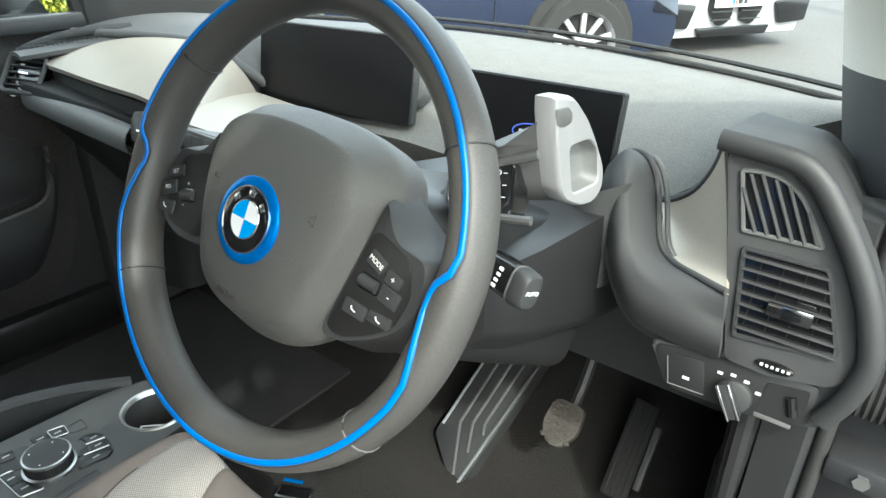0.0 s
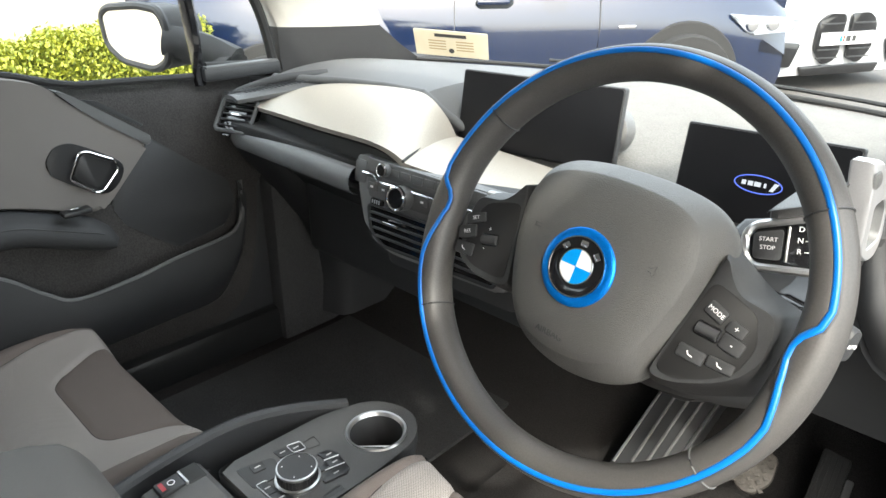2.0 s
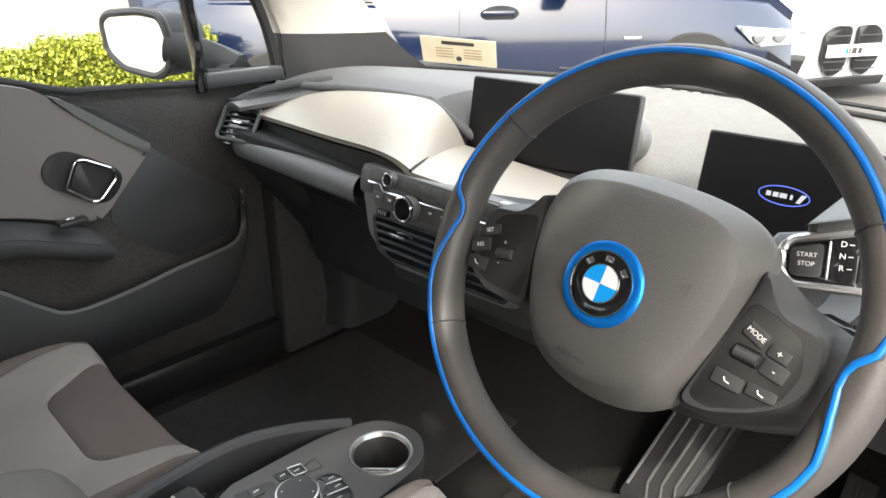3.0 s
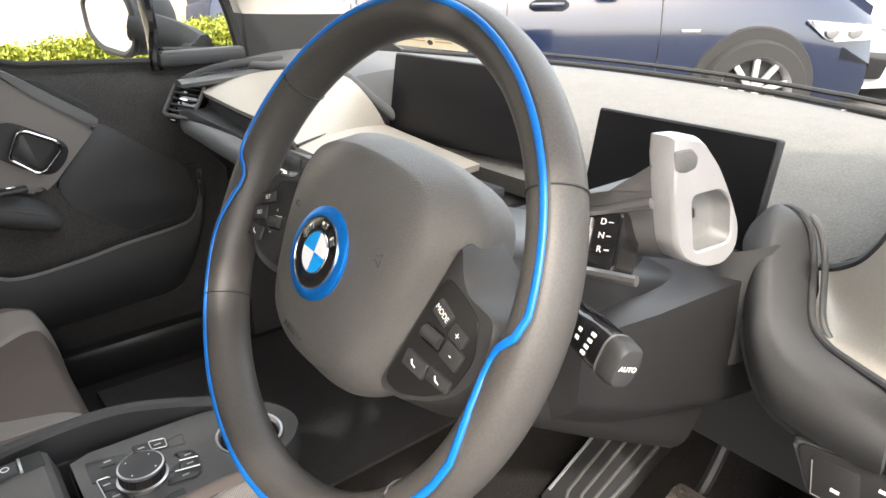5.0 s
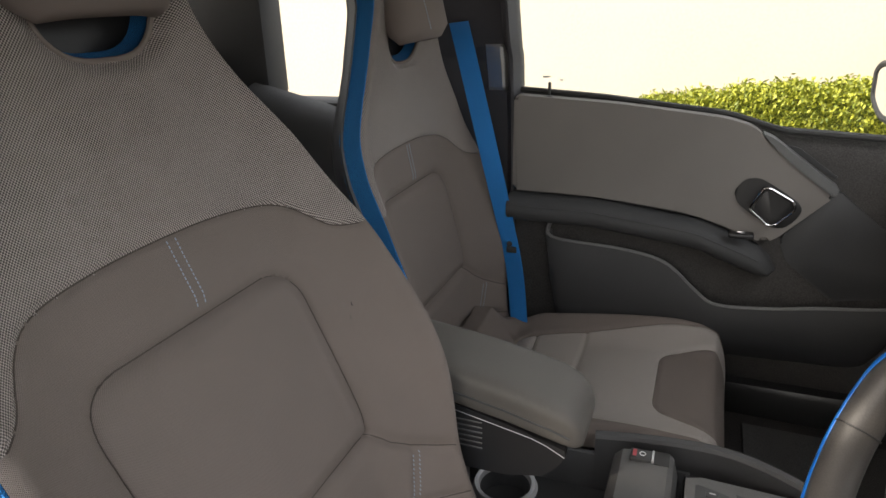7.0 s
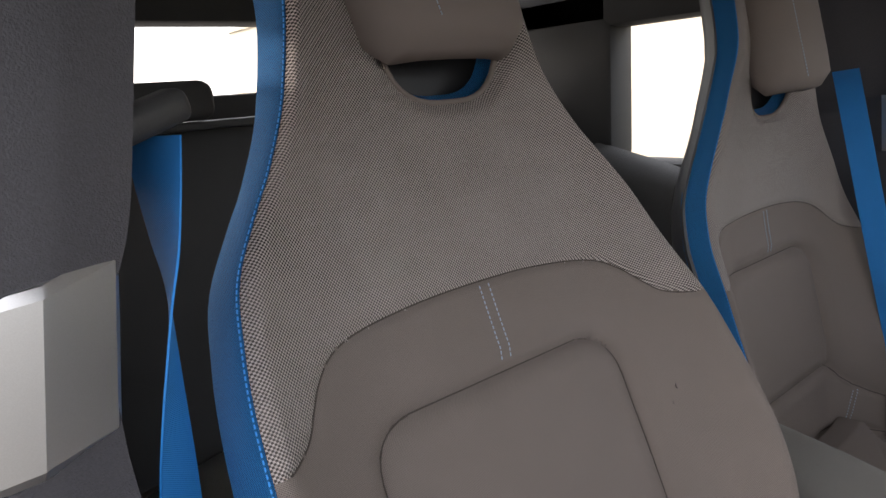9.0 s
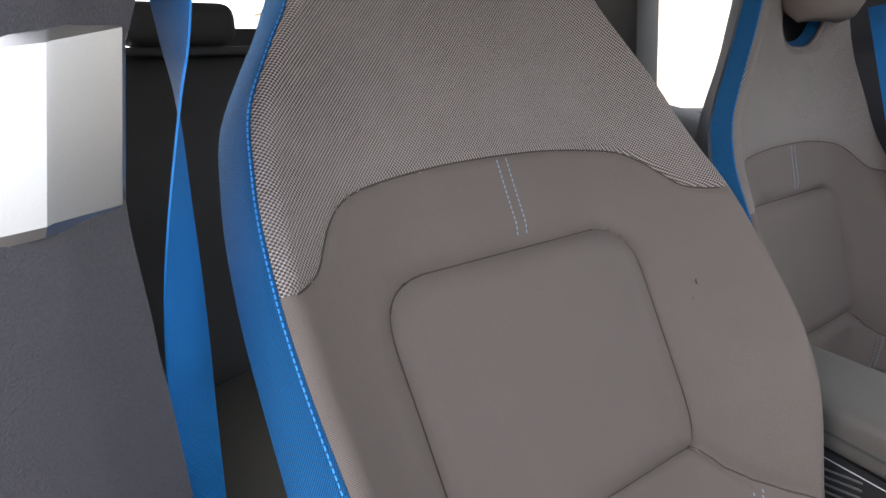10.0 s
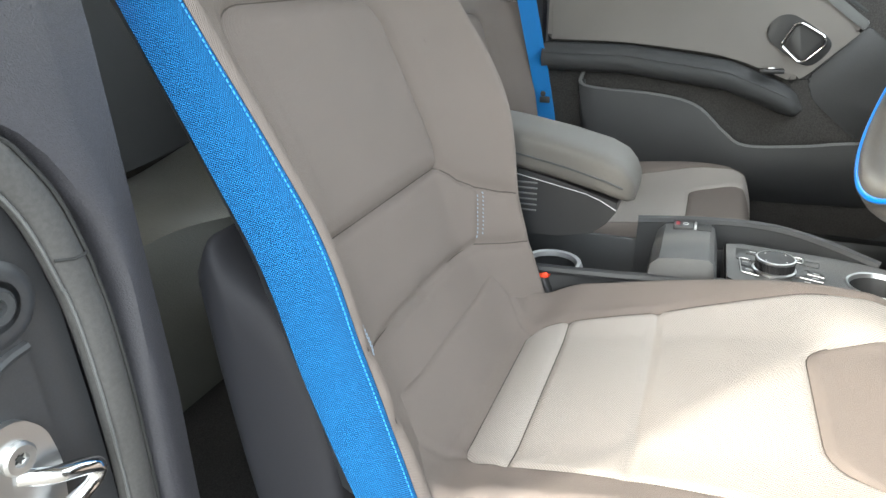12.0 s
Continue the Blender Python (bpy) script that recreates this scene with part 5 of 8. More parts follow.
# ---- centre console ----
def console():
    c = thing("centre_console", "charcoal centre console with cup holder and round controller", "console", (0.0, -0.1, 0.35))
    # body that tapers and rounds at the front; long axis along y
    out = round_corners([(-0.055, -0.16), (-0.058, 0.02), (-0.035, 0.10), (0.03, 0.125), (0.082, 0.085), (0.095, 0.0), (0.100, -0.16)], (0.01, 0.06, 0.05, 0.05, 0.05, 0.06, 0.01), 6)
    secs = []
    for sc, z in ((0.55, 0.36), (0.75, 0.50), (0.92, 0.585), (1.0, 0.605), (1.0, 0.618), (0.985, 0.624)):
        secs.append([(0.02 + (x - 0.02) * sc, (y + 0.02) * (1 if sc > 0.9 else 0.9) - 0.02, z + 0.008 * (-(y) / 0.16)) for x, y in out])
    bm = loft(secs, True, False)
    part("body", bm, M_PLASTIC, c)
    ringc, rr = (0.030, 0.047), 0.042
    # top plate with a round hole for the cup
    def plate(u, v):
        a = 2 * math.pi * u
        k = int(u * len(out)) % len(out)
        cxr, cyr = ringc[0] + (rr + 0.001) * math.cos(a), ringc[1] + (rr + 0.001) * math.sin(a)
        # ray from ring centre to the outline
        best = 1e9
        for (x0, y0), (x1, y1) in zip(out, out[1:] + out[:1]):
            dx, dy, ex, ey = math.cos(a), math.sin(a), x1 - x0, y1 - y0
            det = dx * -ey + dy * ex
            if abs(det) < 1e-9:
                continue
            t = ((x0 - ringc[0]) * -ey + (y0 - ringc[1]) * ex) / det
            w = (dx * (y0 - ringc[1]) - dy * (x0 - ringc[0])) / det
            if t > 0 and -1e-6 <= w <= 1 + 1e-6:
                best = min(best, t)
        ox, oy = ringc[0] + best * math.cos(a) * 0.985, ringc[1] + best * math.sin(a) * 0.985
        x, y = cxr + (ox - cxr) * v, cyr + (oy - cyr) * v
        return (x, y, 0.6245 - 0.008 * y / 0.16 + 0.0)
    part("top_plate", sheet(plate, 72, 8, back=(0, 0, -0.006)), M_TRAY, c, "satin charcoal top")
    zc = 0.6245 - 0.008 * ringc[1] / 0.16
    m = pose(ringc[0], ringc[1], zc)
    cup = part("cup_holder", lathe([(rr, 0.0), (rr - 0.003, -0.012), (rr - 0.006, -0.06), (0.02, -0.066), (0.0, -0.066)], 40, m), M_PLASTIC, c, "deep round cup holder")
    part("cup_ring", lathe([(rr - 0.0035, -0.002), (rr - 0.001, 0.0035), (rr + 0.002, 0.004), (rr + 0.0035, 0.001)], 48, m), M_SATIN, cup, "bright cup ring")
    part("label_card", boxes((-0.03, -0.008, 0), (0.03, 0.008, 0.0012), 0.0, m @ pose(0.0, 0.0, -0.035, 12, -8, 35)), M_WHITE, c, "small printed card in the cup")
    for i in range(3):
        part("printed_bar", boxes((-0.026, -0.005 + 0.004 * i, 0.0013), (0.022 - 0.006 * i, -0.003 + 0.004 * i, 0.0017), 0, m @ pose(0.0, 0.0, -0.035, 12, -8, 35)), M_INK, c)
    part("cup_insert", boxes((-0.02, -0.02, -0.065), (0.02, 0.015, -0.045), 0.004, m), M_GLOSS, c)
    # controller and its flush keys
    kx, ky, kz = 0.034, -0.092, 0.6285
    knob = part("controller", lathe([(0.0275, 0.0), (0.0262, 0.006), (0.0258, 0.015), (0.0265, 0.019)], 48, pose(kx, ky, kz)), M_KEY, c, "round rotary controller")
    part("controller_ring", lathe([(0.0264, 0.0175), (0.0272, 0.0195), (0.0268, 0.0215), (0.0248, 0.0220)], 48, pose(kx, ky, kz)), M_SATIN, knob, "satin metal ring")
    part("controller_foot", lathe([(0.0305, 0.0005), (0.0300, 0.0045), (0.0270, 0.0055)], 48, pose(kx, ky, kz)), M_SATIN, knob)
    part("touch_top", lathe([(0.0250, 0.0214), (0.014, 0.0208), (0.0, 0.0206)], 40, pose(kx, ky, kz)), M_SOFT, knob)
    for i in range(36):
        part("grip_rib", boxes((-0.0007, 0.0258, 0.006), (0.0007, 0.0270, 0.017), 0, pose(kx, ky, kz, 0, 0, 10 * i)), M_KEY, knob)
    for a in range(0, 360, 90):
        part("direction_mark", boxes((-0.0008, 0.0185, 0.0211), (0.0008, 0.0200, 0.0215), 0, pose(kx, ky, kz, 0, 0, a + 45)), M_WHITE, knob)
    slope = pose(0, 0, 0.6243, -2.86)
    def key(pts, mat=M_KEY, height=0.0022, z=0.0, mark=True, parent=c):
        k = part("key", prism(round_corners(pts, 0.0022, 3), height, slope @ pose(0, 0, z), 0.0006), mat, parent)
        if mark:
            mx, my = sum(p[0] for p in pts) / len(pts), sum(p[1] for p in pts) / len(pts)
            part("printed_bar", boxes((mx - 0.0011, my - 0.0042, z + height), (mx + 0.0011, my + 0.0042, z + height + 0.0003), 0, slope), M_GREYPRINT, k)
        return k
    z0 = 0.0
    part("key_field", prism(round_corners([(-0.036, -0.143), (-0.024, -0.092), (0.012, -0.100), (0.012, -0.144)], 0.006, 4), 0.0012, slope, 0.0004), M_KEY, c)
    key([(-0.030, -0.127), (-0.026, -0.109), (-0.010, -0.112), (-0.012, -0.129)], z=0.0008)
    key([(-0.033, -0.087), (-0.0295, -0.0690), (-0.0125, -0.0695), (-0.0155, -0.0865)])
    k = key([(-0.0290, -0.0675), (-0.0250, -0.049), (-0.008, -0.051), (-0.0120, -0.0680)])
    part("key_edge", tube([slope @ Vector((x, y, z0 + 0.0026)) for x, y in round_corners([(-0.0300, -0.0670), (-0.0255, -0.0475), (-0.0070, -0.0498), (-0.0110, -0.0680)], 0.003, 3)], 0.0007, 6, closed=True), M_SATIN, k)
    part("panel_groove", tube([slope @ Vector((x, y, z0 + 0.0012)) for x, y in round_corners([(-0.0210, -0.0455), (-0.0230, -0.026), (-0.001, -0.029), (-0.005, -0.0485)], 0.003, 3)], 0.0005, 6, closed=True), M_KEY, c)
    key([(0.0130, -0.0460), (0.0155, -0.0310), (0.0290, -0.0245), (0.0340, -0.0260), (0.0300, -0.0440)])
    key([(0.0355, -0.0265), (0.0520, -0.0290), (0.0480, -0.0500), (0.0320, -0.0450)])
    key([(0.0335, -0.0470), (0.0475, -0.0520), (0.0440, -0.0640), (0.0395, -0.0640)], mark=False)
    key([(0.0535, -0.0295), (0.0640, -0.0315), (0.0700, -0.0400), (0.0660, -0.0720), (0.0590, -0.0720), (0.0500, -0.0520)])
    for p, q in (((0.0300, -0.0470), (0.0348, -0.0255)), ((0.0470, -0.0580), (0.0528, -0.0290))):
        part("key_edge", tube([slope @ Vector((p[0], p[1], z0 + 0.0022)), slope @ Vector((q[0], q[1], z0 + 0.0022))], 0.0008, 6), M_SATIN, c)
    part("key_edge", tube([slope @ Vector((x, y, z0 + 0.001)) for x, y in round_corners([(0.0120, -0.0470), (0.0145, -0.0300), (0.0290, -0.0230), (0.0650, -0.0300), (0.0715, -0.0400), (0.0670, -0.0740)], 0.004, 3)], 0.0006, 6), M_KEY, c)
    key([(0.010, -0.1370), (0.0105, -0.1270), (0.0360, -0.1220), (0.0345, -0.1370)])
    key([(0.0370, -0.1218), (0.0640, -0.1145), (0.0590, -0.1350), (0.0360, -0.1370)])
    part("key_edge", tube([slope @ Vector((x, y, z0 + 0.0014)) for x, y in round_corners([(0.0085, -0.1250), (0.0080, -0.1390), (0.0600, -0.1370), (0.0660, -0.1130)], 0.003, 3)], 0.0008, 6), M_SATIN, c)
    # raised box with the parking brake switch, and the tray behind it
    bx = []
    for y, z, w in ((-0.270, 0.60, 0.076), (-0.264, 0.636, 0.078), (-0.252, 0.648, 0.079), (-0.215, 0.653, 0.080), (-0.184, 0.654, 0.080), (-0.176, 0.648, 0.080), (-0.168, 0.615, 0.080)):
        bx.append([(0.016 - w * 1.05, y, 0.56), (0.016 - w * 1.05, y, z - 0.008), (0.016 - w, y, z), (0.016 + w * 0.92, y, z), (0.016 + w * 0.97, y, z - 0.008), (0.016 + w * 1.0, y, 0.56)])
    pb = part("switch_box", loft(bx), M_TRAY, c, "raised box with parking brake switch", smooth=30)
    part("brake_switch", boxes((-0.060, -0.240, 0.646), (-0.035, -0.2085, 0.6570), 0.002), M_KEY, pb, "parking brake switch")
    part("brake_symbol", boxes((-0.056, -0.236, 0.6569), (-0.040, -0.2305, 0.6573)), M_DARKRED, pb)
    part("brake_symbol", tube([(x, y, 0.6572) for x, y in ellipse(0.0045, 0.0042, 16, -0.048, -0.2215)], 0.0006, 5, closed=True), M_WHITE, pb)
    part("switch_edge", boxes((-0.061, -0.2080, 0.646), (-0.034, -0.2045, 0.6577), 0.001), M_SATIN, pb)
    # flat dark patch that draws the shade of the recess by the switch
    part("recess_shade", boxes((-0.064, -0.2042, 0.646), (-0.032, -0.182, 0.6553), 0.001), M_RUBBER, pb)
    # long side rails of the open tray
    railr = smooth_path([(0.078, -0.56, 0.595), (0.088, -0.45, 0.603), (0.092, -0.30, 0.612), (0.088, -0.15, 0.622), (0.085, -0.06, 0.622)], 6)
    part("side_rail", tube(railr, 0.008, 8), M_PLASTIC, c)
    raill = smooth_path([(-0.10, -0.30, 0.635), (-0.108, -0.20, 0.642), (-0.105, -0.10, 0.645), (-0.085, -0.02, 0.637), (-0.055, 0.06, 0.62)], 6)
    part("side_rail", tube(raill, 0.009, 8), M_SOFT, c)
    def wall(u, v):
        i = u * (len(raill) - 1)
        k = min(int(i), len(raill) - 2)
        p = raill[k].lerp(raill[k + 1], i - k)
        return p + Vector((0.004, 0, -0.10 * v))
    part("side_wall", sheet(wall, 24, 3, thick=0.004), M_PLASTIC, c)
    part("tray", boxes((-0.10, -0.60, 0.50), (0.08, -0.27, 0.53), 0.004), M_PLASTIC, c)
    part("tray_side", boxes((0.075, -0.60, 0.36), (0.085, -0.15, 0.60), 0.002), M_PLASTIC, c)
    part("tray_side", boxes((-0.105, -0.60, 0.36), (-0.095, -0.15, 0.60), 0.002), M_PLASTIC, c)
    m2 = pose(-0.012, -0.43, 0.566)
    rear_cup = part("cup_holder", lathe([(0.046, 0.0), (0.043, -0.05), (0.0, -0.05)], 40, m2), M_PLASTIC, c)
    # silver paint stands for the window's bright reflection in a chrome ring
    part("cup_ring", lathe([(0.041, 0.0), (0.0435, 0.008), (0.0500, 0.009), (0.0535, 0.0)], 48, m2), M_SILVER, rear_cup, "bright cup ring")
    part("loose_strip", boxes((0.05, 0.02, -0.02), (0.09, 0.09, 0.0), 0.006, pose(0.005, 0.03, 0.58, 0, 0, -20)), M_GLOSS, c)
    c.location += Vector((-0.008, 0.010, -0.003))
    return c


console()


def armrest():
    a = thing("armrest", "dark grey armrest lid over a black storage box", "armrest", (0.0, -0.45, 0.65))
    secs = []
    for y, zt, zb, w in ((-0.62, 0.830, 0.778, 0.062), (-0.56, 0.826, 0.768, 0.066), (-0.48, 0.815, 0.752, 0.068), (-0.40, 0.800, 0.737, 0.069), (-0.34, 0.785, 0.722, 0.069), (-0.312, 0.772, 0.713, 0.066), (-0.298, 0.756, 0.710, 0.060), (-0.289, 0.738, 0.713, 0.050)):
        cxa = -0.012
        h = zt - zb
        row = []
        for i in range(48):
            t = 2 * math.pi * (i + 0.5) / 48
            ca, sa = math.cos(t), math.sin(t)
            row.append((cxa + w * math.copysign(abs(ca) ** 0.38, ca), y, (zt + zb) / 2 + h / 2 * math.copysign(abs(sa) ** 0.40, sa)))
        secs.append(row)
    part("lid", loft(secs), M_ARMREST, a, "dark grey soft lid", smooth=70)
    part("lid_seam", tube([(-0.012 + 0.0695, y, z) for y, z in ((-0.60, 0.800), (-0.48, 0.780), (-0.40, 0.764), (-0.33, 0.746), (-0.305, 0.737))], 0.0016, 6), M_SOFT, a)
    bx = []
    for y, zt, zb in ((-0.62, 0.782, 0.645), (-0.50, 0.760, 0.645), (-0.40, 0.738, 0.648), (-0.345, 0.722, 0.660), (-0.325, 0.716, 0.678), (-0.312, 0.712, 0.698)):
        bx.append([(-0.070, y, zb), (-0.070, y, zt), (0.0515, y, zt), (0.0515, y, zb)])
    bxp = part("storage_box", loft(bx), M_KEY, a, "black box")
    part("bright_line", tube([(0.052, y, z) for y, z in ((-0.60, 0.768), (-0.50, 0.750), (-0.36, 0.722), (-0.338, 0.714), (-0.312, 0.700))], 0.0007, 6), M_SILVER, bxp)
    for i in range(6):
        part("grille_slot", boxes((0.0505, -0.475 + 0.001 * i, 0.730 - 0.009 * i), (0.0530, -0.435, 0.7325 - 0.009 * i), 0.0006), M_GREY, bxp)
    part("post", boxes((-0.06, -0.62, 0.40), (0.02, -0.492, 0.655), 0.01), M_PLASTIC, a)


armrest()

bk = thing("belt_buckle", "black seat belt buckle with red release button", "buckle", (0.08, -0.41, 0.50))
part("body", boxes((-0.014, -0.030, -0.08), (0.014, 0.006, 0.0), 0.004, pose(0.079, -0.414, 0.590, 24, 0, 0)), M_PLASTIC, bk)
part("release", boxes((-0.012, -0.014, -0.002), (0.012, 0.008, 0.008), 0.003, pose(0.079, -0.408, 0.590, 24, 0, 0)), M_RED, bk, "red release button")


# ---- steering wheel ----
WC = Vector((0.366, 0.012, 1.021))
WT = radians(25.8)
WN, WU, WR = Vector((0, -math.cos(WT), math.sin(WT))), Vector((0, math.sin(WT), math.cos(WT))), Vector((1, 0, 0))
WM = Matrix((WR, WU, WN)).transposed().to_4x4()
WM.translation = WC
WM = WM @ Matrix.Rotation(radians(-4.0), 4, "Z")


def blue_radius(a):
    """Radius of the blue line at the angle a (degrees from the top, either way)."""
    return lin(((0, 0.1840), (79, 0.1840), (83, 0.1800), (86, 0.1705), (88.5, 0.1672), (92, 0.1670), (98, 0.1715), (108, 0.1822), (114, 0.1840), (180, 0.1845)), a)


def steering_wheel():
    w = thing("steering_wheel", "black leather steering wheel with bright blue line", "steering wheel", WM)
    n = 160
    rim, grip = [], {}
    def section(a):
        ad = abs((a + 180) % 360 - 180)
        thumb = math.exp(-((ad - 96) / 13) ** 2)
        rc, ra, na = 0.1795 - 0.0020 * thumb, 0.0155 + 0.0018 * thumb, 0.0200
        row = []
        for j in range(18):
            t = 2 * math.pi * j / 18
            r = rc + ra * math.cos(t)
            z = -0.018 + na * math.sin(t)
            row.append((r, z))
        return row
    secs = []
    for i in range(n):
        a = 360 * i / n
        s, c = math.sin(radians(a)), math.cos(radians(a))
        secs.append([WM @ Vector((r * s, r * c, z)) for r, z in section(a)])
    part("rim", loft(secs, True, False, loop=True), M_LEATHER, w, "black leather rim", smooth=70)
    # seams where the leather meets
    for a in (-57, 57, -125, 127):
        s, c = math.sin(radians(a)), math.cos(radians(a))
        ring = [WM @ Vector(((0.1795 + (r - 0.1795) * 1.02) * s, (0.1795 + (r - 0.1795) * 1.02) * c, -0.018 + (z + 0.018) * 1.02)) for r, z in section(a)]
        part("leather_seam", tube(ring, 0.0009, 6, closed=True, up=tuple(WM.to_3x3() @ Vector((s, c, 0.3)))), M_PLASTIC if a < 100 else M_GREY, w)
    path = []
    for i in range(360):
        a = -180 + i
        r = blue_radius(abs(a))
        sec = section(a)
        ad = abs(a)
        thumb = math.exp(-((ad - 96) / 13) ** 2)
        rc, ra = 0.1795 - 0.0020 * thumb, 0.0155 + 0.0018 * thumb
        k = max(-0.98, min(0.98, (r - rc) / ra))
        z = -0.018 + 0.0200 * math.sqrt(1 - k * k) + 0.0004
        path.append(WM @ Vector((r * math.sin(radians(a)), r * math.cos(radians(a)), z)))
    part("blue_line", tube(path, 0.0026, 8, closed=True, flat=(0.0026, 0.0016), up=tuple(WN)), M_BLUE, w, "bright blue inlay line", smooth=70)
    part("dark_groove", tube([p - WN * 0.0012 for p in path], 0.0036, 8, closed=True, flat=(0.0040, 0.0014), up=tuple(WN)), M_PLASTIC, w)
    # airbag pad: a shield with a flat front and a broad bevelled border
    half = [(0.0, 0.0895), (0.036, 0.0880), (0.068, 0.0815), (0.0885, 0.068), (0.0980, 0.047), (0.0992, 0.024), (0.0940, -0.010), (0.0845, -0.042), (0.0730, -0.068), (0.0585, -0.084), (0.034, -0.0955), (0.0, -0.1000)]
    out = smooth_path([(x, y, 0) for x, y in half] + [(-x, y, 0) for x, y in half[-2:0:-1]], 6, closed=True)
    secs = []
    for sc, z in ((0.95, -0.075), (0.985, -0.058), (1.0, -0.046), (1.0, -0.040), (0.995, -0.036), (0.980, -0.0320), (0.838, -0.0076), (0.822, -0.0050), (0.74, -0.0010), (0.62, 0.0030), (0.40, 0.0066), (0.20, 0.0080), (0.06, 0.0082)):
        secs.append([WM @ Vector((p.x * sc, p.y * sc + 0.004 * (1 - sc), z)) for p in out])
    part("airbag_pad", loft(secs), M_PAD, w, "charcoal grained airbag cover", smooth=34)
    # embossed letters, coloured darker than the cover for their relief shading
    letters("AIRBAG", 0.0080, M_SOFT, WM @ pose(-0.009, -0.0690, 0.0002, 8), w, "airbag_lettering")
    for sg in (-1, 1):
        m = WM @ pose(sg * 0.053, 0.014, 0.0042)
        part("horn_symbol", tube([m @ Vector(p) for p in ((-0.006, 0.002, 0), (0.002, 0.002, 0), (0.006, 0.005, 0), (0.006, -0.004, 0), (0.002, -0.001, 0), (-0.006, -0.001, 0))], 0.0004, 4, closed=True), M_PLASTIC, w)
    # round badge in plain shapes
    m = WM @ pose(-0.003, -0.006, 0.0075) @ Matrix.Diagonal((1.0, 1.0, 1, 1))
    badge = part("badge", lathe([(0.0345, -0.004), (0.0340, 0.001), (0.0322, 0.0026), (0.0275, 0.0030), (0.0252, 0.002), (0.0240, 0.001)], 56, m), M_BLUE_METAL, w, "blue metal ring")
    m = m @ Matrix.Diagonal((0.98, 0.98, 1, 1))
    part("badge_disc", lathe([(0.0272, 0.0005), (0.0268, 0.0028), (0.025, 0.0032), (0.0155, 0.0034), (0.0, 0.0034)], 48, m), M_GLOSS, badge)
    part("badge_rim", lathe([(0.0272, 0.0024), (0.0268, 0.0037), (0.0258, 0.0037), (0.0255, 0.0028)], 48, m), M_CHROME, badge)
    part("badge_rim", lathe([(0.0162, 0.0032), (0.0158, 0.0040), (0.0150, 0.0040), (0.0147, 0.0032)], 40, m), M_CHROME, badge)
    for q in range(4):
        pts = [(0, 0)] + [(0.0150 * math.cos(radians(90 * q + 90 * i / 8)), 0.0150 * math.sin(radians(90 * q + 90 * i / 8))) for i in range(9)]
        part("badge_quarter", prism(pts, 0.0006, m @ pose(0, 0, 0.0034)), M_WHITE_ENAMEL if q % 2 == 0 else M_BLUE_ENAMEL, badge)
    for a in (48, 0, -48):
        part("badge_bar", boxes((-0.0034, 0.0180, 0.0033), (0.0034, 0.0232, 0.0039), 0.0004, m @ pose(0, 0, 0, 0, 0, a)), M_CHROME, badge)
    # spokes with their switch blocks
    for sg in (-1, 1):
        front = [(0.0985, 0.047), (0.107, 0.032), (0.118, 0.021), (0.146, 0.017), (0.150, 0.0), (0.150, -0.019), (0.140, -0.036), (0.122, -0.0495), (0.096, -0.0620), (0.0755, -0.0640)]
        behind = [(0.080, 0.062), (0.108, 0.046), (0.128, 0.034), (0.164, 0.024), (0.166, 0.0), (0.166, -0.024), (0.156, -0.044), (0.126, -0.0600), (0.098, -0.0730), (0.062, -0.076)]
        if sg < 0:      # the left spoke ends higher
            front = front[:6] + [(0.148, -0.044), (0.124, -0.0555), (0.096, -0.0560), (0.0785, -0.052)]
            behind = behind[:6] + [(0.160, -0.050), (0.128, -0.064), (0.098, -0.064), (0.066, -0.062)]
        f = [Vector((x, y, 0)) for x, y in round_corners(front, 0.010, 4)]
        g = [Vector((x, y, 0)) for x, y in round_corners(behind, 0.010, 4)]
        levels = []
        for t, z in ((0.0, -0.0195), (0.05, -0.0205), (0.16, -0.0245), (0.45, -0.036), (1.0, -0.060)):
            levels.append([WM @ Vector((sg * (p.x + (q.x - p.x) * t), p.y + (q.y - p.y) * t, z)) for p, q in zip(f, g)])
        part("spoke", loft(levels), M_PLASTIC, w, "charcoal spoke", smooth=45)
        block = round_corners([(sg * 0.1350, 0.013), (sg * 0.112, 0.0215), (sg * 0.0965, 0.025), (sg * 0.0910, 0.000), (sg * 0.0835, -0.036), (sg * 0.0795, -0.0570), (sg * 0.096, -0.0590), (sg * 0.1205, -0.0470), (sg * 0.1375, -0.0340), (sg * 0.1435, -0.010)], 0.007, 4)
        if sg < 0:
            block = round_corners([(-0.1350, 0.013), (-0.112, 0.0215), (-0.0965, 0.025), (-0.0910, 0.000), (-0.0850, -0.048), (-0.098, -0.050), (-0.126, -0.0490), (-0.1415, -0.041), (-0.1435, -0.010)], 0.007, 4)[::-1]
        # block coloured darker than its keys, as the shade in the gaps
        sw = part("switch_block", prism(block, 0.0022, WM @ pose(0, 0, -0.0208), 0.0008), M_GAP_SHADE, w, "switch block darkened for the shade between its keys")
        if sg < 0:
            keys = [(-0.1395, -0.0040, 0.0225, 0.0100, 24, "SET"), (-0.1440, -0.0200, 0.0215, 0.0130, 22, "RES"), (-0.1405, -0.0365, 0.0225, 0.0125, 6, "")]
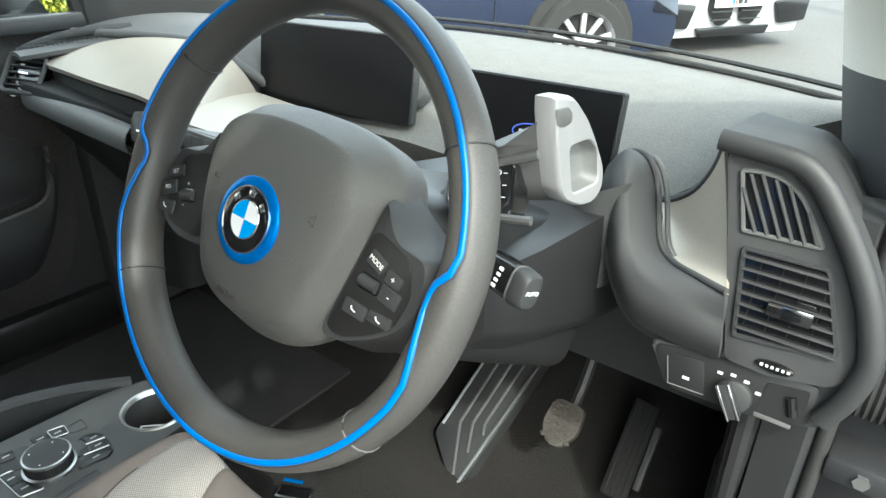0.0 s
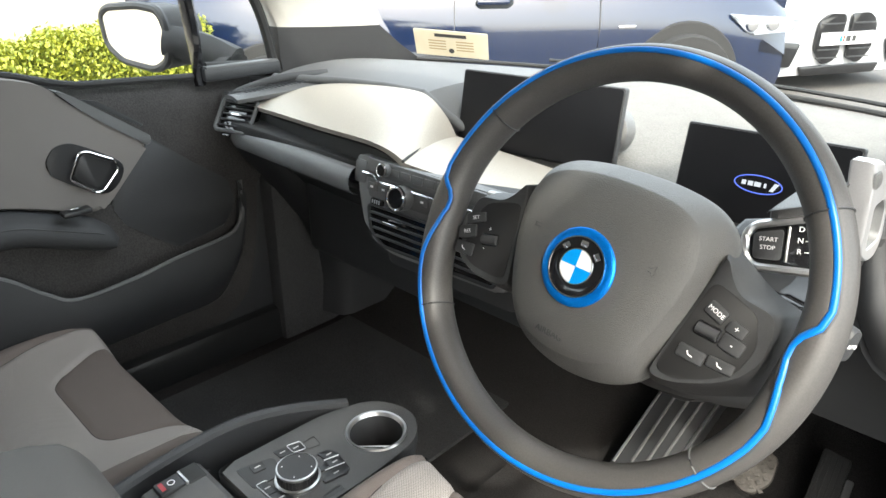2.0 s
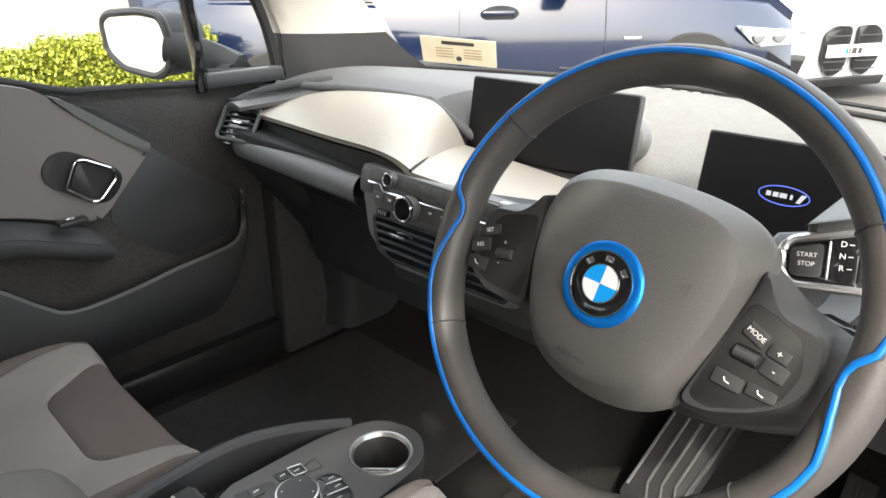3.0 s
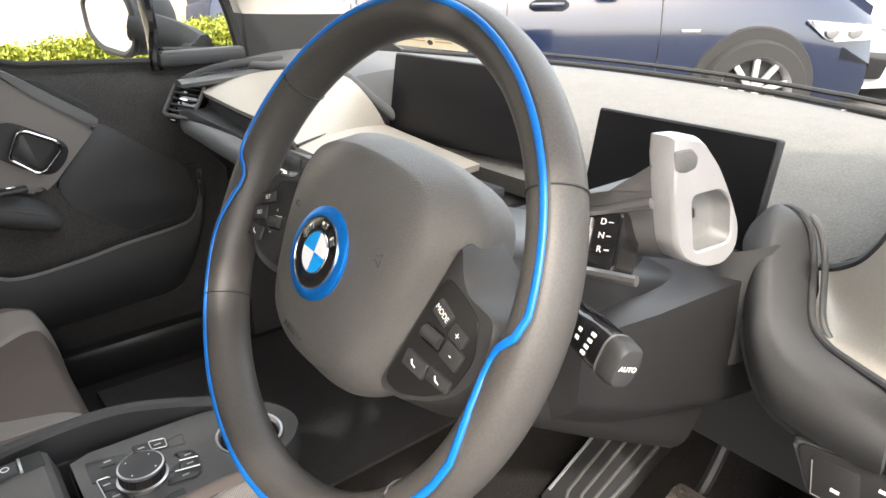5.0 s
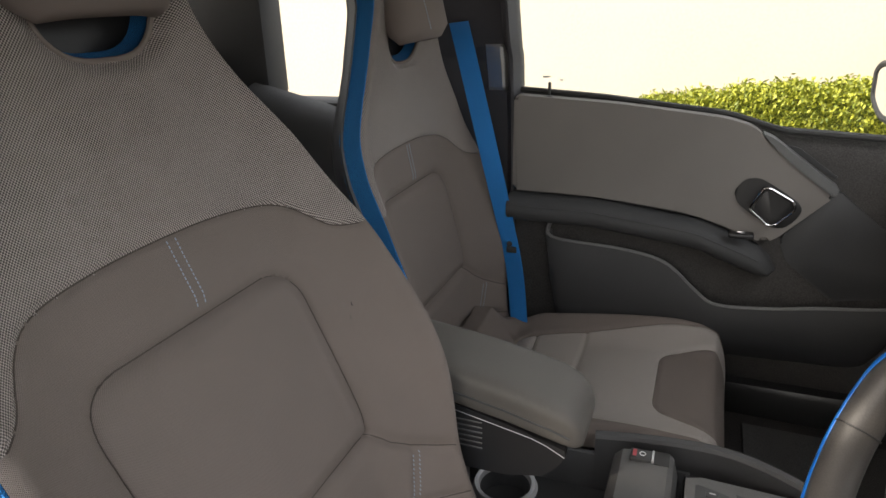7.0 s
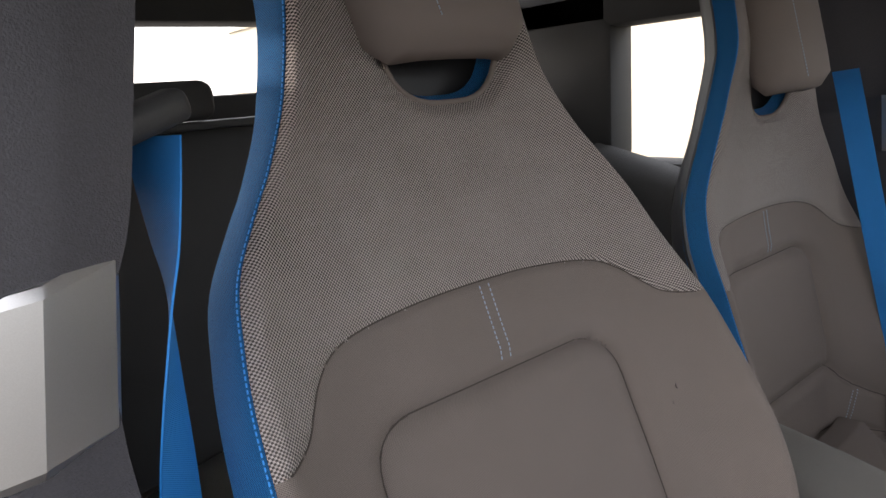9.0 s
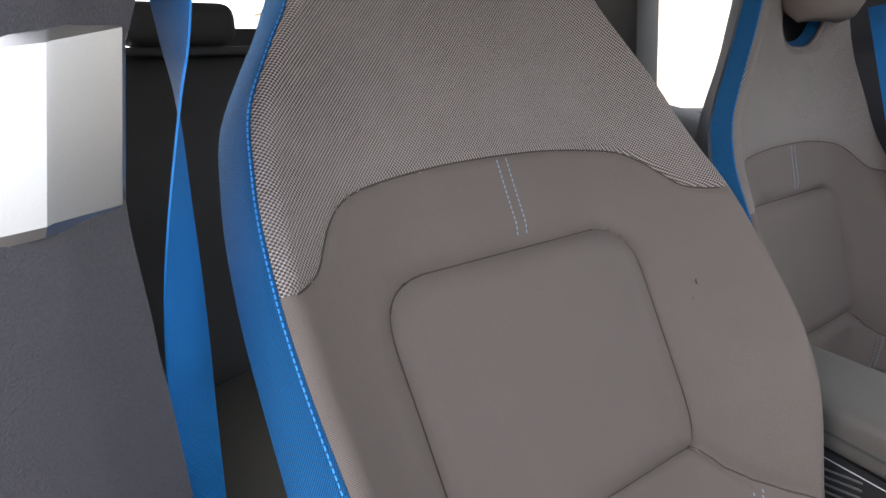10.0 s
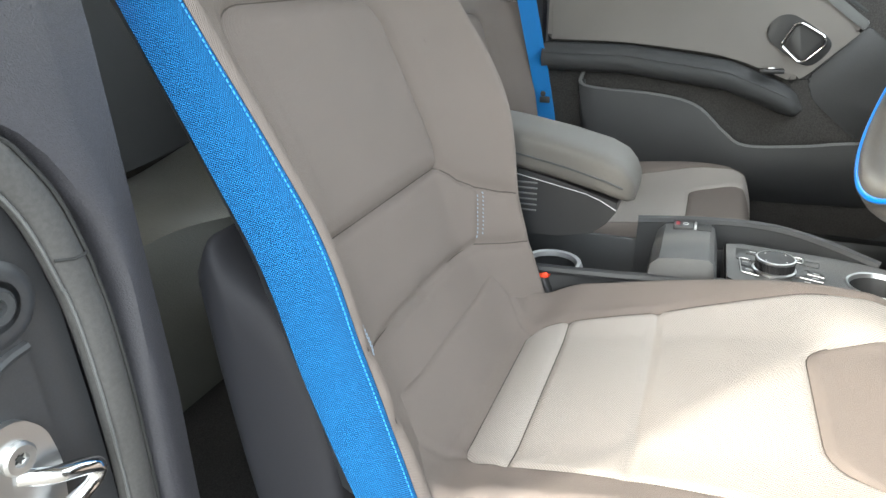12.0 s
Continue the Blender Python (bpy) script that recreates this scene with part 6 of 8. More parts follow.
            roller, marks = (-0.1155, -0.019, 14), [(-0.1195, -0.0095, "+"), (-0.1190, -0.0285, "-")]
        else:
            keys = [(0.1076, 0.0036, 0.0172, 0.0112, -20, "MODE"), (0.1260, -0.0030, 0.0152, 0.0100, -12, "+"), (0.1272, -0.0152, 0.0180, 0.0125, -10, "-"), (0.1020, -0.0345, 0.0222, 0.0112, -3, ""), (0.1254, -0.0330, 0.0210, 0.0090, 0, "")]
            roller, marks = (0.1065, -0.0130, -3), []
        for x, y, kw, kh, turn, text in keys:
            k = part("key", prism(rounded(kw, kh, 0.0018, 3), 0.0030, WM @ pose(x, y, -0.0196, 0, 0, turn), 0.0009), M_PLASTIC, sw)
            if text:
                letters(text, 0.0052 if len(text) > 1 else 0.0075, M_WHITE, WM @ pose(x, y, -0.0165, 0, 0, turn), k, "key_lettering", 0.0001)
            else:
                part("key_symbol", tube([WM @ pose(x, y, -0.0164) @ Vector(p) for p in ((-0.003, 0.0016, 0), (-0.0015, -0.0008, 0), (0.0022, -0.0016, 0))], 0.0005, 5), M_WHITE, k)
        rm = WM @ pose(roller[0], roller[1], -0.0195, 0, 0, roller[2])
        part("roller_bay", prism(rounded(0.0205, 0.0125, 0.003, 3), 0.0012, rm, 0.0004), M_GLOSS, sw)
        part("roller", tube([rm @ Vector((0.0085 * t, 0, 0.001)) for t in (-1, -0.8, 0.8, 1)], 0.0052, 14, flat=(0.0046, 0.0046)), M_PLASTIC, sw, "ribbed roller")
        for x, y, text in marks:
            letters(text, 0.0065, M_WHITE, WM @ pose(x, y, -0.0183), sw, "key_lettering", 0.0001)
    # hub and column behind the pad
    part("hub", lathe([(0.075, -0.06), (0.07, -0.09), (0.055, -0.12), (0.0, -0.12)], 32, WM), M_PLASTIC, w)
    return w


M_WHITE_ENAMEL = material("white_enamel", (0.85, 0.87, 0.9), 0.25)
M_BLUE_ENAMEL = material("blue_enamel", (0.0, 0.32, 0.82), 0.25)
steering_wheel()


def column():
    c = thing("steering_column", "dark steering column shroud with stalks", "steering column", (0.36, 0.2, 0.9))
    secs = []
    for t, wd, h in ((-0.085, 0.070, 0.062), (-0.11, 0.080, 0.072), (-0.18, 0.088, 0.080), (-0.30, 0.10, 0.09), (-0.45, 0.11, 0.10)):
        row = []
        for x, y in rounded(2 * wd, 2 * h, 0.03, 5):
            row.append(WM @ Vector((x, y - 0.02, t)))
        secs.append(row)
    part("shroud", loft(secs), M_KEY, c, "charcoal column shroud", smooth=40)
    # lower box beside the pedals with a small key mark
    bx = []
    for y, wd, zt, zs, zb in ((0.150, 0.085, 0.930, 0.890, 0.850), (0.165, 0.112, 0.940, 0.868, 0.818), (0.235, 0.130, 0.945, 0.842, 0.782), (0.36, 0.136, 0.94, 0.80, 0.742), (0.48, 0.138, 0.92, 0.77, 0.732)):
        half = [(wd, zt), (wd * 1.0, zs + 0.012), (wd * 0.96, zs), (wd * 0.48, zb + 0.004), (wd * 0.40, zb)]
        bx.append([(0.364 + x, y, z) for x, z in half] + [(0.364 - x, y, z) for x, z in half[::-1]])
    part("lower_box", loft(bx), M_KEY, c, "black lower shroud", smooth=35)
    for x in (0.418, 0.428, 0.437):
        part("key_symbol", boxes((x, 0.1585, 0.868), (x + 0.005, 0.1605, 0.8705), 0.0, None), M_GREYPRINT, c)
    return c


column()


def drive_selector():
    s = thing("drive_selector", "silver and black drive selector stalk with start button", "gear selector", (0.46, 0.17, 1.03))
    m = frame_of((0.476, 0.157, 1.028), (1, 0.15, 0.14), (-0.35, 0.35, 0.85))
    part("switch_face", prism(round_corners([(-0.031, 0.003), (-0.025, 0.012), (0.026, 0.0235), (0.026, -0.024), (-0.023, -0.024), (-0.031, -0.014)], 0.007, 4), 0.03, m @ pose(0, 0, -0.028), 0.003), M_GLOSS, s, "gloss black switch face")
    edge = [m @ Vector((x, y, 0.002)) for x, y in round_corners([(0.044, 0.0282), (-0.026, 0.0130), (-0.0325, 0.004), (-0.0315, -0.014), (-0.024, -0.0245), (0.044, -0.0250)], (0, 0.01, 0.012, 0.012, 0.01, 0), 4)]
    part("bright_edge", tube(edge, 0.0040, 8), M_SATIN, s, "bright metal edge")
    b = part("start_button", prism(round_corners([(-0.0255, 0.006), (-0.0015, 0.011), (-0.0015, -0.017), (-0.0245, -0.017)], 0.004, 4), 0.004, m @ pose(0, 0, 0.001), 0.001), M_PLASTIC, s, "start stop button")
    letters("START", 0.0052, M_WHITE, m @ pose(-0.0130, 0.0008, 0.0052), b, "button_lettering", 0.0002)
    letters("STOP", 0.0052, M_WHITE, m @ pose(-0.0130, -0.0066, 0.0052), b, "button_lettering", 0.0002)
    part("divider", boxes((0.0012, -0.018, 0.0), (0.0036, 0.014, 0.005), 0.001, m), M_SATIN, s)
    for i, ch in enumerate("DNR"):
        letters(ch, 0.0064, M_WHITE, m @ pose(0.012, 0.012 - 0.0098 * i, 0.0026), s, "gear_lettering", 0.0002)
        part("gear_mark", boxes((0.016, 0.0117 - 0.0098 * i, 0.0022), (0.0195, 0.0123 - 0.0098 * i, 0.0028), 0, m), M_WHITE, s)
    # thick turning head: dark barrel, silver end with a thumb recess, its top bent back to a hook
    c0 = (0.228, 1.040)
    def around(poly, sc=1.0, n=64):
        """The outline as n points by angle about c0."""
        pts = []
        for i in range(n):
            a = 2 * math.pi * i / n
            dx, dz = math.cos(a), math.sin(a)
            far = 0.0
            for (x0, z0), (x1, z1) in zip(poly, poly[1:] + poly[:1]):
                ex, ez = x1 - x0, z1 - z0
                det = dz * ex - dx * ez
                if abs(det) > 1e-12:
                    t = ((z0 - c0[1]) * ex - (x0 - c0[0]) * ez) / det
                    w = ((z0 - c0[1]) * dx - (x0 - c0[0]) * dz) / det
                    if t > far and -1e-6 <= w <= 1 + 1e-6:
                        far = t
            pts.append((c0[0] + sc * far * dx, c0[1] + sc * far * dz))
        return pts
    def level(pts, x, top=2.0, bend=1.0):
        return [Vector((x - bend * 0.10 * max(0.0, z - 1.080), y, min(z, top))) for y, z in pts]
    face = round_corners([(0.175, 1.075), (0.191, 1.027), (0.202, 1.014), (0.235, 0.998), (0.264, 0.994), (0.279, 1.004), (0.275, 1.024), (0.253, 1.054), (0.227, 1.083), (0.203, 1.104), (0.171, 1.107)], (0.006, 0.010, 0.012, 0.016, 0.008, 0.010, 0.014, 0.02, 0.02, 0.008, 0.004), 4)
    dish = round_corners([(0.199, 1.063), (0.236, 1.061), (0.256, 1.047), (0.266, 1.013), (0.214, 1.017)], (0.008, 0.008, 0.008, 0.010, 0.008), 4)
    def fat(sc, lead):
        return [(y - lead * max(0.0, min(1.0, (0.262 - y) / 0.05)), z) for y, z in around(face, sc)]
    o, o2, o3 = around(face), around(face, 0.975), around(face, 0.94)
    part("barrel", loft([level(fat(0.90, 0.022), 0.456, 1.050, 0), level(fat(1.0, 0.024), 0.459, 1.055, 0), level(fat(1.04, 0.024), 0.465, 1.058, 0), level(fat(1.04, 0.014), 0.490, 1.066, 0), level(around(face, 0.985), 0.5100, 1.086, 0)]), M_TRAY, s, "dark grey barrel", smooth=35)
    part("silver_end", loft([level(o2, 0.5080), level(o, 0.5095), level(o, 0.5225), level(o2, 0.5262), level(o3, 0.5275), level(around(dish, 1.05), 0.5275), level(around(dish), 0.5262)], True, False), M_SILVER, s, "silver hooked end", smooth=32)
    # part of the silver end; fascia grey is painted in for its shade
    part("thumb_recess", loft([level(around(dish), 0.5262), level(around(dish, 0.90), 0.5150), level(around(dish, 0.74), 0.5122), level(around(dish, 0.2), 0.5118)], True, False), M_BAND, s, "thumb recess with shade in its grey", smooth=50)
    # raised grey patch painted for the shade in the hollow under the hook
    notch = round_corners([(0.1725, 1.0985), (0.193, 1.0970), (0.201, 1.0900), (0.200, 1.0830), (0.188, 1.0815), (0.1755, 1.0840)], 0.003, 3)
    part("hook_shade", loft([level(notch, 0.5272), level([(0.187 + 0.8 * (y - 0.187), 1.0915 + 0.8 * (z - 1.0915)) for y, z in notch], 0.5285)]), M_GREY, s, "grey patch for the shade under the hook")
    # wiper stalk below it, with a ringed end
    r = frame_of((0.507, 0.123, 0.979), (0.90, -0.26, -0.08), (0, 0.35, 1))
    st = thing("wiper_stalk", "black wiper stalk with white symbols", "stalk", (0.50, 0.13, 1.0))
    def oval(x, a, bb, p=0.62):
        row = []
        for i in range(28):
            t = 2 * math.pi * i / 28
            row.append(r @ Vector((x, a * math.copysign(abs(math.sin(t)) ** p, math.sin(t)), bb * math.copysign(abs(math.cos(t)) ** p, math.cos(t)))))
        return row
    part("arm", loft([oval(-0.045, 0.010, 0.008), oval(-0.020, 0.011, 0.0085), oval(-0.016, 0.0135, 0.0100), oval(0.002, 0.0140, 0.0105), oval(0.004, 0.0150, 0.0112), oval(0.030, 0.0150, 0.0108), oval(0.032, 0.0140, 0.0100)]), M_GLOSS, st, smooth=40)
    part("end_cap", loft([oval(0.0325, 0.0152, 0.0108), oval(0.0340, 0.0158, 0.0114), oval(0.0450, 0.0150, 0.0106), oval(0.0475, 0.0132, 0.0090), oval(0.0480, 0.0100, 0.0066)]), M_PLASTIC, st, "dark end cap", smooth=40)
    part("cap_ring", loft([oval(0.0305, 0.0150, 0.0106), oval(0.0312, 0.0156, 0.0112), oval(0.0324, 0.0156, 0.0112), oval(0.0328, 0.0150, 0.0106)]), M_GREY, st)
    letters("AUTO", 0.0052, M_WHITE, r @ Matrix(((0, 0, 1, 0.0482), (0, 1, 0, 0.0), (-1, 0, 0, 0.0), (0, 0, 0, 1))), st, "stalk_lettering", 0.0002)
    for i in range(4):
        part("stalk_symbol", boxes((0.016 + 0.0008 * i, -0.0092 + 0.0050 * i, 0.0095), (0.0200 + 0.0008 * i, -0.0066 + 0.0050 * i, 0.0117), 0.0003, r), M_WHITE, st)
    for i in range(2):
        part("stalk_symbol", boxes((0.006, -0.004 + 0.0060 * i, 0.0090), (0.0095, -0.001 + 0.0060 * i, 0.0115), 0.0003, r), M_WHITE, st)
    # slim mount behind the selector
    part("mount", tube([WM @ Vector((0.05, 0.02, -0.16)), (0.44, 0.20, 1.005), (0.48, 0.205, 1.015)], 0.024, 12), M_PLASTIC, s)


drive_selector()


# ---- displays ----
def screens():
    d = thing("instrument_display", "dark instrument display with a glowing emblem", "display", (0.355, 0.46, 0.92))
    m = frame_of((0.353, 0.450, 0.981), (1, 0.045, 0.0), (0, 0.19, 1))
    part("body", prism(rounded(0.218, 0.136, 0.004, 3), 0.012, m @ pose(0, 0, -0.014), 0.002), M_PLASTIC, d)
    part("screen", prism(rounded(0.212, 0.130, 0.003, 3), 0.002, m @ pose(0, 0, -0.002)), M_SCREEN, d, "black glass screen")
    em = part("emblem_oval", tube([m @ Vector((x, y + 0.001, 0.0008)) for x, y in ellipse(0.030, 0.0115, 40)], 0.0008, 5, closed=True, up=tuple(m.to_3x3() @ Vector((0, 0, 1)))), M_GLOW_BLUE, d, "blue glowing oval")
    for i, (x, w) in enumerate(((0.002, 0.0055), (0.0105, 0.0065), (0.0195, 0.0085), (0.029, 0.003))):
        part("emblem_bar", boxes((x - w / 2 - 0.020, -0.0020, 0.0006), (x + w / 2 - 0.020, 0.0040, 0.001), 0, m), M_GLOW_WHITE, em)
    part("emblem_slash", prism([(0.015, -0.005), (0.020, -0.005), (0.026, 0.006), (0.020, 0.006)], 0.0004, m @ pose(0, 0, 0.0006)), M_GLOW_WHITE, em)
    part("foot", boxes((-0.05, -0.11, -0.05), (0.05, -0.055, -0.02), 0.01, m), M_PLASTIC, d)
    c = thing("central_display", "wide dark central display on a stalk", "display", (-0.02, 0.47, 0.95))
    m = frame_of((-0.021, 0.462, 1.007), (1, 0.20, -0.015), (0, 0.16, 1))
    part("body", prism(rounded(0.290, 0.132, 0.005, 3), 0.016, m @ pose(0, 0, -0.018), 0.003), M_PLASTIC, c)
    part("screen", prism(rounded(0.284, 0.126, 0.004, 3), 0.002, m @ pose(0, 0, -0.0025)), M_SCREEN, c, "black glass screen")
    part("rear_pod", prism(ellipse(0.05, 0.045, 28), 0.04, m @ pose(0.105, -0.005, -0.058), 0.012), M_GREY, c)
    part("foot", boxes((-0.05, -0.11, -0.06), (0.07, -0.05, -0.018), 0.01, m), M_PLASTIC, c)


screens()


# ---- centre stack ----
def centre_stack():
    c = thing("centre_stack", "centre stack with radio keys, climate knobs and vents", "control panel", (0, 0.22, 0.85))
    m = frame_of((-0.067, 0.2015, 0.9125), (1, 0.03, 0.0), (0.02, 0.18, 1))
    out = round_corners([(-0.115, 0.055), (0.21, 0.052), (0.21, -0.080), (-0.02, -0.085), (-0.075, -0.065), (-0.100, 0.0)], (0.01, 0.01, 0.02, 0.03, 0.03, 0.03), 5)
    part("fascia", prism(out, 0.03, m @ pose(0, 0, -0.032), 0.006), M_BAND, c, "grey fascia", smooth=35)
    part("side_lid", prism(rounded(0.026, 0.036, 0.005), 0.0015, m @ pose(-0.098, 0.030, -0.0015), 0.0006), M_GREY, c)
    upper = part("radio_strip", prism(round_corners([(-0.082, 0.034), (-0.078, 0.056), (0.20, 0.050), (0.20, 0.030), (-0.04, 0.030), (-0.05, 0.036)], 0.004, 3), 0.006, m @ pose(0, 0, -0.001), 0.0015), M_GREY, c, "radio strip")
    for i in range(7):
        part("radio_key", prism(rounded(0.022, 0.012, 0.001, 2), 0.002, m @ pose(-0.02 + 0.0245 * i, 0.042, 0.004), 0.0006), M_GREY, upper)
    part("chrome_strip", tube([m @ Vector(p) for p in ((-0.088, 0.031, 0.004), (-0.062, 0.031, 0.004), (-0.054, 0.022, 0.004), (-0.03, 0.0225, 0.004), (0.20, 0.022, 0.004))], 0.0022, 6), M_CHROME, c)
    def knob(x, y, r, h, name):
        k = part(name, lathe([(r, 0.0), (r * 0.97, h * 0.8), (r * 0.93, h), (r * 0.80, h), (r * 0.76, h * 0.9)], 40, m @ pose(x, y, 0.0)), M_GREY, c, "grey rotary knob")
        part("knob_ring", lathe([(r * 0.97, h * 0.8), (r * 0.98, h * 1.0), (r * 0.86, h * 1.05), (r * 0.80, h * 1.0)], 40, m @ pose(x, y, 0.0)), M_CHROME, k)
        part("knob_face", lathe([(r * 0.82, h * 0.95), (0.0, h * 0.95)], 32, m @ pose(x, y, 0.0)), M_GLOSS, k)
    knob(-0.036, 0.044, 0.0105, 0.018, "volume_knob")
    knob(0.004, 0.010, 0.0195, 0.022, "climate_knob")
    lower = part("climate_panel", prism(round_corners([(-0.08, 0.024), (0.19, 0.018), (0.19, -0.005), (-0.072, -0.005)], 0.004, 3), 0.003, m @ pose(0, 0, -0.001), 0.001), M_GREY, c)
    for x in (-0.066, -0.040, 0.042, 0.066):
        k = part("climate_key", prism(rounded(0.020, 0.013, 0.0015, 2), 0.002, m @ pose(x, 0.012, 0.002), 0.0006), M_GREY, lower)
        part("key_symbol", boxes((x - 0.003, 0.0105, 0.004), (x + 0.003, 0.0135, 0.0044), 0, m), M_WHITE, k)
    tw = part("fan_wheel", prism(rounded(0.026, 0.011, 0.003), 0.004, m @ pose(-0.052, -0.010, 0.0), 0.001), M_GLOSS, lower)
    for i in range(4):
        part("fan_notch", boxes((-0.062 + 0.005 * i, -0.013, 0.004), (-0.060 + 0.005 * i, -0.007, 0.0052), 0.0003, m), M_SATIN, tw)
    part("vent_box", prism(round_corners([(-0.070, -0.018), (0.19, -0.018), (0.19, -0.072), (-0.03, -0.074), (-0.058, -0.056)], 0.008, 4), 0.002, m @ pose(0, 0, -0.001)), M_GLOSS, c)
    v = part("vent_frame", tube([m @ Vector((x, y, 0.002)) for x, y in round_corners([(-0.072, -0.016), (0.19, -0.016), (0.19, -0.074), (-0.03, -0.076), (-0.060, -0.058)], 0.010, 4)], 0.0028, 6, closed=True, up=tuple(m.to_3x3() @ Vector((0, 0, 1)))), M_PLASTIC, c, "centre air vent")
    for i in range(4):
        part("vent_slat", boxes((-0.064 + 0.008 * max(0, i - 1), -0.029 - 0.0115 * i, 0.0), (0.188, -0.026 - 0.0115 * i, 0.006), 0.0008, m), M_PLASTIC, v)
    part("vent_tab", boxes((-0.030, -0.038, 0.005), (0.004, -0.034, 0.011), 0.001, m), M_CHROME, v)
    # metal strip that runs on behind the wheel
    part("trim_strip", boxes((0.16, 0.048, -0.002), (0.30, 0.058, 0.010), 0.003, m), M_SATIN, c)
    # column of the stack down to the knee panel
    part("stack_body", boxes((-0.09, 0.03, -0.20), (0.21, 0.05, -0.02), 0.006, m @ pose(0, 0, 0)), M_PLASTIC, c)
    part("stack_body", boxes((-0.06, -0.12, -0.20), (0.21, 0.04, -0.03), 0.02, m), M_PLASTIC, c)


centre_stack()


# ---- driver's end of the dash ----
def driver_end():
    d = thing("driver_dash_end", "driver's dash end with side vent and light switch", "dashboard", (0.66, 0.36, 0.8))
    # cowl beside the instruments that sweeps down and runs out to the vent tower
    inner = smooth_path([(0.455, 0.458, 0.962), (0.488, 0.442, 0.988), (0.514, 0.430, 0.986), (0.530, 0.425, 0.956), (0.552, 0.392, 0.913), (0.574, 0.374, 0.902), (0.607, 0.346, 0.908), (0.644, 0.322, 0.913)], 6)
    crest = smooth_path([(0.464, 0.432, 0.966), (0.490, 0.402, 0.992), (0.510, 0.378, 0.985), (0.524, 0.358, 0.955), (0.540, 0.340, 0.922), (0.562, 0.325, 0.905), (0.600, 0.318, 0.896), (0.650, 0.315, 0.886)], 6)
    under = smooth_path([(0.474, 0.405, 0.950), (0.487, 0.385, 0.942), (0.502, 0.365, 0.926), (0.510, 0.356, 0.905), (0.521, 0.345, 0.885), (0.551, 0.335, 0.846), (0.598, 0.330, 0.836), (0.652, 0.325, 0.838)], 6)
    def along(path, u):
        i = u * (len(path) - 1)
        k = min(int(i), len(path) - 2)
        return path[k].lerp(path[k + 1], i - k)
    def cowl(u, v):
        a, c, e = along(inner, u), along(crest, u), along(under, u)
        if v < 0.45:
            t = v / 0.45
            return a.lerp(c, t) + Vector((0, -0.004, 0.010)) * math.sin(math.pi * t) * (1 - 0.4 * u) * min(1.0, u * 6)
        t = (v - 0.45) / 0.55
        return c.lerp(e, t) + Vector((0.002, -0.010, 0.002)) * math.sin(math.pi * t)
    part("cowl", sheet(cowl, 46, 22, thick=-0.006), M_SOFT, d, "charcoal cowl", smooth=60)
    part("cowl_seam", tube([p + Vector((0.010, 0.004, 0.000)) for p in inner[10:29]], 0.0032, 8), M_GREY, d)
    part("cowl_seam", tube([p + Vector((0.002, -0.002, 0.003)) for p in inner[4:]], 0.0035, 8), M_SOFT, d)
    # pale side panel in the bay under the felt, with a dark lip over it
    bay = smooth_path([(0.521, 0.482, 0.922), (0.534, 0.478, 0.926), (0.553, 0.460, 0.941), (0.572, 0.440, 0.962), (0.590, 0.418, 0.995), (0.602, 0.395, 1.030)], 6)
    foot = smooth_path([(0.545, 0.398, 0.915), (0.556, 0.388, 0.908), (0.574, 0.373, 0.900), (0.600, 0.352, 0.904), (0.624, 0.335, 0.908), (0.648, 0.322, 0.912)], 6)
    def pale(u, v):
        p = along(bay, u).lerp(along(foot, u), v)
        return p + Vector((0.0, 0.014, -0.010)) * math.sin(math.pi * v)
    part("pale_panel", sheet(pale, 22, 14, thick=0.004), M_LIGHT, d, "pale satin panel")
    part("panel_lip", tube([p + Vector((0.0, 0.001, 0.004)) for p in bay], 0.0062, 8), M_SOFT, d)
    # vent tower: body, plate, thick rim
    m = frame_of((0.690, 0.335, 0.935), (1, 0.05, -0.03), (-0.16, 0.10, 1))
    outer = [(-0.0876, 0.1225), (-0.048, 0.1165), (-0.012, 0.1140), (0.0095, 0.099), (0.0315, 0.0735), (0.0555, 0.042), (0.0735, 0.012), (0.0875, -0.0275), (0.0930, -0.0525), (0.0853, -0.0965), (0.0680, -0.1340), (0.052, -0.1400)]
    body = round_corners(outer + [(0.0061, -0.1505), (-0.0784, -0.1540), (-0.1053, -0.1081), (-0.0345, -0.0970), (-0.0475, -0.0238), (-0.0615, 0.0355), (-0.0800, 0.1034)], (0.004,) + (0.012,) * 9 + (0.006,) * 9, 4)
    part("tower", prism(body, 0.17, m @ pose(0, 0, -0.182), 0.004), M_SOFT, d, "charcoal dash end", smooth=35)
    plate = round_corners([(-0.0776, 0.1034), (-0.0492, 0.1082), (-0.0228, 0.104), (-0.0043, 0.093), (0.0092, 0.0775), (0.0298, 0.0481), (0.0478, 0.0177), (0.0633, -0.0141), (0.0735, -0.0522), (0.0670, -0.0853), (0.0095, -0.0961), (-0.0304, -0.0942), (-0.0466, -0.0238), (-0.0601, 0.0355)], (0.006,) * 9 + (0.010, 0.004, 0.004, 0.01, 0.01), 4)
    part("vent_plate", prism(plate, 0.012, m @ pose(0, 0, -0.013), 0.0025), M_SOFT, d, "charcoal vent surround", smooth=35)
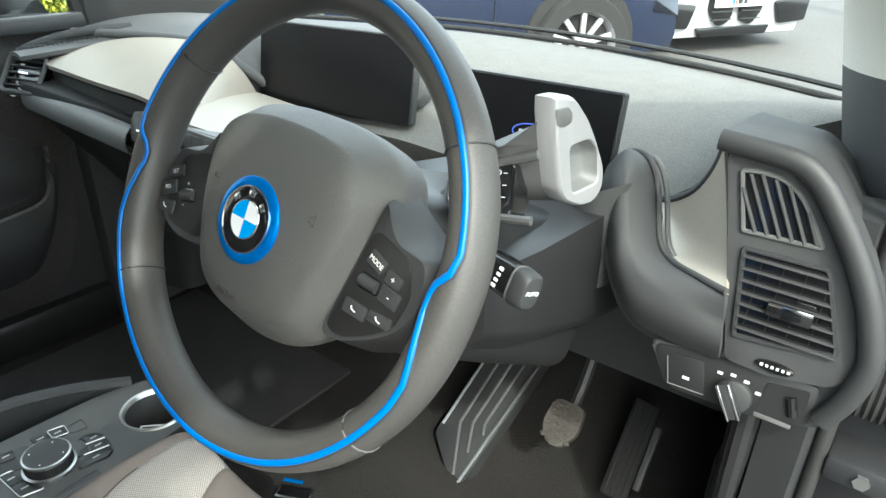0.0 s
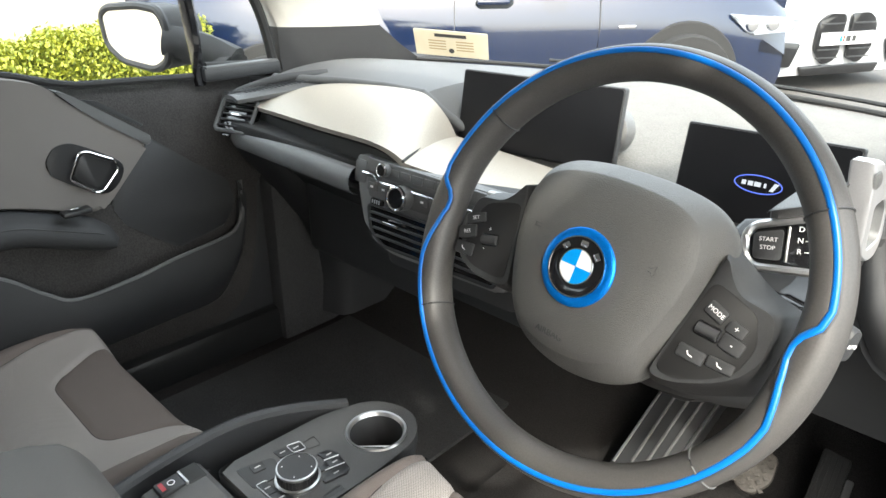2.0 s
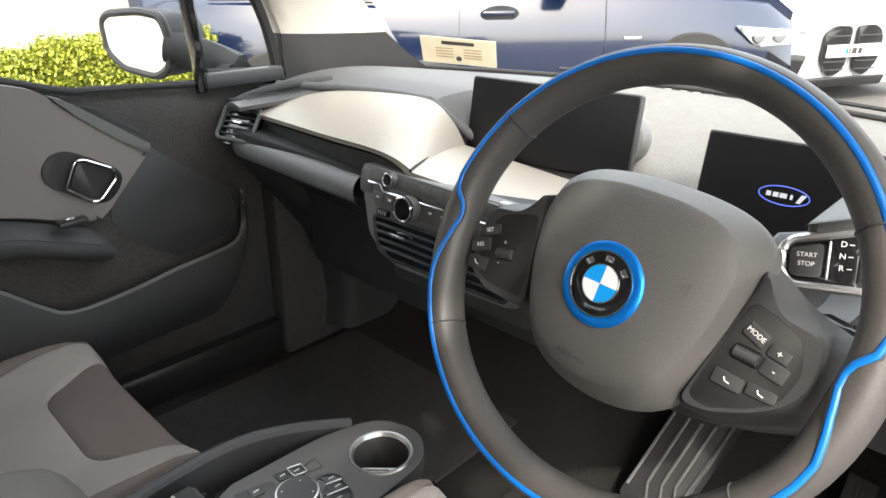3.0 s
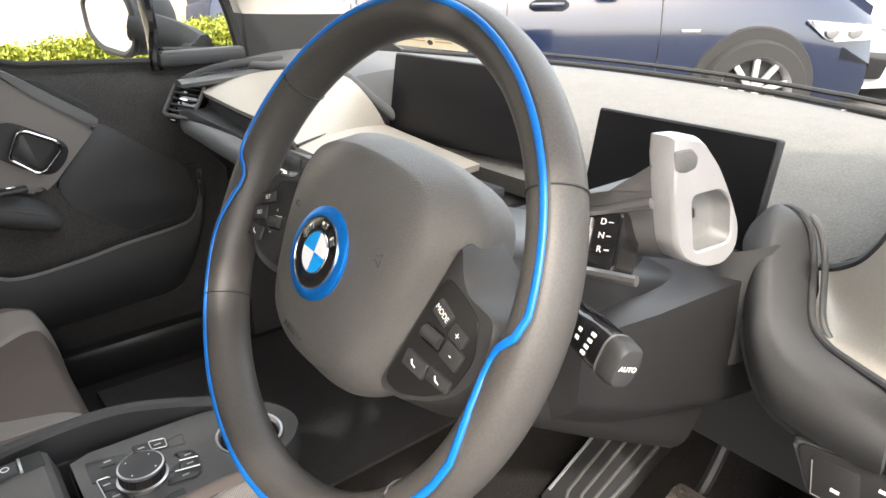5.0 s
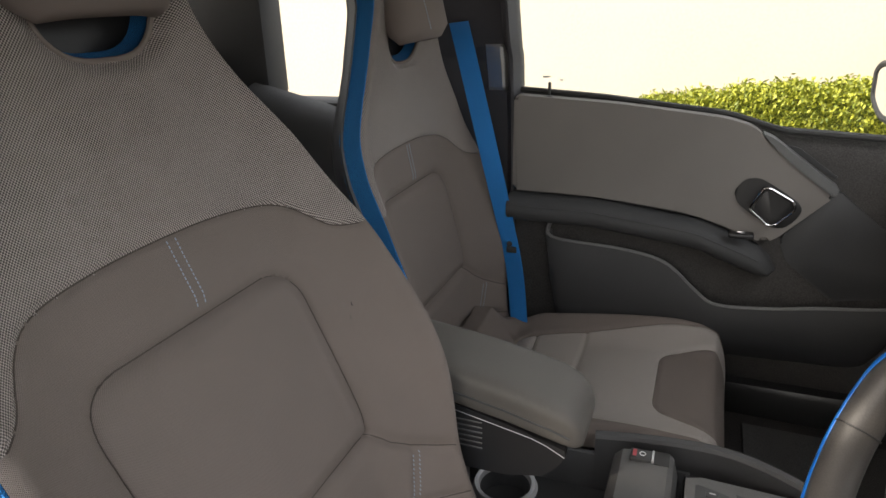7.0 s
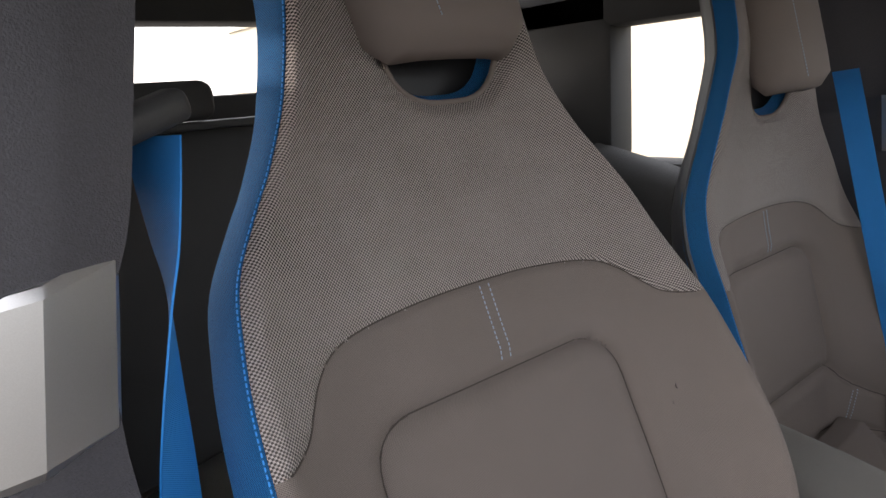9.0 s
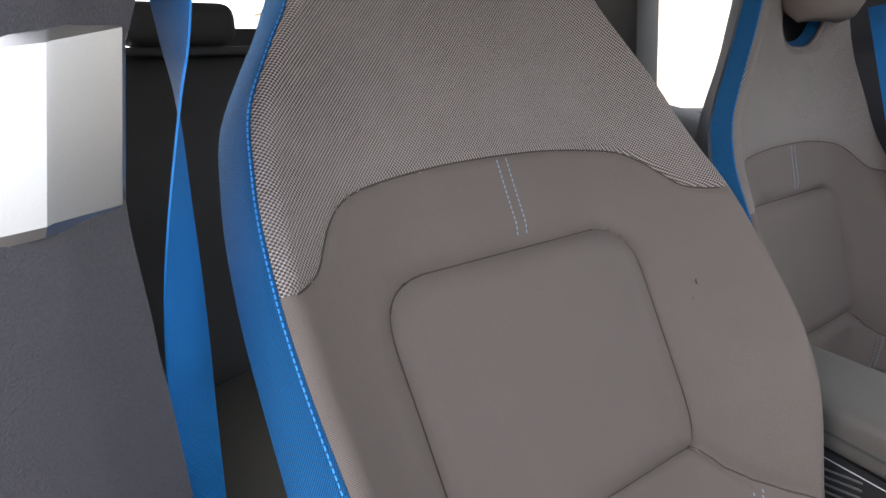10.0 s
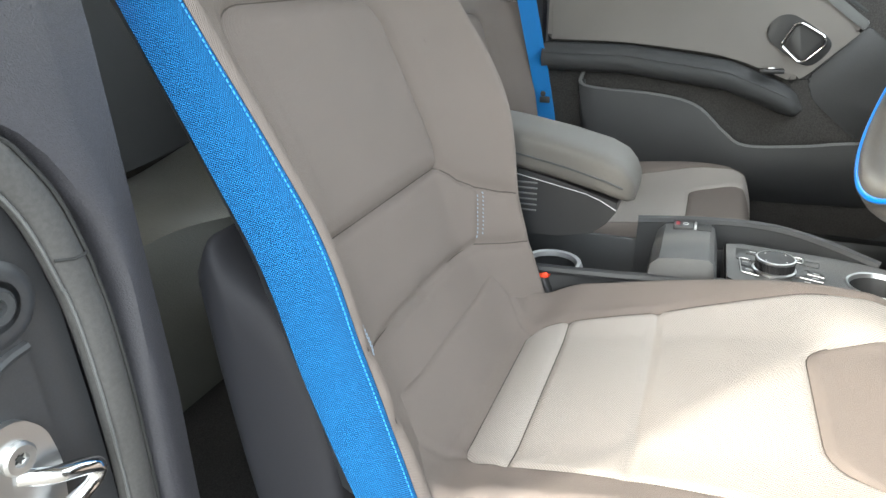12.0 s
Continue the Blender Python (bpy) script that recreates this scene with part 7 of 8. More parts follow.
    mids = [(-0.086, 0.115, 0.0), (-0.048, 0.1130, 0.004), (-0.018, 0.1095, 0.006), (0.003, 0.0965, 0.007), (0.0205, 0.0765, 0.008), (0.0430, 0.0455, 0.008), (0.0610, 0.0150, 0.008), (0.0755, -0.0200, 0.007), (0.0830, -0.0525, 0.005), (0.0770, -0.0910, 0.0), (0.0640, -0.1240, -0.006)]
    part("tower_rim", tube([m @ p for p in smooth_path(mids, 5)], 0.011, 12, flat=(0.0105, 0.0085), up=tuple(m.to_3x3() @ Vector((0, 0, 1)))), M_PLASTIC, d, "thick charcoal rim", smooth=60)
    up = round_corners([(-0.0616, 0.0915), (-0.0451, 0.0938), (-0.0254, 0.0914), (-0.0082, 0.0800), (0.0069, 0.0595), (0.0196, 0.0398), (-0.0469, 0.0375)], (0.003, 0.01, 0.02, 0.02, 0.02, 0.003, 0.003), 4)
    part("upper_recess", prism(up, 0.0016, m @ pose(0, 0, -0.0012)), M_GLOSS, d)
    part("recess_frame", tube([m @ Vector((x, y, 0.0006)) for x, y in up], 0.0022, 6, closed=True, up=tuple(m.to_3x3() @ Vector((0, 0, 1)))), M_GREY, d)
    for i in range(12):
        # slats lie aslant and are clipped by the opening
        pts = [Vector((-0.100 + 0.0105 * i + 0.0345 * t, 0.098 - 0.064 * t, 0.0)) for t in [k / 24 for k in range(25)]]
        pts = [p for p in pts if inside((p.x, p.y), up)]
        if len(pts) > 2:
            part("upper_slat", tube([m @ (p + Vector((0, 0, 0.0016))) for p in (pts[0], pts[len(pts) // 2], pts[-1])], 0.0019, 6), M_SOFT, d)
    lo = round_corners([(-0.0420, 0.0217), (0.0298, 0.0226), (0.0575, -0.0534), (0.0164, -0.0610), (-0.0290, -0.0655)], (0.003, 0.004, 0.006, 0.01, 0.004), 3)
    part("lower_recess", prism(lo, 0.0016, m @ pose(0, 0, -0.0012)), M_GLOSS, d)
    vf = part("vent_frame", tube([m @ Vector((x, y, 0.0006)) for x, y in lo], 0.0026, 6, closed=True, up=tuple(m.to_3x3() @ Vector((0, 0, 1)))), M_PLASTIC, d, "driver's air vent")
    for i in range(7):
        y = 0.0150 - 0.0117 * i
        part("vent_slat", boxes((-0.0405 + 0.0019 * i, y - 0.0009, 0.0), (0.0318 + 0.0043 * i, y + 0.0009, 0.0060), 0.0004, m), M_SOFT, vf)
    # vanes take the gap shade too, so they hardly show
    for i in range(4):
        part("vent_vane", boxes((-0.0235 + 0.0190 * i, -0.052, 0.0004), (-0.0230 + 0.0190 * i, 0.018, 0.0012), 0.0, m), M_GAP_SHADE, vf)
    part("vent_tab", boxes((-0.0085, -0.0330, 0.004), (0.0310, -0.0190, 0.0105), 0.002, m), M_GLOSS, vf)
    part("tab_edge", boxes((-0.0075, -0.0215, 0.0095), (0.0300, -0.0180, 0.0118), 0.001, m), M_CHROME, vf)
    th = part("thumb_wheel", prism(ellipse(0.0175, 0.0055, 24), 0.003, m @ pose(0.0138, -0.0845, -0.001), 0.001), M_GLOSS, vf)
    for i in range(6):
        part("wheel_notch", boxes((0.0010 + 0.0048 * i, -0.0858, 0.0016), (0.0036 + 0.0048 * i, -0.0832, 0.0030), 0.0003, m), M_WHITE, th)
    # switch panel under the tower, in blacker plastic for the shadow low down
    part("switch_panel", prism(round_corners([(-0.0990, -0.1085), (-0.0337, -0.0992), (0.0560, -0.0925), (0.0560, -0.1370), (0.0061, -0.1480), (-0.0760, -0.1515)], 0.008, 4), 0.004, m @ pose(0, 0, -0.0125), 0.001), M_KEY, d, "switch panel", smooth=35)
    pull = part("pull_switch", prism(round_corners([(-0.0850, -0.1111), (-0.0485, -0.1085), (-0.0385, -0.1458), (-0.0755, -0.1480)], 0.003, 3), 0.002, m @ pose(0, 0, -0.0088), 0.0008), M_KEY, d)
    part("switch_edge", tube([m @ Vector((x, y, -0.0066)) for x, y in ((-0.0835, -0.116), (-0.0765, -0.1465), (-0.0400, -0.1448))], 0.0008, 5), M_GREY, pull)
    part("switch_symbol", boxes((-0.0640, -0.1352, -0.0070), (-0.0570, -0.1322, -0.0064), 0, m), M_WHITE, pull)
    lk = part("light_switch", lathe([(0.0185, 0.0), (0.0175, 0.005), (0.0135, 0.007), (0.0, 0.007)], 32, m @ pose(-0.0135, -0.1335, -0.009)), M_PLASTIC, d, "rotary light switch")
    part("switch_grip", boxes((-0.0062, -0.0195, 0.004), (0.0062, 0.0195, 0.017), 0.003, m @ pose(-0.0150, -0.1350, -0.009, 0, 0, 30)), M_PLASTIC, lk)
    for sd in (-1, 1):
        part("grip_edge", boxes((sd * 0.0052 - 0.0016, -0.0195, 0.013), (sd * 0.0052 + 0.0016, 0.0195, 0.0182), 0.001, m @ pose(-0.0150, -0.1350, -0.009, 0, 0, 30)), M_CHROME, lk)
    for x, y in ((-0.0306, -0.1145), (-0.0184, -0.1120), (-0.0052, -0.1140), (0.0075, -0.1217)):
        part("light_symbol", boxes((x - 0.0026, y - 0.0015, -0.0086), (x + 0.0026, y + 0.0015, -0.0080), 0, m), M_WHITE, lk)
    part("dimmer_bay", prism(round_corners([(0.0120, -0.1060), (0.0490, -0.1000), (0.0510, -0.1350), (0.0100, -0.1440)], 0.003, 3), 0.001, m @ pose(0, 0, -0.0088)), M_KEY, d)
    part("dimmer", tube([m @ Vector((0.0350, -0.1120, -0.0085)), m @ Vector((0.0410, -0.1310, -0.0085))], 0.0055, 12), M_GLOSS, d, "dimmer wheel")
    part("bay_edge", boxes((0.0090, -0.1460, -0.0090), (0.0430, -0.1415, -0.0065), 0.0008, m @ pose(0, 0, 0, 0, 0, 0)), M_GREY, d)
    # wing between the column and the cowl
    def wing(u, v):
        a = Vector((0.452, 0.372, 0.950)).lerp(Vector((0.519, 0.366, 0.980)), u)
        e = Vector((0.440, 0.372, 0.836)).lerp(Vector((0.503, 0.372, 0.848)), u)
        p = a.lerp(e, v)
        return p + Vector((0, -0.016 * math.sin(math.pi * u) - 0.02 * max(0.0, v - 0.7), 0))
    part("column_wing", sheet(wing, 12, 14, back=(0, 0.04, -0.01)), M_SOFT, d, "charcoal column wing", smooth=60)
    # lower dash to the knee, its plastic picked darker for footwell shade
    def knee(u, v):
        p = along(under, u) if u > 0 else under[0]
        x = p.x if u > 0 else 0.44
        return (x, p.y + 0.01 + 0.30 * v ** 0.8, p.z - 0.004 - (p.z - 0.64) * v)
    part("knee_panel", sheet(knee, 24, 10, thick=0.008), M_KEY, d)
    part("side_kick", boxes((0.668, 0.36, 0.34), (0.70, 0.84, 0.79), 0.02), M_KEY, d)
    part("fuse_cover", boxes((0.657, 0.42, 0.50), (0.671, 0.53, 0.64), 0.006), M_PLASTIC, d)


driver_end()


# ---- pedals and footrest ----
def pedals():
    b = thing("brake_pedal", "worn rubber brake pedal with diamond tread", "pedal", (0.42, 0.50, 0.38))
    m = frame_of((0.420, 0.500, 0.508), (1, 0, 0.0), (0, 0.75, 0.66))
    part("pad", prism(round_corners([(-0.026, 0.035), (0.026, 0.035), (0.030, -0.008), (0.012, -0.038), (-0.014, -0.038), (-0.030, -0.008)], 0.01, 4), 0.012, m @ pose(0, 0, -0.006), 0.003), M_PEDAL, b)
    for i in range(6):
        for j in range(4):
            x, y = -0.021 + 0.014 * j + (0.007 if i % 2 else 0), -0.027 + 0.0105 * i
            if abs(x) < 0.025:
                part("tread", prism([(0.0055, 0), (0, 0.0045), (-0.0055, 0), (0, -0.0045)], 0.003, m @ pose(x, y, 0.005), 0.001), M_PEDAL, b)
    part("arm", tube(smooth_path([m @ Vector((0, 0, -0.006)), (0.42, 0.56, 0.54), (0.42, 0.62, 0.66), (0.42, 0.62, 0.80)], 4), 0.009, 8), M_PLASTIC, b)
    a = thing("accelerator_pedal", "ribbed black accelerator pedal", "pedal", (0.51, 0.6, 0.36))
    m = frame_of((0.508, 0.590, 0.440), (1, 0.05, 0), (0.02, 0.75, 0.66))
    part("pad", prism(round_corners([(-0.022, 0.085), (0.022, 0.080), (0.020, -0.085), (-0.024, -0.085)], 0.006, 3), 0.014, m @ pose(0, 0, -0.01), 0.003), M_RUBBER, a)
    for i in range(5):
        part("rib", boxes((-0.018 + 0.009 * i, -0.08, 0.003), (-0.0145 + 0.009 * i, 0.075, 0.006), 0.001, m), M_RUBBER, a)
    part("side_arm", boxes((0.022, -0.06, -0.012), (0.034, 0.05, 0.0), 0.003, m), M_GREY, a)
    f = thing("footrest", "black plastic footrest with raised metal-edged ribs", "footrest", (0.26, 0.55, 0.35))
    m = frame_of((0.246, 0.555, 0.43), (1, -0.12, 0.02), (0.18, 0.75, 0.62))
    part("base", prism(round_corners([(-0.055, 0.16), (0.058, 0.15), (0.040, -0.15), (0.030, -0.17), (-0.062, -0.10)], 0.006, 3), 0.03, m @ pose(0, 0, -0.03), 0.003), M_PLASTIC, f)
    for pts in (((-0.050, 0.155), (-0.056, -0.08)), ((-0.022, 0.15), (-0.026, -0.06), (0.018, -0.145)), ((0.004, 0.15), (-0.002, -0.05), (0.020, -0.10)), ((0.028, 0.15), (0.020, -0.04), (0.028, -0.06)), ((0.054, 0.148), (0.034, -0.16))):
        part("rib", tube([m @ Vector((x, y, 0.002)) for x, y in pts], 0.003, 6), M_SATIN if pts[0][0] in (-0.050, 0.054) else M_GREY, f)
    # loose badge on the mat edge, plain coloured bars
    t = thing("floor_mat", "dark grey velour floor mat with a small badge", "floor mat", (0.3, 0.3, 0.34))
    def mat_at(u, v):
        x, y = 0.02 + 0.62 * u, -0.05 + 0.50 * v
        return (x, y, curve_at(((-1.5, 0.42), (-0.62, 0.42), (-0.52, 0.36), (0.45, 0.33), (0.62, 0.36), (0.95, 0.62)), y) + 0.012 + 0.003 * math.sin(9 * x + 5 * y))
    part("mat", sheet(mat_at, 30, 30, back=(0, 0, -0.008)), M_CARPET, t)
    bm_ = pose(0.075, 0.235, 0.358, 0, 0, 25)
    part("badge_bar", boxes((-0.03, 0.012, 0.0), (0.005, 0.019, 0.002), 0.0005, bm_), M_BLUE_METAL, t)
    part("badge_bar", boxes((-0.03, -0.022, 0.0), (0.03, 0.006, 0.002), 0.0005, bm_), M_SATIN, t)
    part("badge_bar", boxes((-0.027, -0.019, 0.002), (0.027, 0.003, 0.003), 0.0005, bm_), M_GLOSS, t)
    p = thing("passenger_mat", "dark carpet floor mat", "floor mat", (-0.35, 0.3, 0.34))
    def mat2(u, v):
        x, y = -0.66 + 0.56 * u, -0.02 + 0.56 * v
        return (x, y, curve_at(((-1.5, 0.42), (-0.62, 0.42), (-0.52, 0.36), (0.45, 0.33), (0.62, 0.36), (0.95, 0.62)), y) + 0.011)
    part("mat", sheet(mat2, 20, 20, back=(0, 0, -0.008)), M_DARK_CARPET, p)


pedals()


# card standing behind the windscreen
def card():
    c = thing("dashboard_card", "cream printed card lying against the windscreen", "card", (-0.52, 0.80, 1.0))
    a, b2, h = Vector((-0.595, 0.775, 1.030)), Vector((-0.43, 0.86, 1.022)), Vector((-0.02, -0.045, 0.055))
    m = frame_of((a + b2) / 2 + h / 2, b2 - a, h)
    w, hh = (b2 - a).length, h.length
    part("sheet", prism(rounded(w, hh, 0.002, 2), 0.0015, m), M_PAPER, c)
    part("title_bar", boxes((-0.04, hh / 2 - 0.018, 0.0015), (0.04, hh / 2 - 0.009, 0.002), 0, m), M_INK, c)
    for i in range(4):
        for sg in (-1, 1):
            part("text_bar", boxes((sg * 0.035 - 0.022, 0.006 - 0.008 * i, 0.0015), (sg * 0.035 + 0.022, 0.009 - 0.008 * i, 0.002), 0, m), M_PAPER_LINE, c)
    part("round_mark", prism(ellipse(0.007, 0.007, 20), 0.0006, m @ pose(0.0, -0.02, 0.0015)), M_INK, c)


M_PAPER_LINE = material("tan_print", (0.32, 0.25, 0.14), 0.8)
card()


# ---- outside ----
M_ASPHALT = material("asphalt", (0.095, 0.092, 0.087), 0.9, grain=(60, 0.5), stains=(0.8, 0.5), bump=(90, 0.004))
M_NAVY = material("navy_paint", (0.006, 0.012, 0.034), 0.14, coat=0.8, spec=0.6)
M_CARWHITE = material("white_car_paint", (0.36, 0.365, 0.375), 0.25, coat=0.6)
M_CARGLASS = material("dark_car_glass", (0.02, 0.025, 0.03), 0.06, spec=0.8)
M_TYRE = material("tyre", (0.02, 0.02, 0.02), 0.8, bump=(200, 0.002))
M_LAMP = material("lamp_glass", (0.5, 0.53, 0.56), 0.12, metal=0.4)
M_REDPAINT = material("red_lamp", (0.55, 0.03, 0.02), 0.3)
M_WALL = material("rendered_wall", (0.46, 0.42, 0.345), 0.9, stains=(0.6, 0.3), grain=(40, 0.1))
M_ORANGE = material("orange_panel", (0.62, 0.16, 0.05), 0.6, stains=(2, 0.3))

g = bmesh.new()
bmesh.ops.create_grid(g, x_segments=40, y_segments=40, size=400, matrix=Matrix.Translation((0, 0, GROUND)))
tagged(part("ground", g, M_ASPHALT), "pale grey asphalt forecourt", "ground", kind="structure")


def wheel(parent, m, r):
    w = part("wheel", lathe([(r * 0.70, -0.11), (r * 0.96, -0.11), (r, -0.08), (r, 0.08), (r * 0.96, 0.11), (r * 0.70, 0.11)], 40, m), M_TYRE, parent, "black tyre")
    part("rim", lathe([(r * 0.70, 0.11), (r * 0.68, 0.09), (r * 0.62, 0.05), (r * 0.62, -0.08)], 40, m), M_SILVER, w)
    for i in range(10):
        part("spoke", boxes((-0.02, 0.04, 0.05), (0.02, r * 0.66, 0.085), 0.008, m @ pose(0, 0, 0, 0, 0, 36 * i)), M_SILVER, w)
    part("hub", lathe([(0.0, 0.09), (0.05, 0.09), (0.07, 0.06)], 20, m), M_SILVER, w)
    part("brake_disc", lathe([(0.0, 0.0), (r * 0.55, 0.0), (r * 0.6, -0.02)], 32, m), M_PLASTIC, w)


def suv():
    """A navy estate; its own x runs to its nose, y to its far side, built about the near front wheel."""
    nose, ax = Vector((-0.922, 4.94, 0)), Vector((math.cos(0.855), math.sin(0.855), 0))
    side = Vector((-ax.y, ax.x, 0))
    m = Matrix((ax, side, Vector((0, 0, 1)))).transposed().to_4x4()
    m.translation = Vector((nose.x, nose.y, GROUND))
    s = thing("parked_car", "dark navy estate car parked across the front", "car", m)
    W = 1.85
    # sections along the length: (x, sill, shoulder, roof, inset of the near side, greenhouse half inset)
    st = [(-0.02, 0.35, 0.62, 0.62, 0.35), (-0.10, 0.26, 0.80, 0.82, 0.16), (-0.35, 0.24, 0.93, 0.96, 0.06), (-0.80, 0.24, 0.99, 1.04, 0.02), (-1.25, 0.26, 1.02, 1.08, 0.0), (-1.45, 0.26, 1.03, 1.14, 0.0), (-2.05, 0.26, 1.04, 1.56, 0.0), (-2.8, 0.26, 1.05, 1.66, 0.0), (-3.8, 0.26, 1.07, 1.62, 0.02), (-4.45, 0.30, 1.08, 1.50, 0.06), (-4.75, 0.4, 1.0, 1.05, 0.2)]
    secs = []
    for x, sill, sh, roof, ins in st:
        g = 0.22 if roof > 1.3 else 0.10
        row = [(x, ins + 0.05, sill), (x, ins + 0.01, sill + 0.10), (x, ins + 0.02, sill + 0.3), (x, ins, sh - 0.30), (x, ins + 0.045, sh - 0.12), (x, ins + 0.08, sh - 0.02), (x, ins + 0.11, sh), (x, ins + g, (sh + roof) / 2 + 0.05), (x, ins + g + 0.12, roof - 0.02), (x, ins + g + 0.25, roof)]
        row += [(x, W - y, z) for _, y, z in row[::-1]]
        secs.append([m @ Vector(p) for p in row])
    part("body", loft(secs), M_NAVY, s, "glossy navy body", smooth=35)
    def quad(pts, name, mat, off=-0.008, label=""):
        bm = bmesh.new()
        f = [bm.verts.new(m @ Vector(p)) for p in pts]
        b_ = [bm.verts.new(m @ (Vector(p) + Vector((0, 0.02, 0)))) for p in pts]
        bm.faces.new(f)
        bm.faces.new(b_[::-1])
        k = len(pts)
        for i in range(k):
            bm.faces.new((f[i], f[(i + 1) % k], b_[(i + 1) % k], b_[i]))
        return part(name, bm, mat, s, label)
    # side windows
    quad([(-1.62, 0.110, 1.06), (-2.50, 0.105, 1.07), (-2.50, 0.205, 1.52), (-2.10, 0.205, 1.50)], "side_window", M_CARGLASS)
    quad([(-2.58, 0.105, 1.07), (-3.55, 0.105, 1.08), (-3.50, 0.205, 1.54), (-2.58, 0.205, 1.53)], "side_window", M_CARGLASS)
    quad([(-3.63, 0.115, 1.09), (-4.2, 0.13, 1.10), (-4.05, 0.215, 1.48), (-3.60, 0.205, 1.53)], "side_window", M_CARGLASS)
    # shut lines, handles, sill strip
    for x in (-1.55, -2.55, -3.55):
        part("shut_line", tube([m @ Vector((x, y, z)) for y, z in ((0.008, 0.36), (0.016, 0.56), (0.002, 0.74), (0.046, 0.92), (0.088, 1.02))], 0.005, 6), M_PLASTIC, s)
    for x in (-2.28, -3.28):
        h = part("door_handle", boxes((x - 0.12, 0.005, 0.905), (x + 0.10, 0.028, 0.935), 0.01, m), M_NAVY, s)
        part("handle_bowl", prism(ellipse(0.13, 0.05, 24), 0.01, m @ Matrix(((1, 0, 0, x), (0, 0, 1, 0.034), (0, 1, 0, 0.915), (0, 0, 0, 1)))), M_CARGLASS, h)
    part("sill_strip", boxes((-3.2, -0.012, 0.26), (-1.3, 0.03, 0.36), 0.01, m), M_PLASTIC, s)
    part("side_badge", boxes((-1.42, -0.006, 0.735), (-1.30, 0.01, 0.755), 0.003, m), M_CHROME, s)
    part("mirror", boxes((-1.95, -0.20, 1.04), (-1.78, 0.0, 1.17), 0.04, m, 3), M_NAVY, s)
    # lamps and nose
    hl = part("headlight", prism(round_corners([(-0.62, 0.80), (-0.15, 0.76), (-0.12, 0.68), (-0.45, 0.66)], 0.03, 4), 0.10, m @ Matrix(((1, 0, 0, 0), (0, 0, -1, 0.14), (0, 1, 0, 0), (0, 0, 0, 1))) , 0.02), M_LAMP, s, "clear headlight")
    for x in (-0.30, -0.45):
        part("lamp_unit", lathe([(0.0, 0.03), (0.04, 0.02), (0.05, 0.0)], 20, m @ Matrix(((1, 0, 0, x), (0, 0, -1, 0.04), (0, 1, 0, 0.73), (0, 0, 0, 1)))), M_CHROME, hl)
    part("grille", boxes((-0.14, 0.50, 0.50), (0.0, W - 0.50, 0.80), 0.03, m), M_GLOSS, s)
    # arches and wheels
    for x in (-0.92, -3.75):
        part("wheel_arch", lathe([(0.0, 0.0), (0.40, 0.0), (0.41, -0.02), (0.0, -0.02)], 40, m @ Matrix(((1, 0, 0, x), (0, 0, -1, -0.004), (0, 1, 0, 0.36), (0, 0, 0, 1)))), M_TYRE, s)
        wheel(s, m @ Matrix(((1, 0, 0, x), (0, 0, -1, 0.03), (0, 1, 0, 0.345), (0, 0, 0, 1))), 0.345)
    part("bonnet_crease", tube([m @ Vector(p) for p in ((-0.40, 0.22, 0.972), (-0.9, 0.20, 1.045), (-1.35, 0.20, 1.10))], 0.012, 6), M_NAVY, s)


suv()


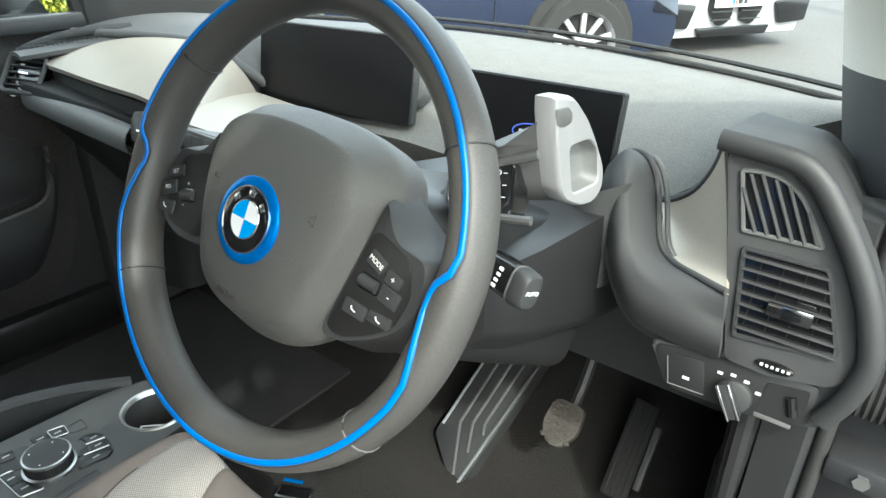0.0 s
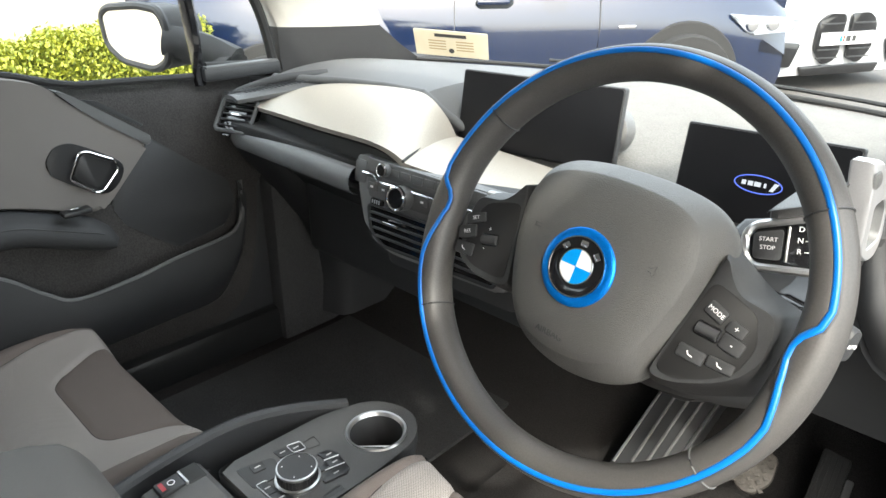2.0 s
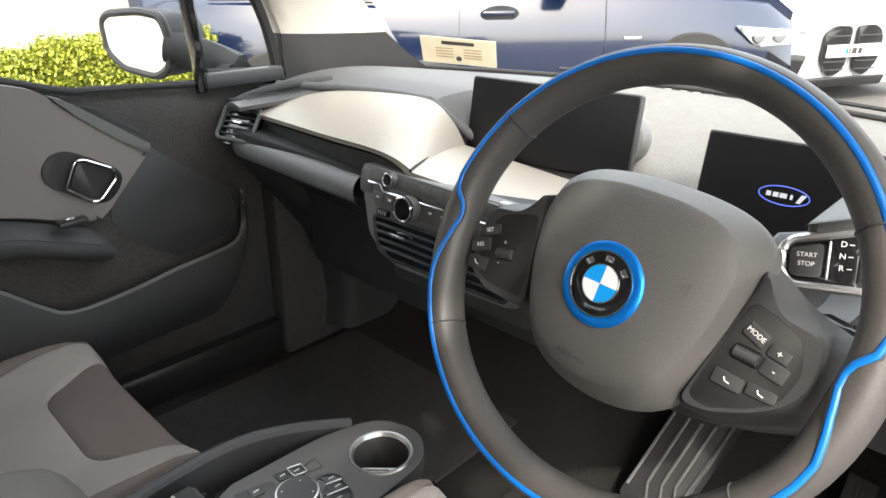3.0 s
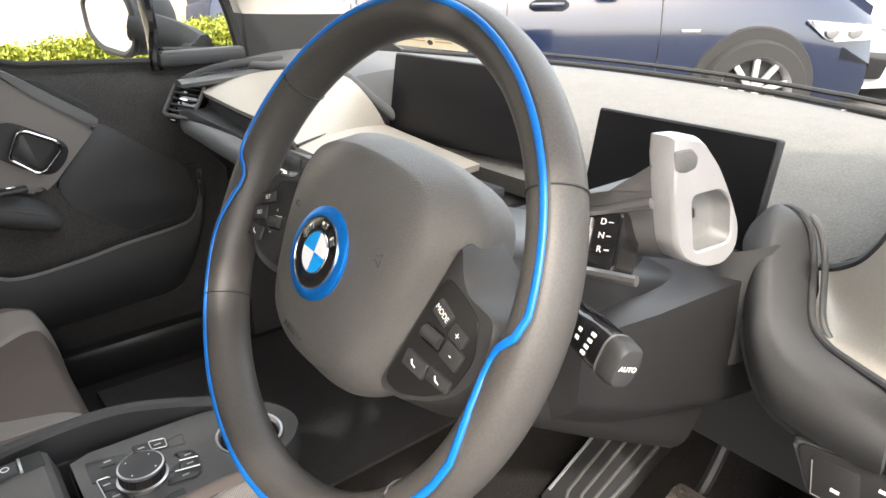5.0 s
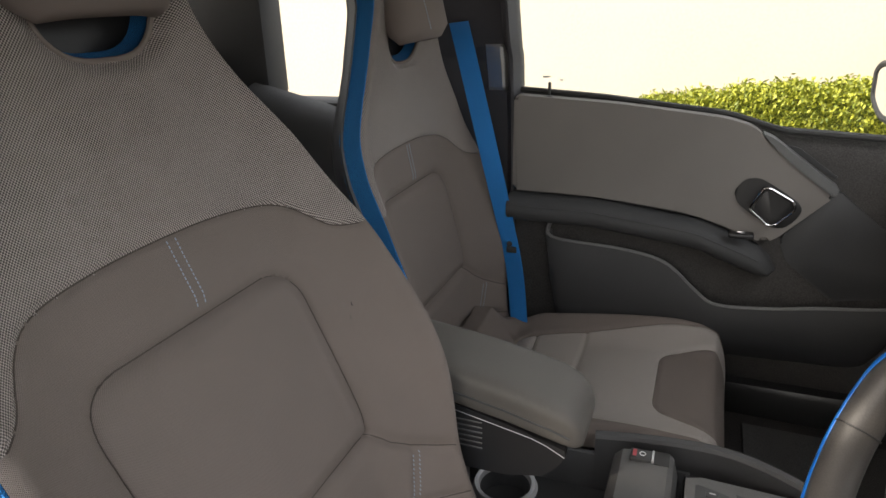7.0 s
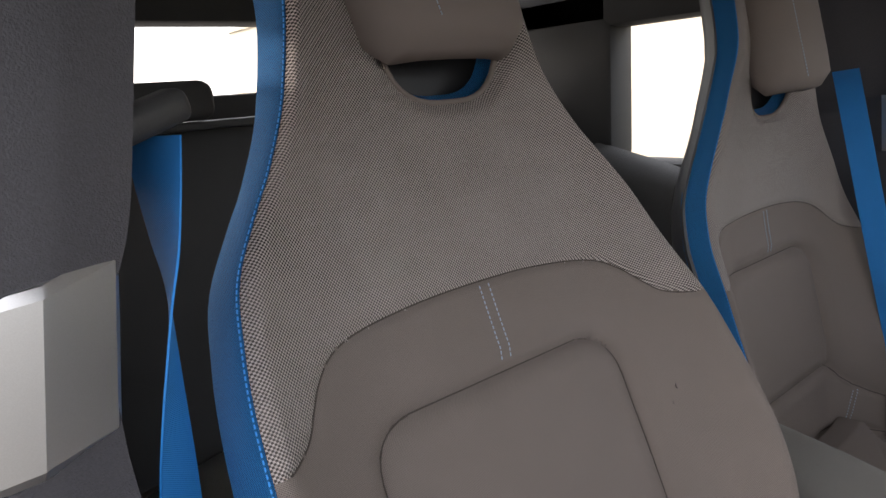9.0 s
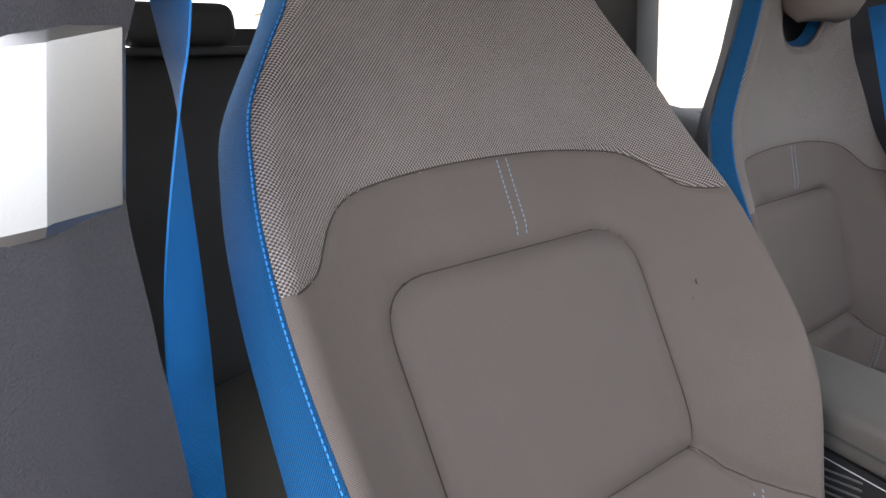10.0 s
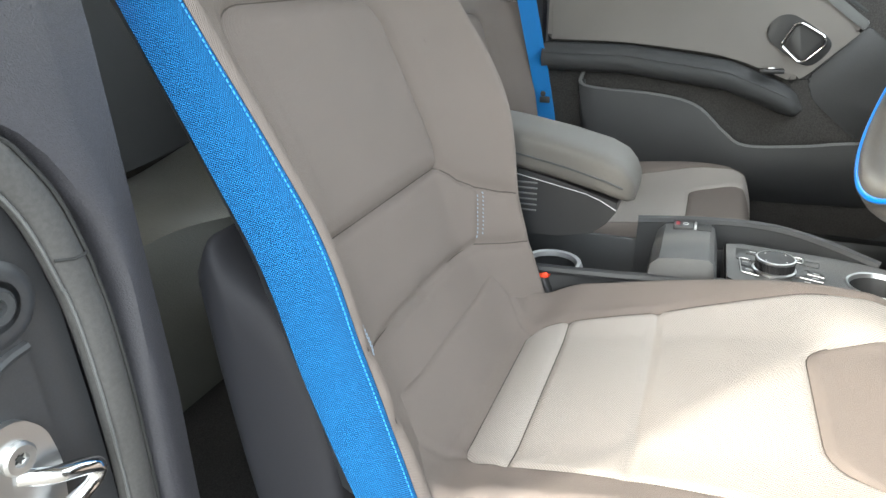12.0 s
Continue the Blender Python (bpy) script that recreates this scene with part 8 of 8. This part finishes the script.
def coupe():
    """A white sports coupe that faces the camera."""
    c0 = Vector((-1.115, 6.38, GROUND))
    fx = Vector((math.cos(1.03), math.sin(1.03), 0))
    m = Matrix((fx, Vector((-fx.y, fx.x, 0)), Vector((0, 0, 1)))).transposed().to_4x4()
    m.translation = c0
    s = thing("parked_coupe", "white sports coupe with tall black twin grille", "car", m)
    st = [(0.0, 0.84, 0.16, 0.66), (0.06, 0.92, 0.14, 0.78), (0.30, 0.95, 0.14, 0.86), (0.8, 0.96, 0.14, 0.93), (1.35, 0.96, 0.16, 1.0), (1.5, 0.96, 0.16, 1.03), (2.1, 0.95, 0.16, 1.40), (2.9, 0.95, 0.16, 1.40), (4.0, 0.94, 0.2, 1.1), (4.6, 0.9, 0.3, 0.98)]
    secs = []
    for y, hw, low, top in st:
        g = 0.60 if top > 1.2 else 0.75
        row = [(hw * 0.92, low), (hw, low + 0.15), (hw, 0.55), (hw * 0.97, min(top, 0.80)), (hw * 0.86, min(top, 0.93)), (hw * g, top), (0.0, top + 0.03)]
        pts = [(x, y, z) for x, z in row] + [(-x, y, z) for x, z in row[-2::-1]]
        secs.append([m @ Vector(p) for p in pts])
    part("body", loft(secs), M_CARWHITE, s, "white body", smooth=35)
    front = lambda x, z, d=0.0: m @ Matrix(((1, 0, 0, x), (0, 0, -1, -0.012 - d), (0, 1, 0, z), (0, 0, 0, 1)))
    for sg in (-1, 1):
        k = part("grille", prism(round_corners([(sg * 0.03, 0.66), (sg * 0.20, 0.67), (sg * 0.30, 0.60), (sg * 0.30, 0.38), (sg * 0.18, 0.24), (sg * 0.05, 0.30)][::sg], 0.04, 4), 0.03, front(0, 0), 0.01), M_GLOSS, s, "tall black grille half")
        for i in range(5):
            part("grille_bar", boxes((min(sg * 0.05, sg * 0.28), 0.30 + 0.07 * i, 0.03), (max(sg * 0.05, sg * 0.28), 0.312 + 0.07 * i, 0.04), 0.002, front(0, 0)), M_PLASTIC, k)
        part("headlight", prism(round_corners([(sg * 0.42, 0.70), (sg * 0.86, 0.76), (sg * 0.90, 0.70), (sg * 0.80, 0.64), (sg * 0.45, 0.64)][::sg], 0.02, 3), 0.05, front(0, 0), 0.01), M_LAMP, s, "narrow headlight")
        part("side_intake", prism(round_corners([(sg * 0.45, 0.44), (sg * 0.86, 0.48), (sg * 0.84, 0.26), (sg * 0.52, 0.24)][::sg], 0.03, 3), 0.03, front(0, 0), 0.008), M_GLOSS, s)
        part("mirror", boxes((sg * 1.02 - 0.09, 1.55, 0.98), (sg * 1.02 + 0.09, 1.68, 1.10), 0.03, m), M_GLOSS, s)
        wheel(s, m @ Matrix(((0, 0, sg, sg * 0.84), (1, 0, 0, 0.85), (0, 1, 0, 0.33), (0, 0, 0, 1))), 0.33)
    part("lower_intake", prism(round_corners([(-0.42, 0.24), (0.42, 0.24), (0.38, 0.16), (-0.38, 0.16)][::-1], 0.02, 3), 0.03, front(0, 0), 0.005), M_GLOSS, s)
    pl = part("show_plate", boxes((-0.275, 0.415, 0.04), (0.275, 0.515, 0.055), 0.004, front(0, 0)), M_WHITE_ENAMEL, s, "white show plate with plain bars")
    for x, w2, mt in ((-0.075, 0.025, M_BLUE), (-0.045, 0.02, M_RED), (0.0, 0.05, M_INK), (0.06, 0.04, M_INK)):
        part("plate_bar", boxes((x - w2 / 2, 0.44, 0.055), (x + w2 / 2, 0.49, 0.058), 0, front(0, 0)), mt, pl)
    part("windscreen", loft([[m @ Vector((x * f, y, z)) for x in (-0.76, -0.4, 0, 0.4, 0.76)] for f, y, z in ((1.0, 1.44, 1.04), (0.80, 2.05, 1.40))], False, False), M_CARGLASS, s)


coupe()


def far_car():
    m = pose(-6.75, 5.05, GROUND, 0, 0, 90)
    s = thing("parked_hatchback", "blue car with a red rear lamp beyond the hedge", "car", m)
    secs = []
    for x, hw, low, top in ((-2.1, 0.75, 0.35, 0.95), (-1.9, 0.88, 0.25, 1.25), (-1.4, 0.9, 0.25, 1.5), (0.2, 0.9, 0.25, 1.5), (0.9, 0.9, 0.25, 1.05), (1.9, 0.85, 0.3, 0.85)):
        secs.append([m @ Vector(p) for p in ((x, hw, low), (x, hw, 0.85), (x, hw * 0.85, top - 0.05), (x, hw * 0.7, top), (x, -hw * 0.7, top), (x, -hw * 0.85, top - 0.05), (x, -hw, 0.85), (x, -hw, low))])
    part("body", loft(secs), M_NAVY, s, smooth=35)
    for sg in (-1, 1):
        part("tail_lamp", boxes((-2.13, sg * 0.72 - 0.12, 0.80), (-1.80, sg * 0.72 + 0.14, 0.99), 0.04, m), M_REDPAINT, s, "red tail lamp")
        for x in (-1.3, 1.25):
            wheel(s, m @ Matrix(((1, 0, 0, x), (0, 0, -sg, sg * 0.80), (0, sg, 0, 0.32), (0, 0, 0, 1))), 0.32)


far_car()


def hedge():
    """A clipped hedge of many small leaves on a twiggy core."""
    h = thing("hedge", "clipped bright yellow-green hedge", "hedge", (-3.9, 0.5, GROUND), kind="stuff")
    rnd = random.Random(5)
    leaf = bmesh.new()
    verts, faces = [], []
    for _ in range(42000):
        y = rnd.uniform(-0.62, 1.70)
        topz = lin(((-0.62, 0.59), (-0.5, 0.625), (-0.3, 0.67), (-0.19, 0.69), (0.25, 0.725), (0.5, 0.745), (0.95, 0.79), (1.3, 0.815), (1.85, 0.82)), y) + 0.012 * math.sin(y * 9.1) + 0.010 * math.sin(y * 23.3 + 1) + rnd.gauss(0, 0.015)
        r = rnd.random()
        if r < 0.55:
            p = Vector((-3.42 + rnd.gauss(0, 0.05), y, rnd.uniform(GROUND + 0.15, topz)))
        else:
            p = Vector((rnd.uniform(-3.75, -3.42), y, topz + rnd.gauss(0, 0.02)))
        a = Vector((rnd.gauss(0, 1), rnd.gauss(0, 1), rnd.gauss(0, 1))).normalized()
        b = a.orthogonal().normalized()
        n2 = a.cross(b)
        s = rnd.uniform(0.008, 0.019)
        k = len(verts)
        verts += [p - a * s, p + b * s * 0.5 + n2 * s * 0.15, p + a * s, p - b * s * 0.5 + n2 * s * 0.15]
        faces.append((k, k + 1, k + 2, k + 3))
    me = bpy.data.meshes.new("leaves")
    me.from_pydata([tuple(v) for v in verts], [], faces)
    me.materials.append(M_LEAF)
    ob = new("leaves", me)
    ob.parent, ob.matrix_parent_inverse = h, h.matrix_world.inverted()
    tagged(ob, "small yellow-green leaves", kind="stuff")
    def core(u, v):
        y = -0.60 + 2.29 * u
        t = lin(((-0.62, 0.57), (-0.3, 0.65), (0.25, 0.70), (0.95, 0.765), (1.85, 0.79)), y)
        return lin(((0, -3.45), (0.4, -3.47), (0.6, -3.5), (1, -3.75)), v), y, lin(((0, GROUND), (0.4, t - 0.06), (0.6, t - 0.03), (1, t - 0.03)), v)
    part("twigs", sheet(core, 80, 10), M_TWIG, h)


def leaf_material():
    m = bpy.data.materials.new("leaf")
    m.use_nodes = True
    nt = m.node_tree
    b = nt.nodes["Principled BSDF"]
    geo = nt.nodes.new("ShaderNodeNewGeometry")
    ramp = nt.nodes.new("ShaderNodeValToRGB")
    ramp.color_ramp.elements[0].color, ramp.color_ramp.elements[1].color = (0.085, 0.12, 0.010, 1), (0.36, 0.37, 0.04, 1)
    nt.links.new(geo.outputs["Random Per Island"], ramp.inputs[0])
    nt.links.new(ramp.outputs[0], b.inputs["Base Color"])
    b.inputs["Roughness"].default_value = 0.5
    b.inputs["Subsurface Weight"].default_value = 0.0
    return m


M_LEAF = leaf_material()
M_TWIG = material("hedge_core", (0.07, 0.085, 0.012), 0.9, grain=(60, 0.6), stains=(8, 0.6))
hedge()

# pale plaster wall along the far side, and an orange post by the coupe
wl = thing("garden_wall", "pale rendered wall behind the hedge", "wall", (-5.2, 0, GROUND))
part("wall", boxes((-5.4, -14, GROUND), (-5.2, 2.2, 2.7)), M_WALL, wl)
part("coping", boxes((-5.44, -14, 2.7), (-5.16, 2.2, 2.78), 0.015), M_WALL, wl)
po = thing("orange_post", "orange painted gate post", "post", (0.45, 9.2, GROUND))
part("post", boxes((-0.17, 9.0, GROUND), (0.02, 9.2, 2.4), 0.02), M_ORANGE, po)
part("cap", boxes((-0.20, 8.97, 2.4), (0.05, 9.23, 2.46), 0.01), M_ORANGE, po)
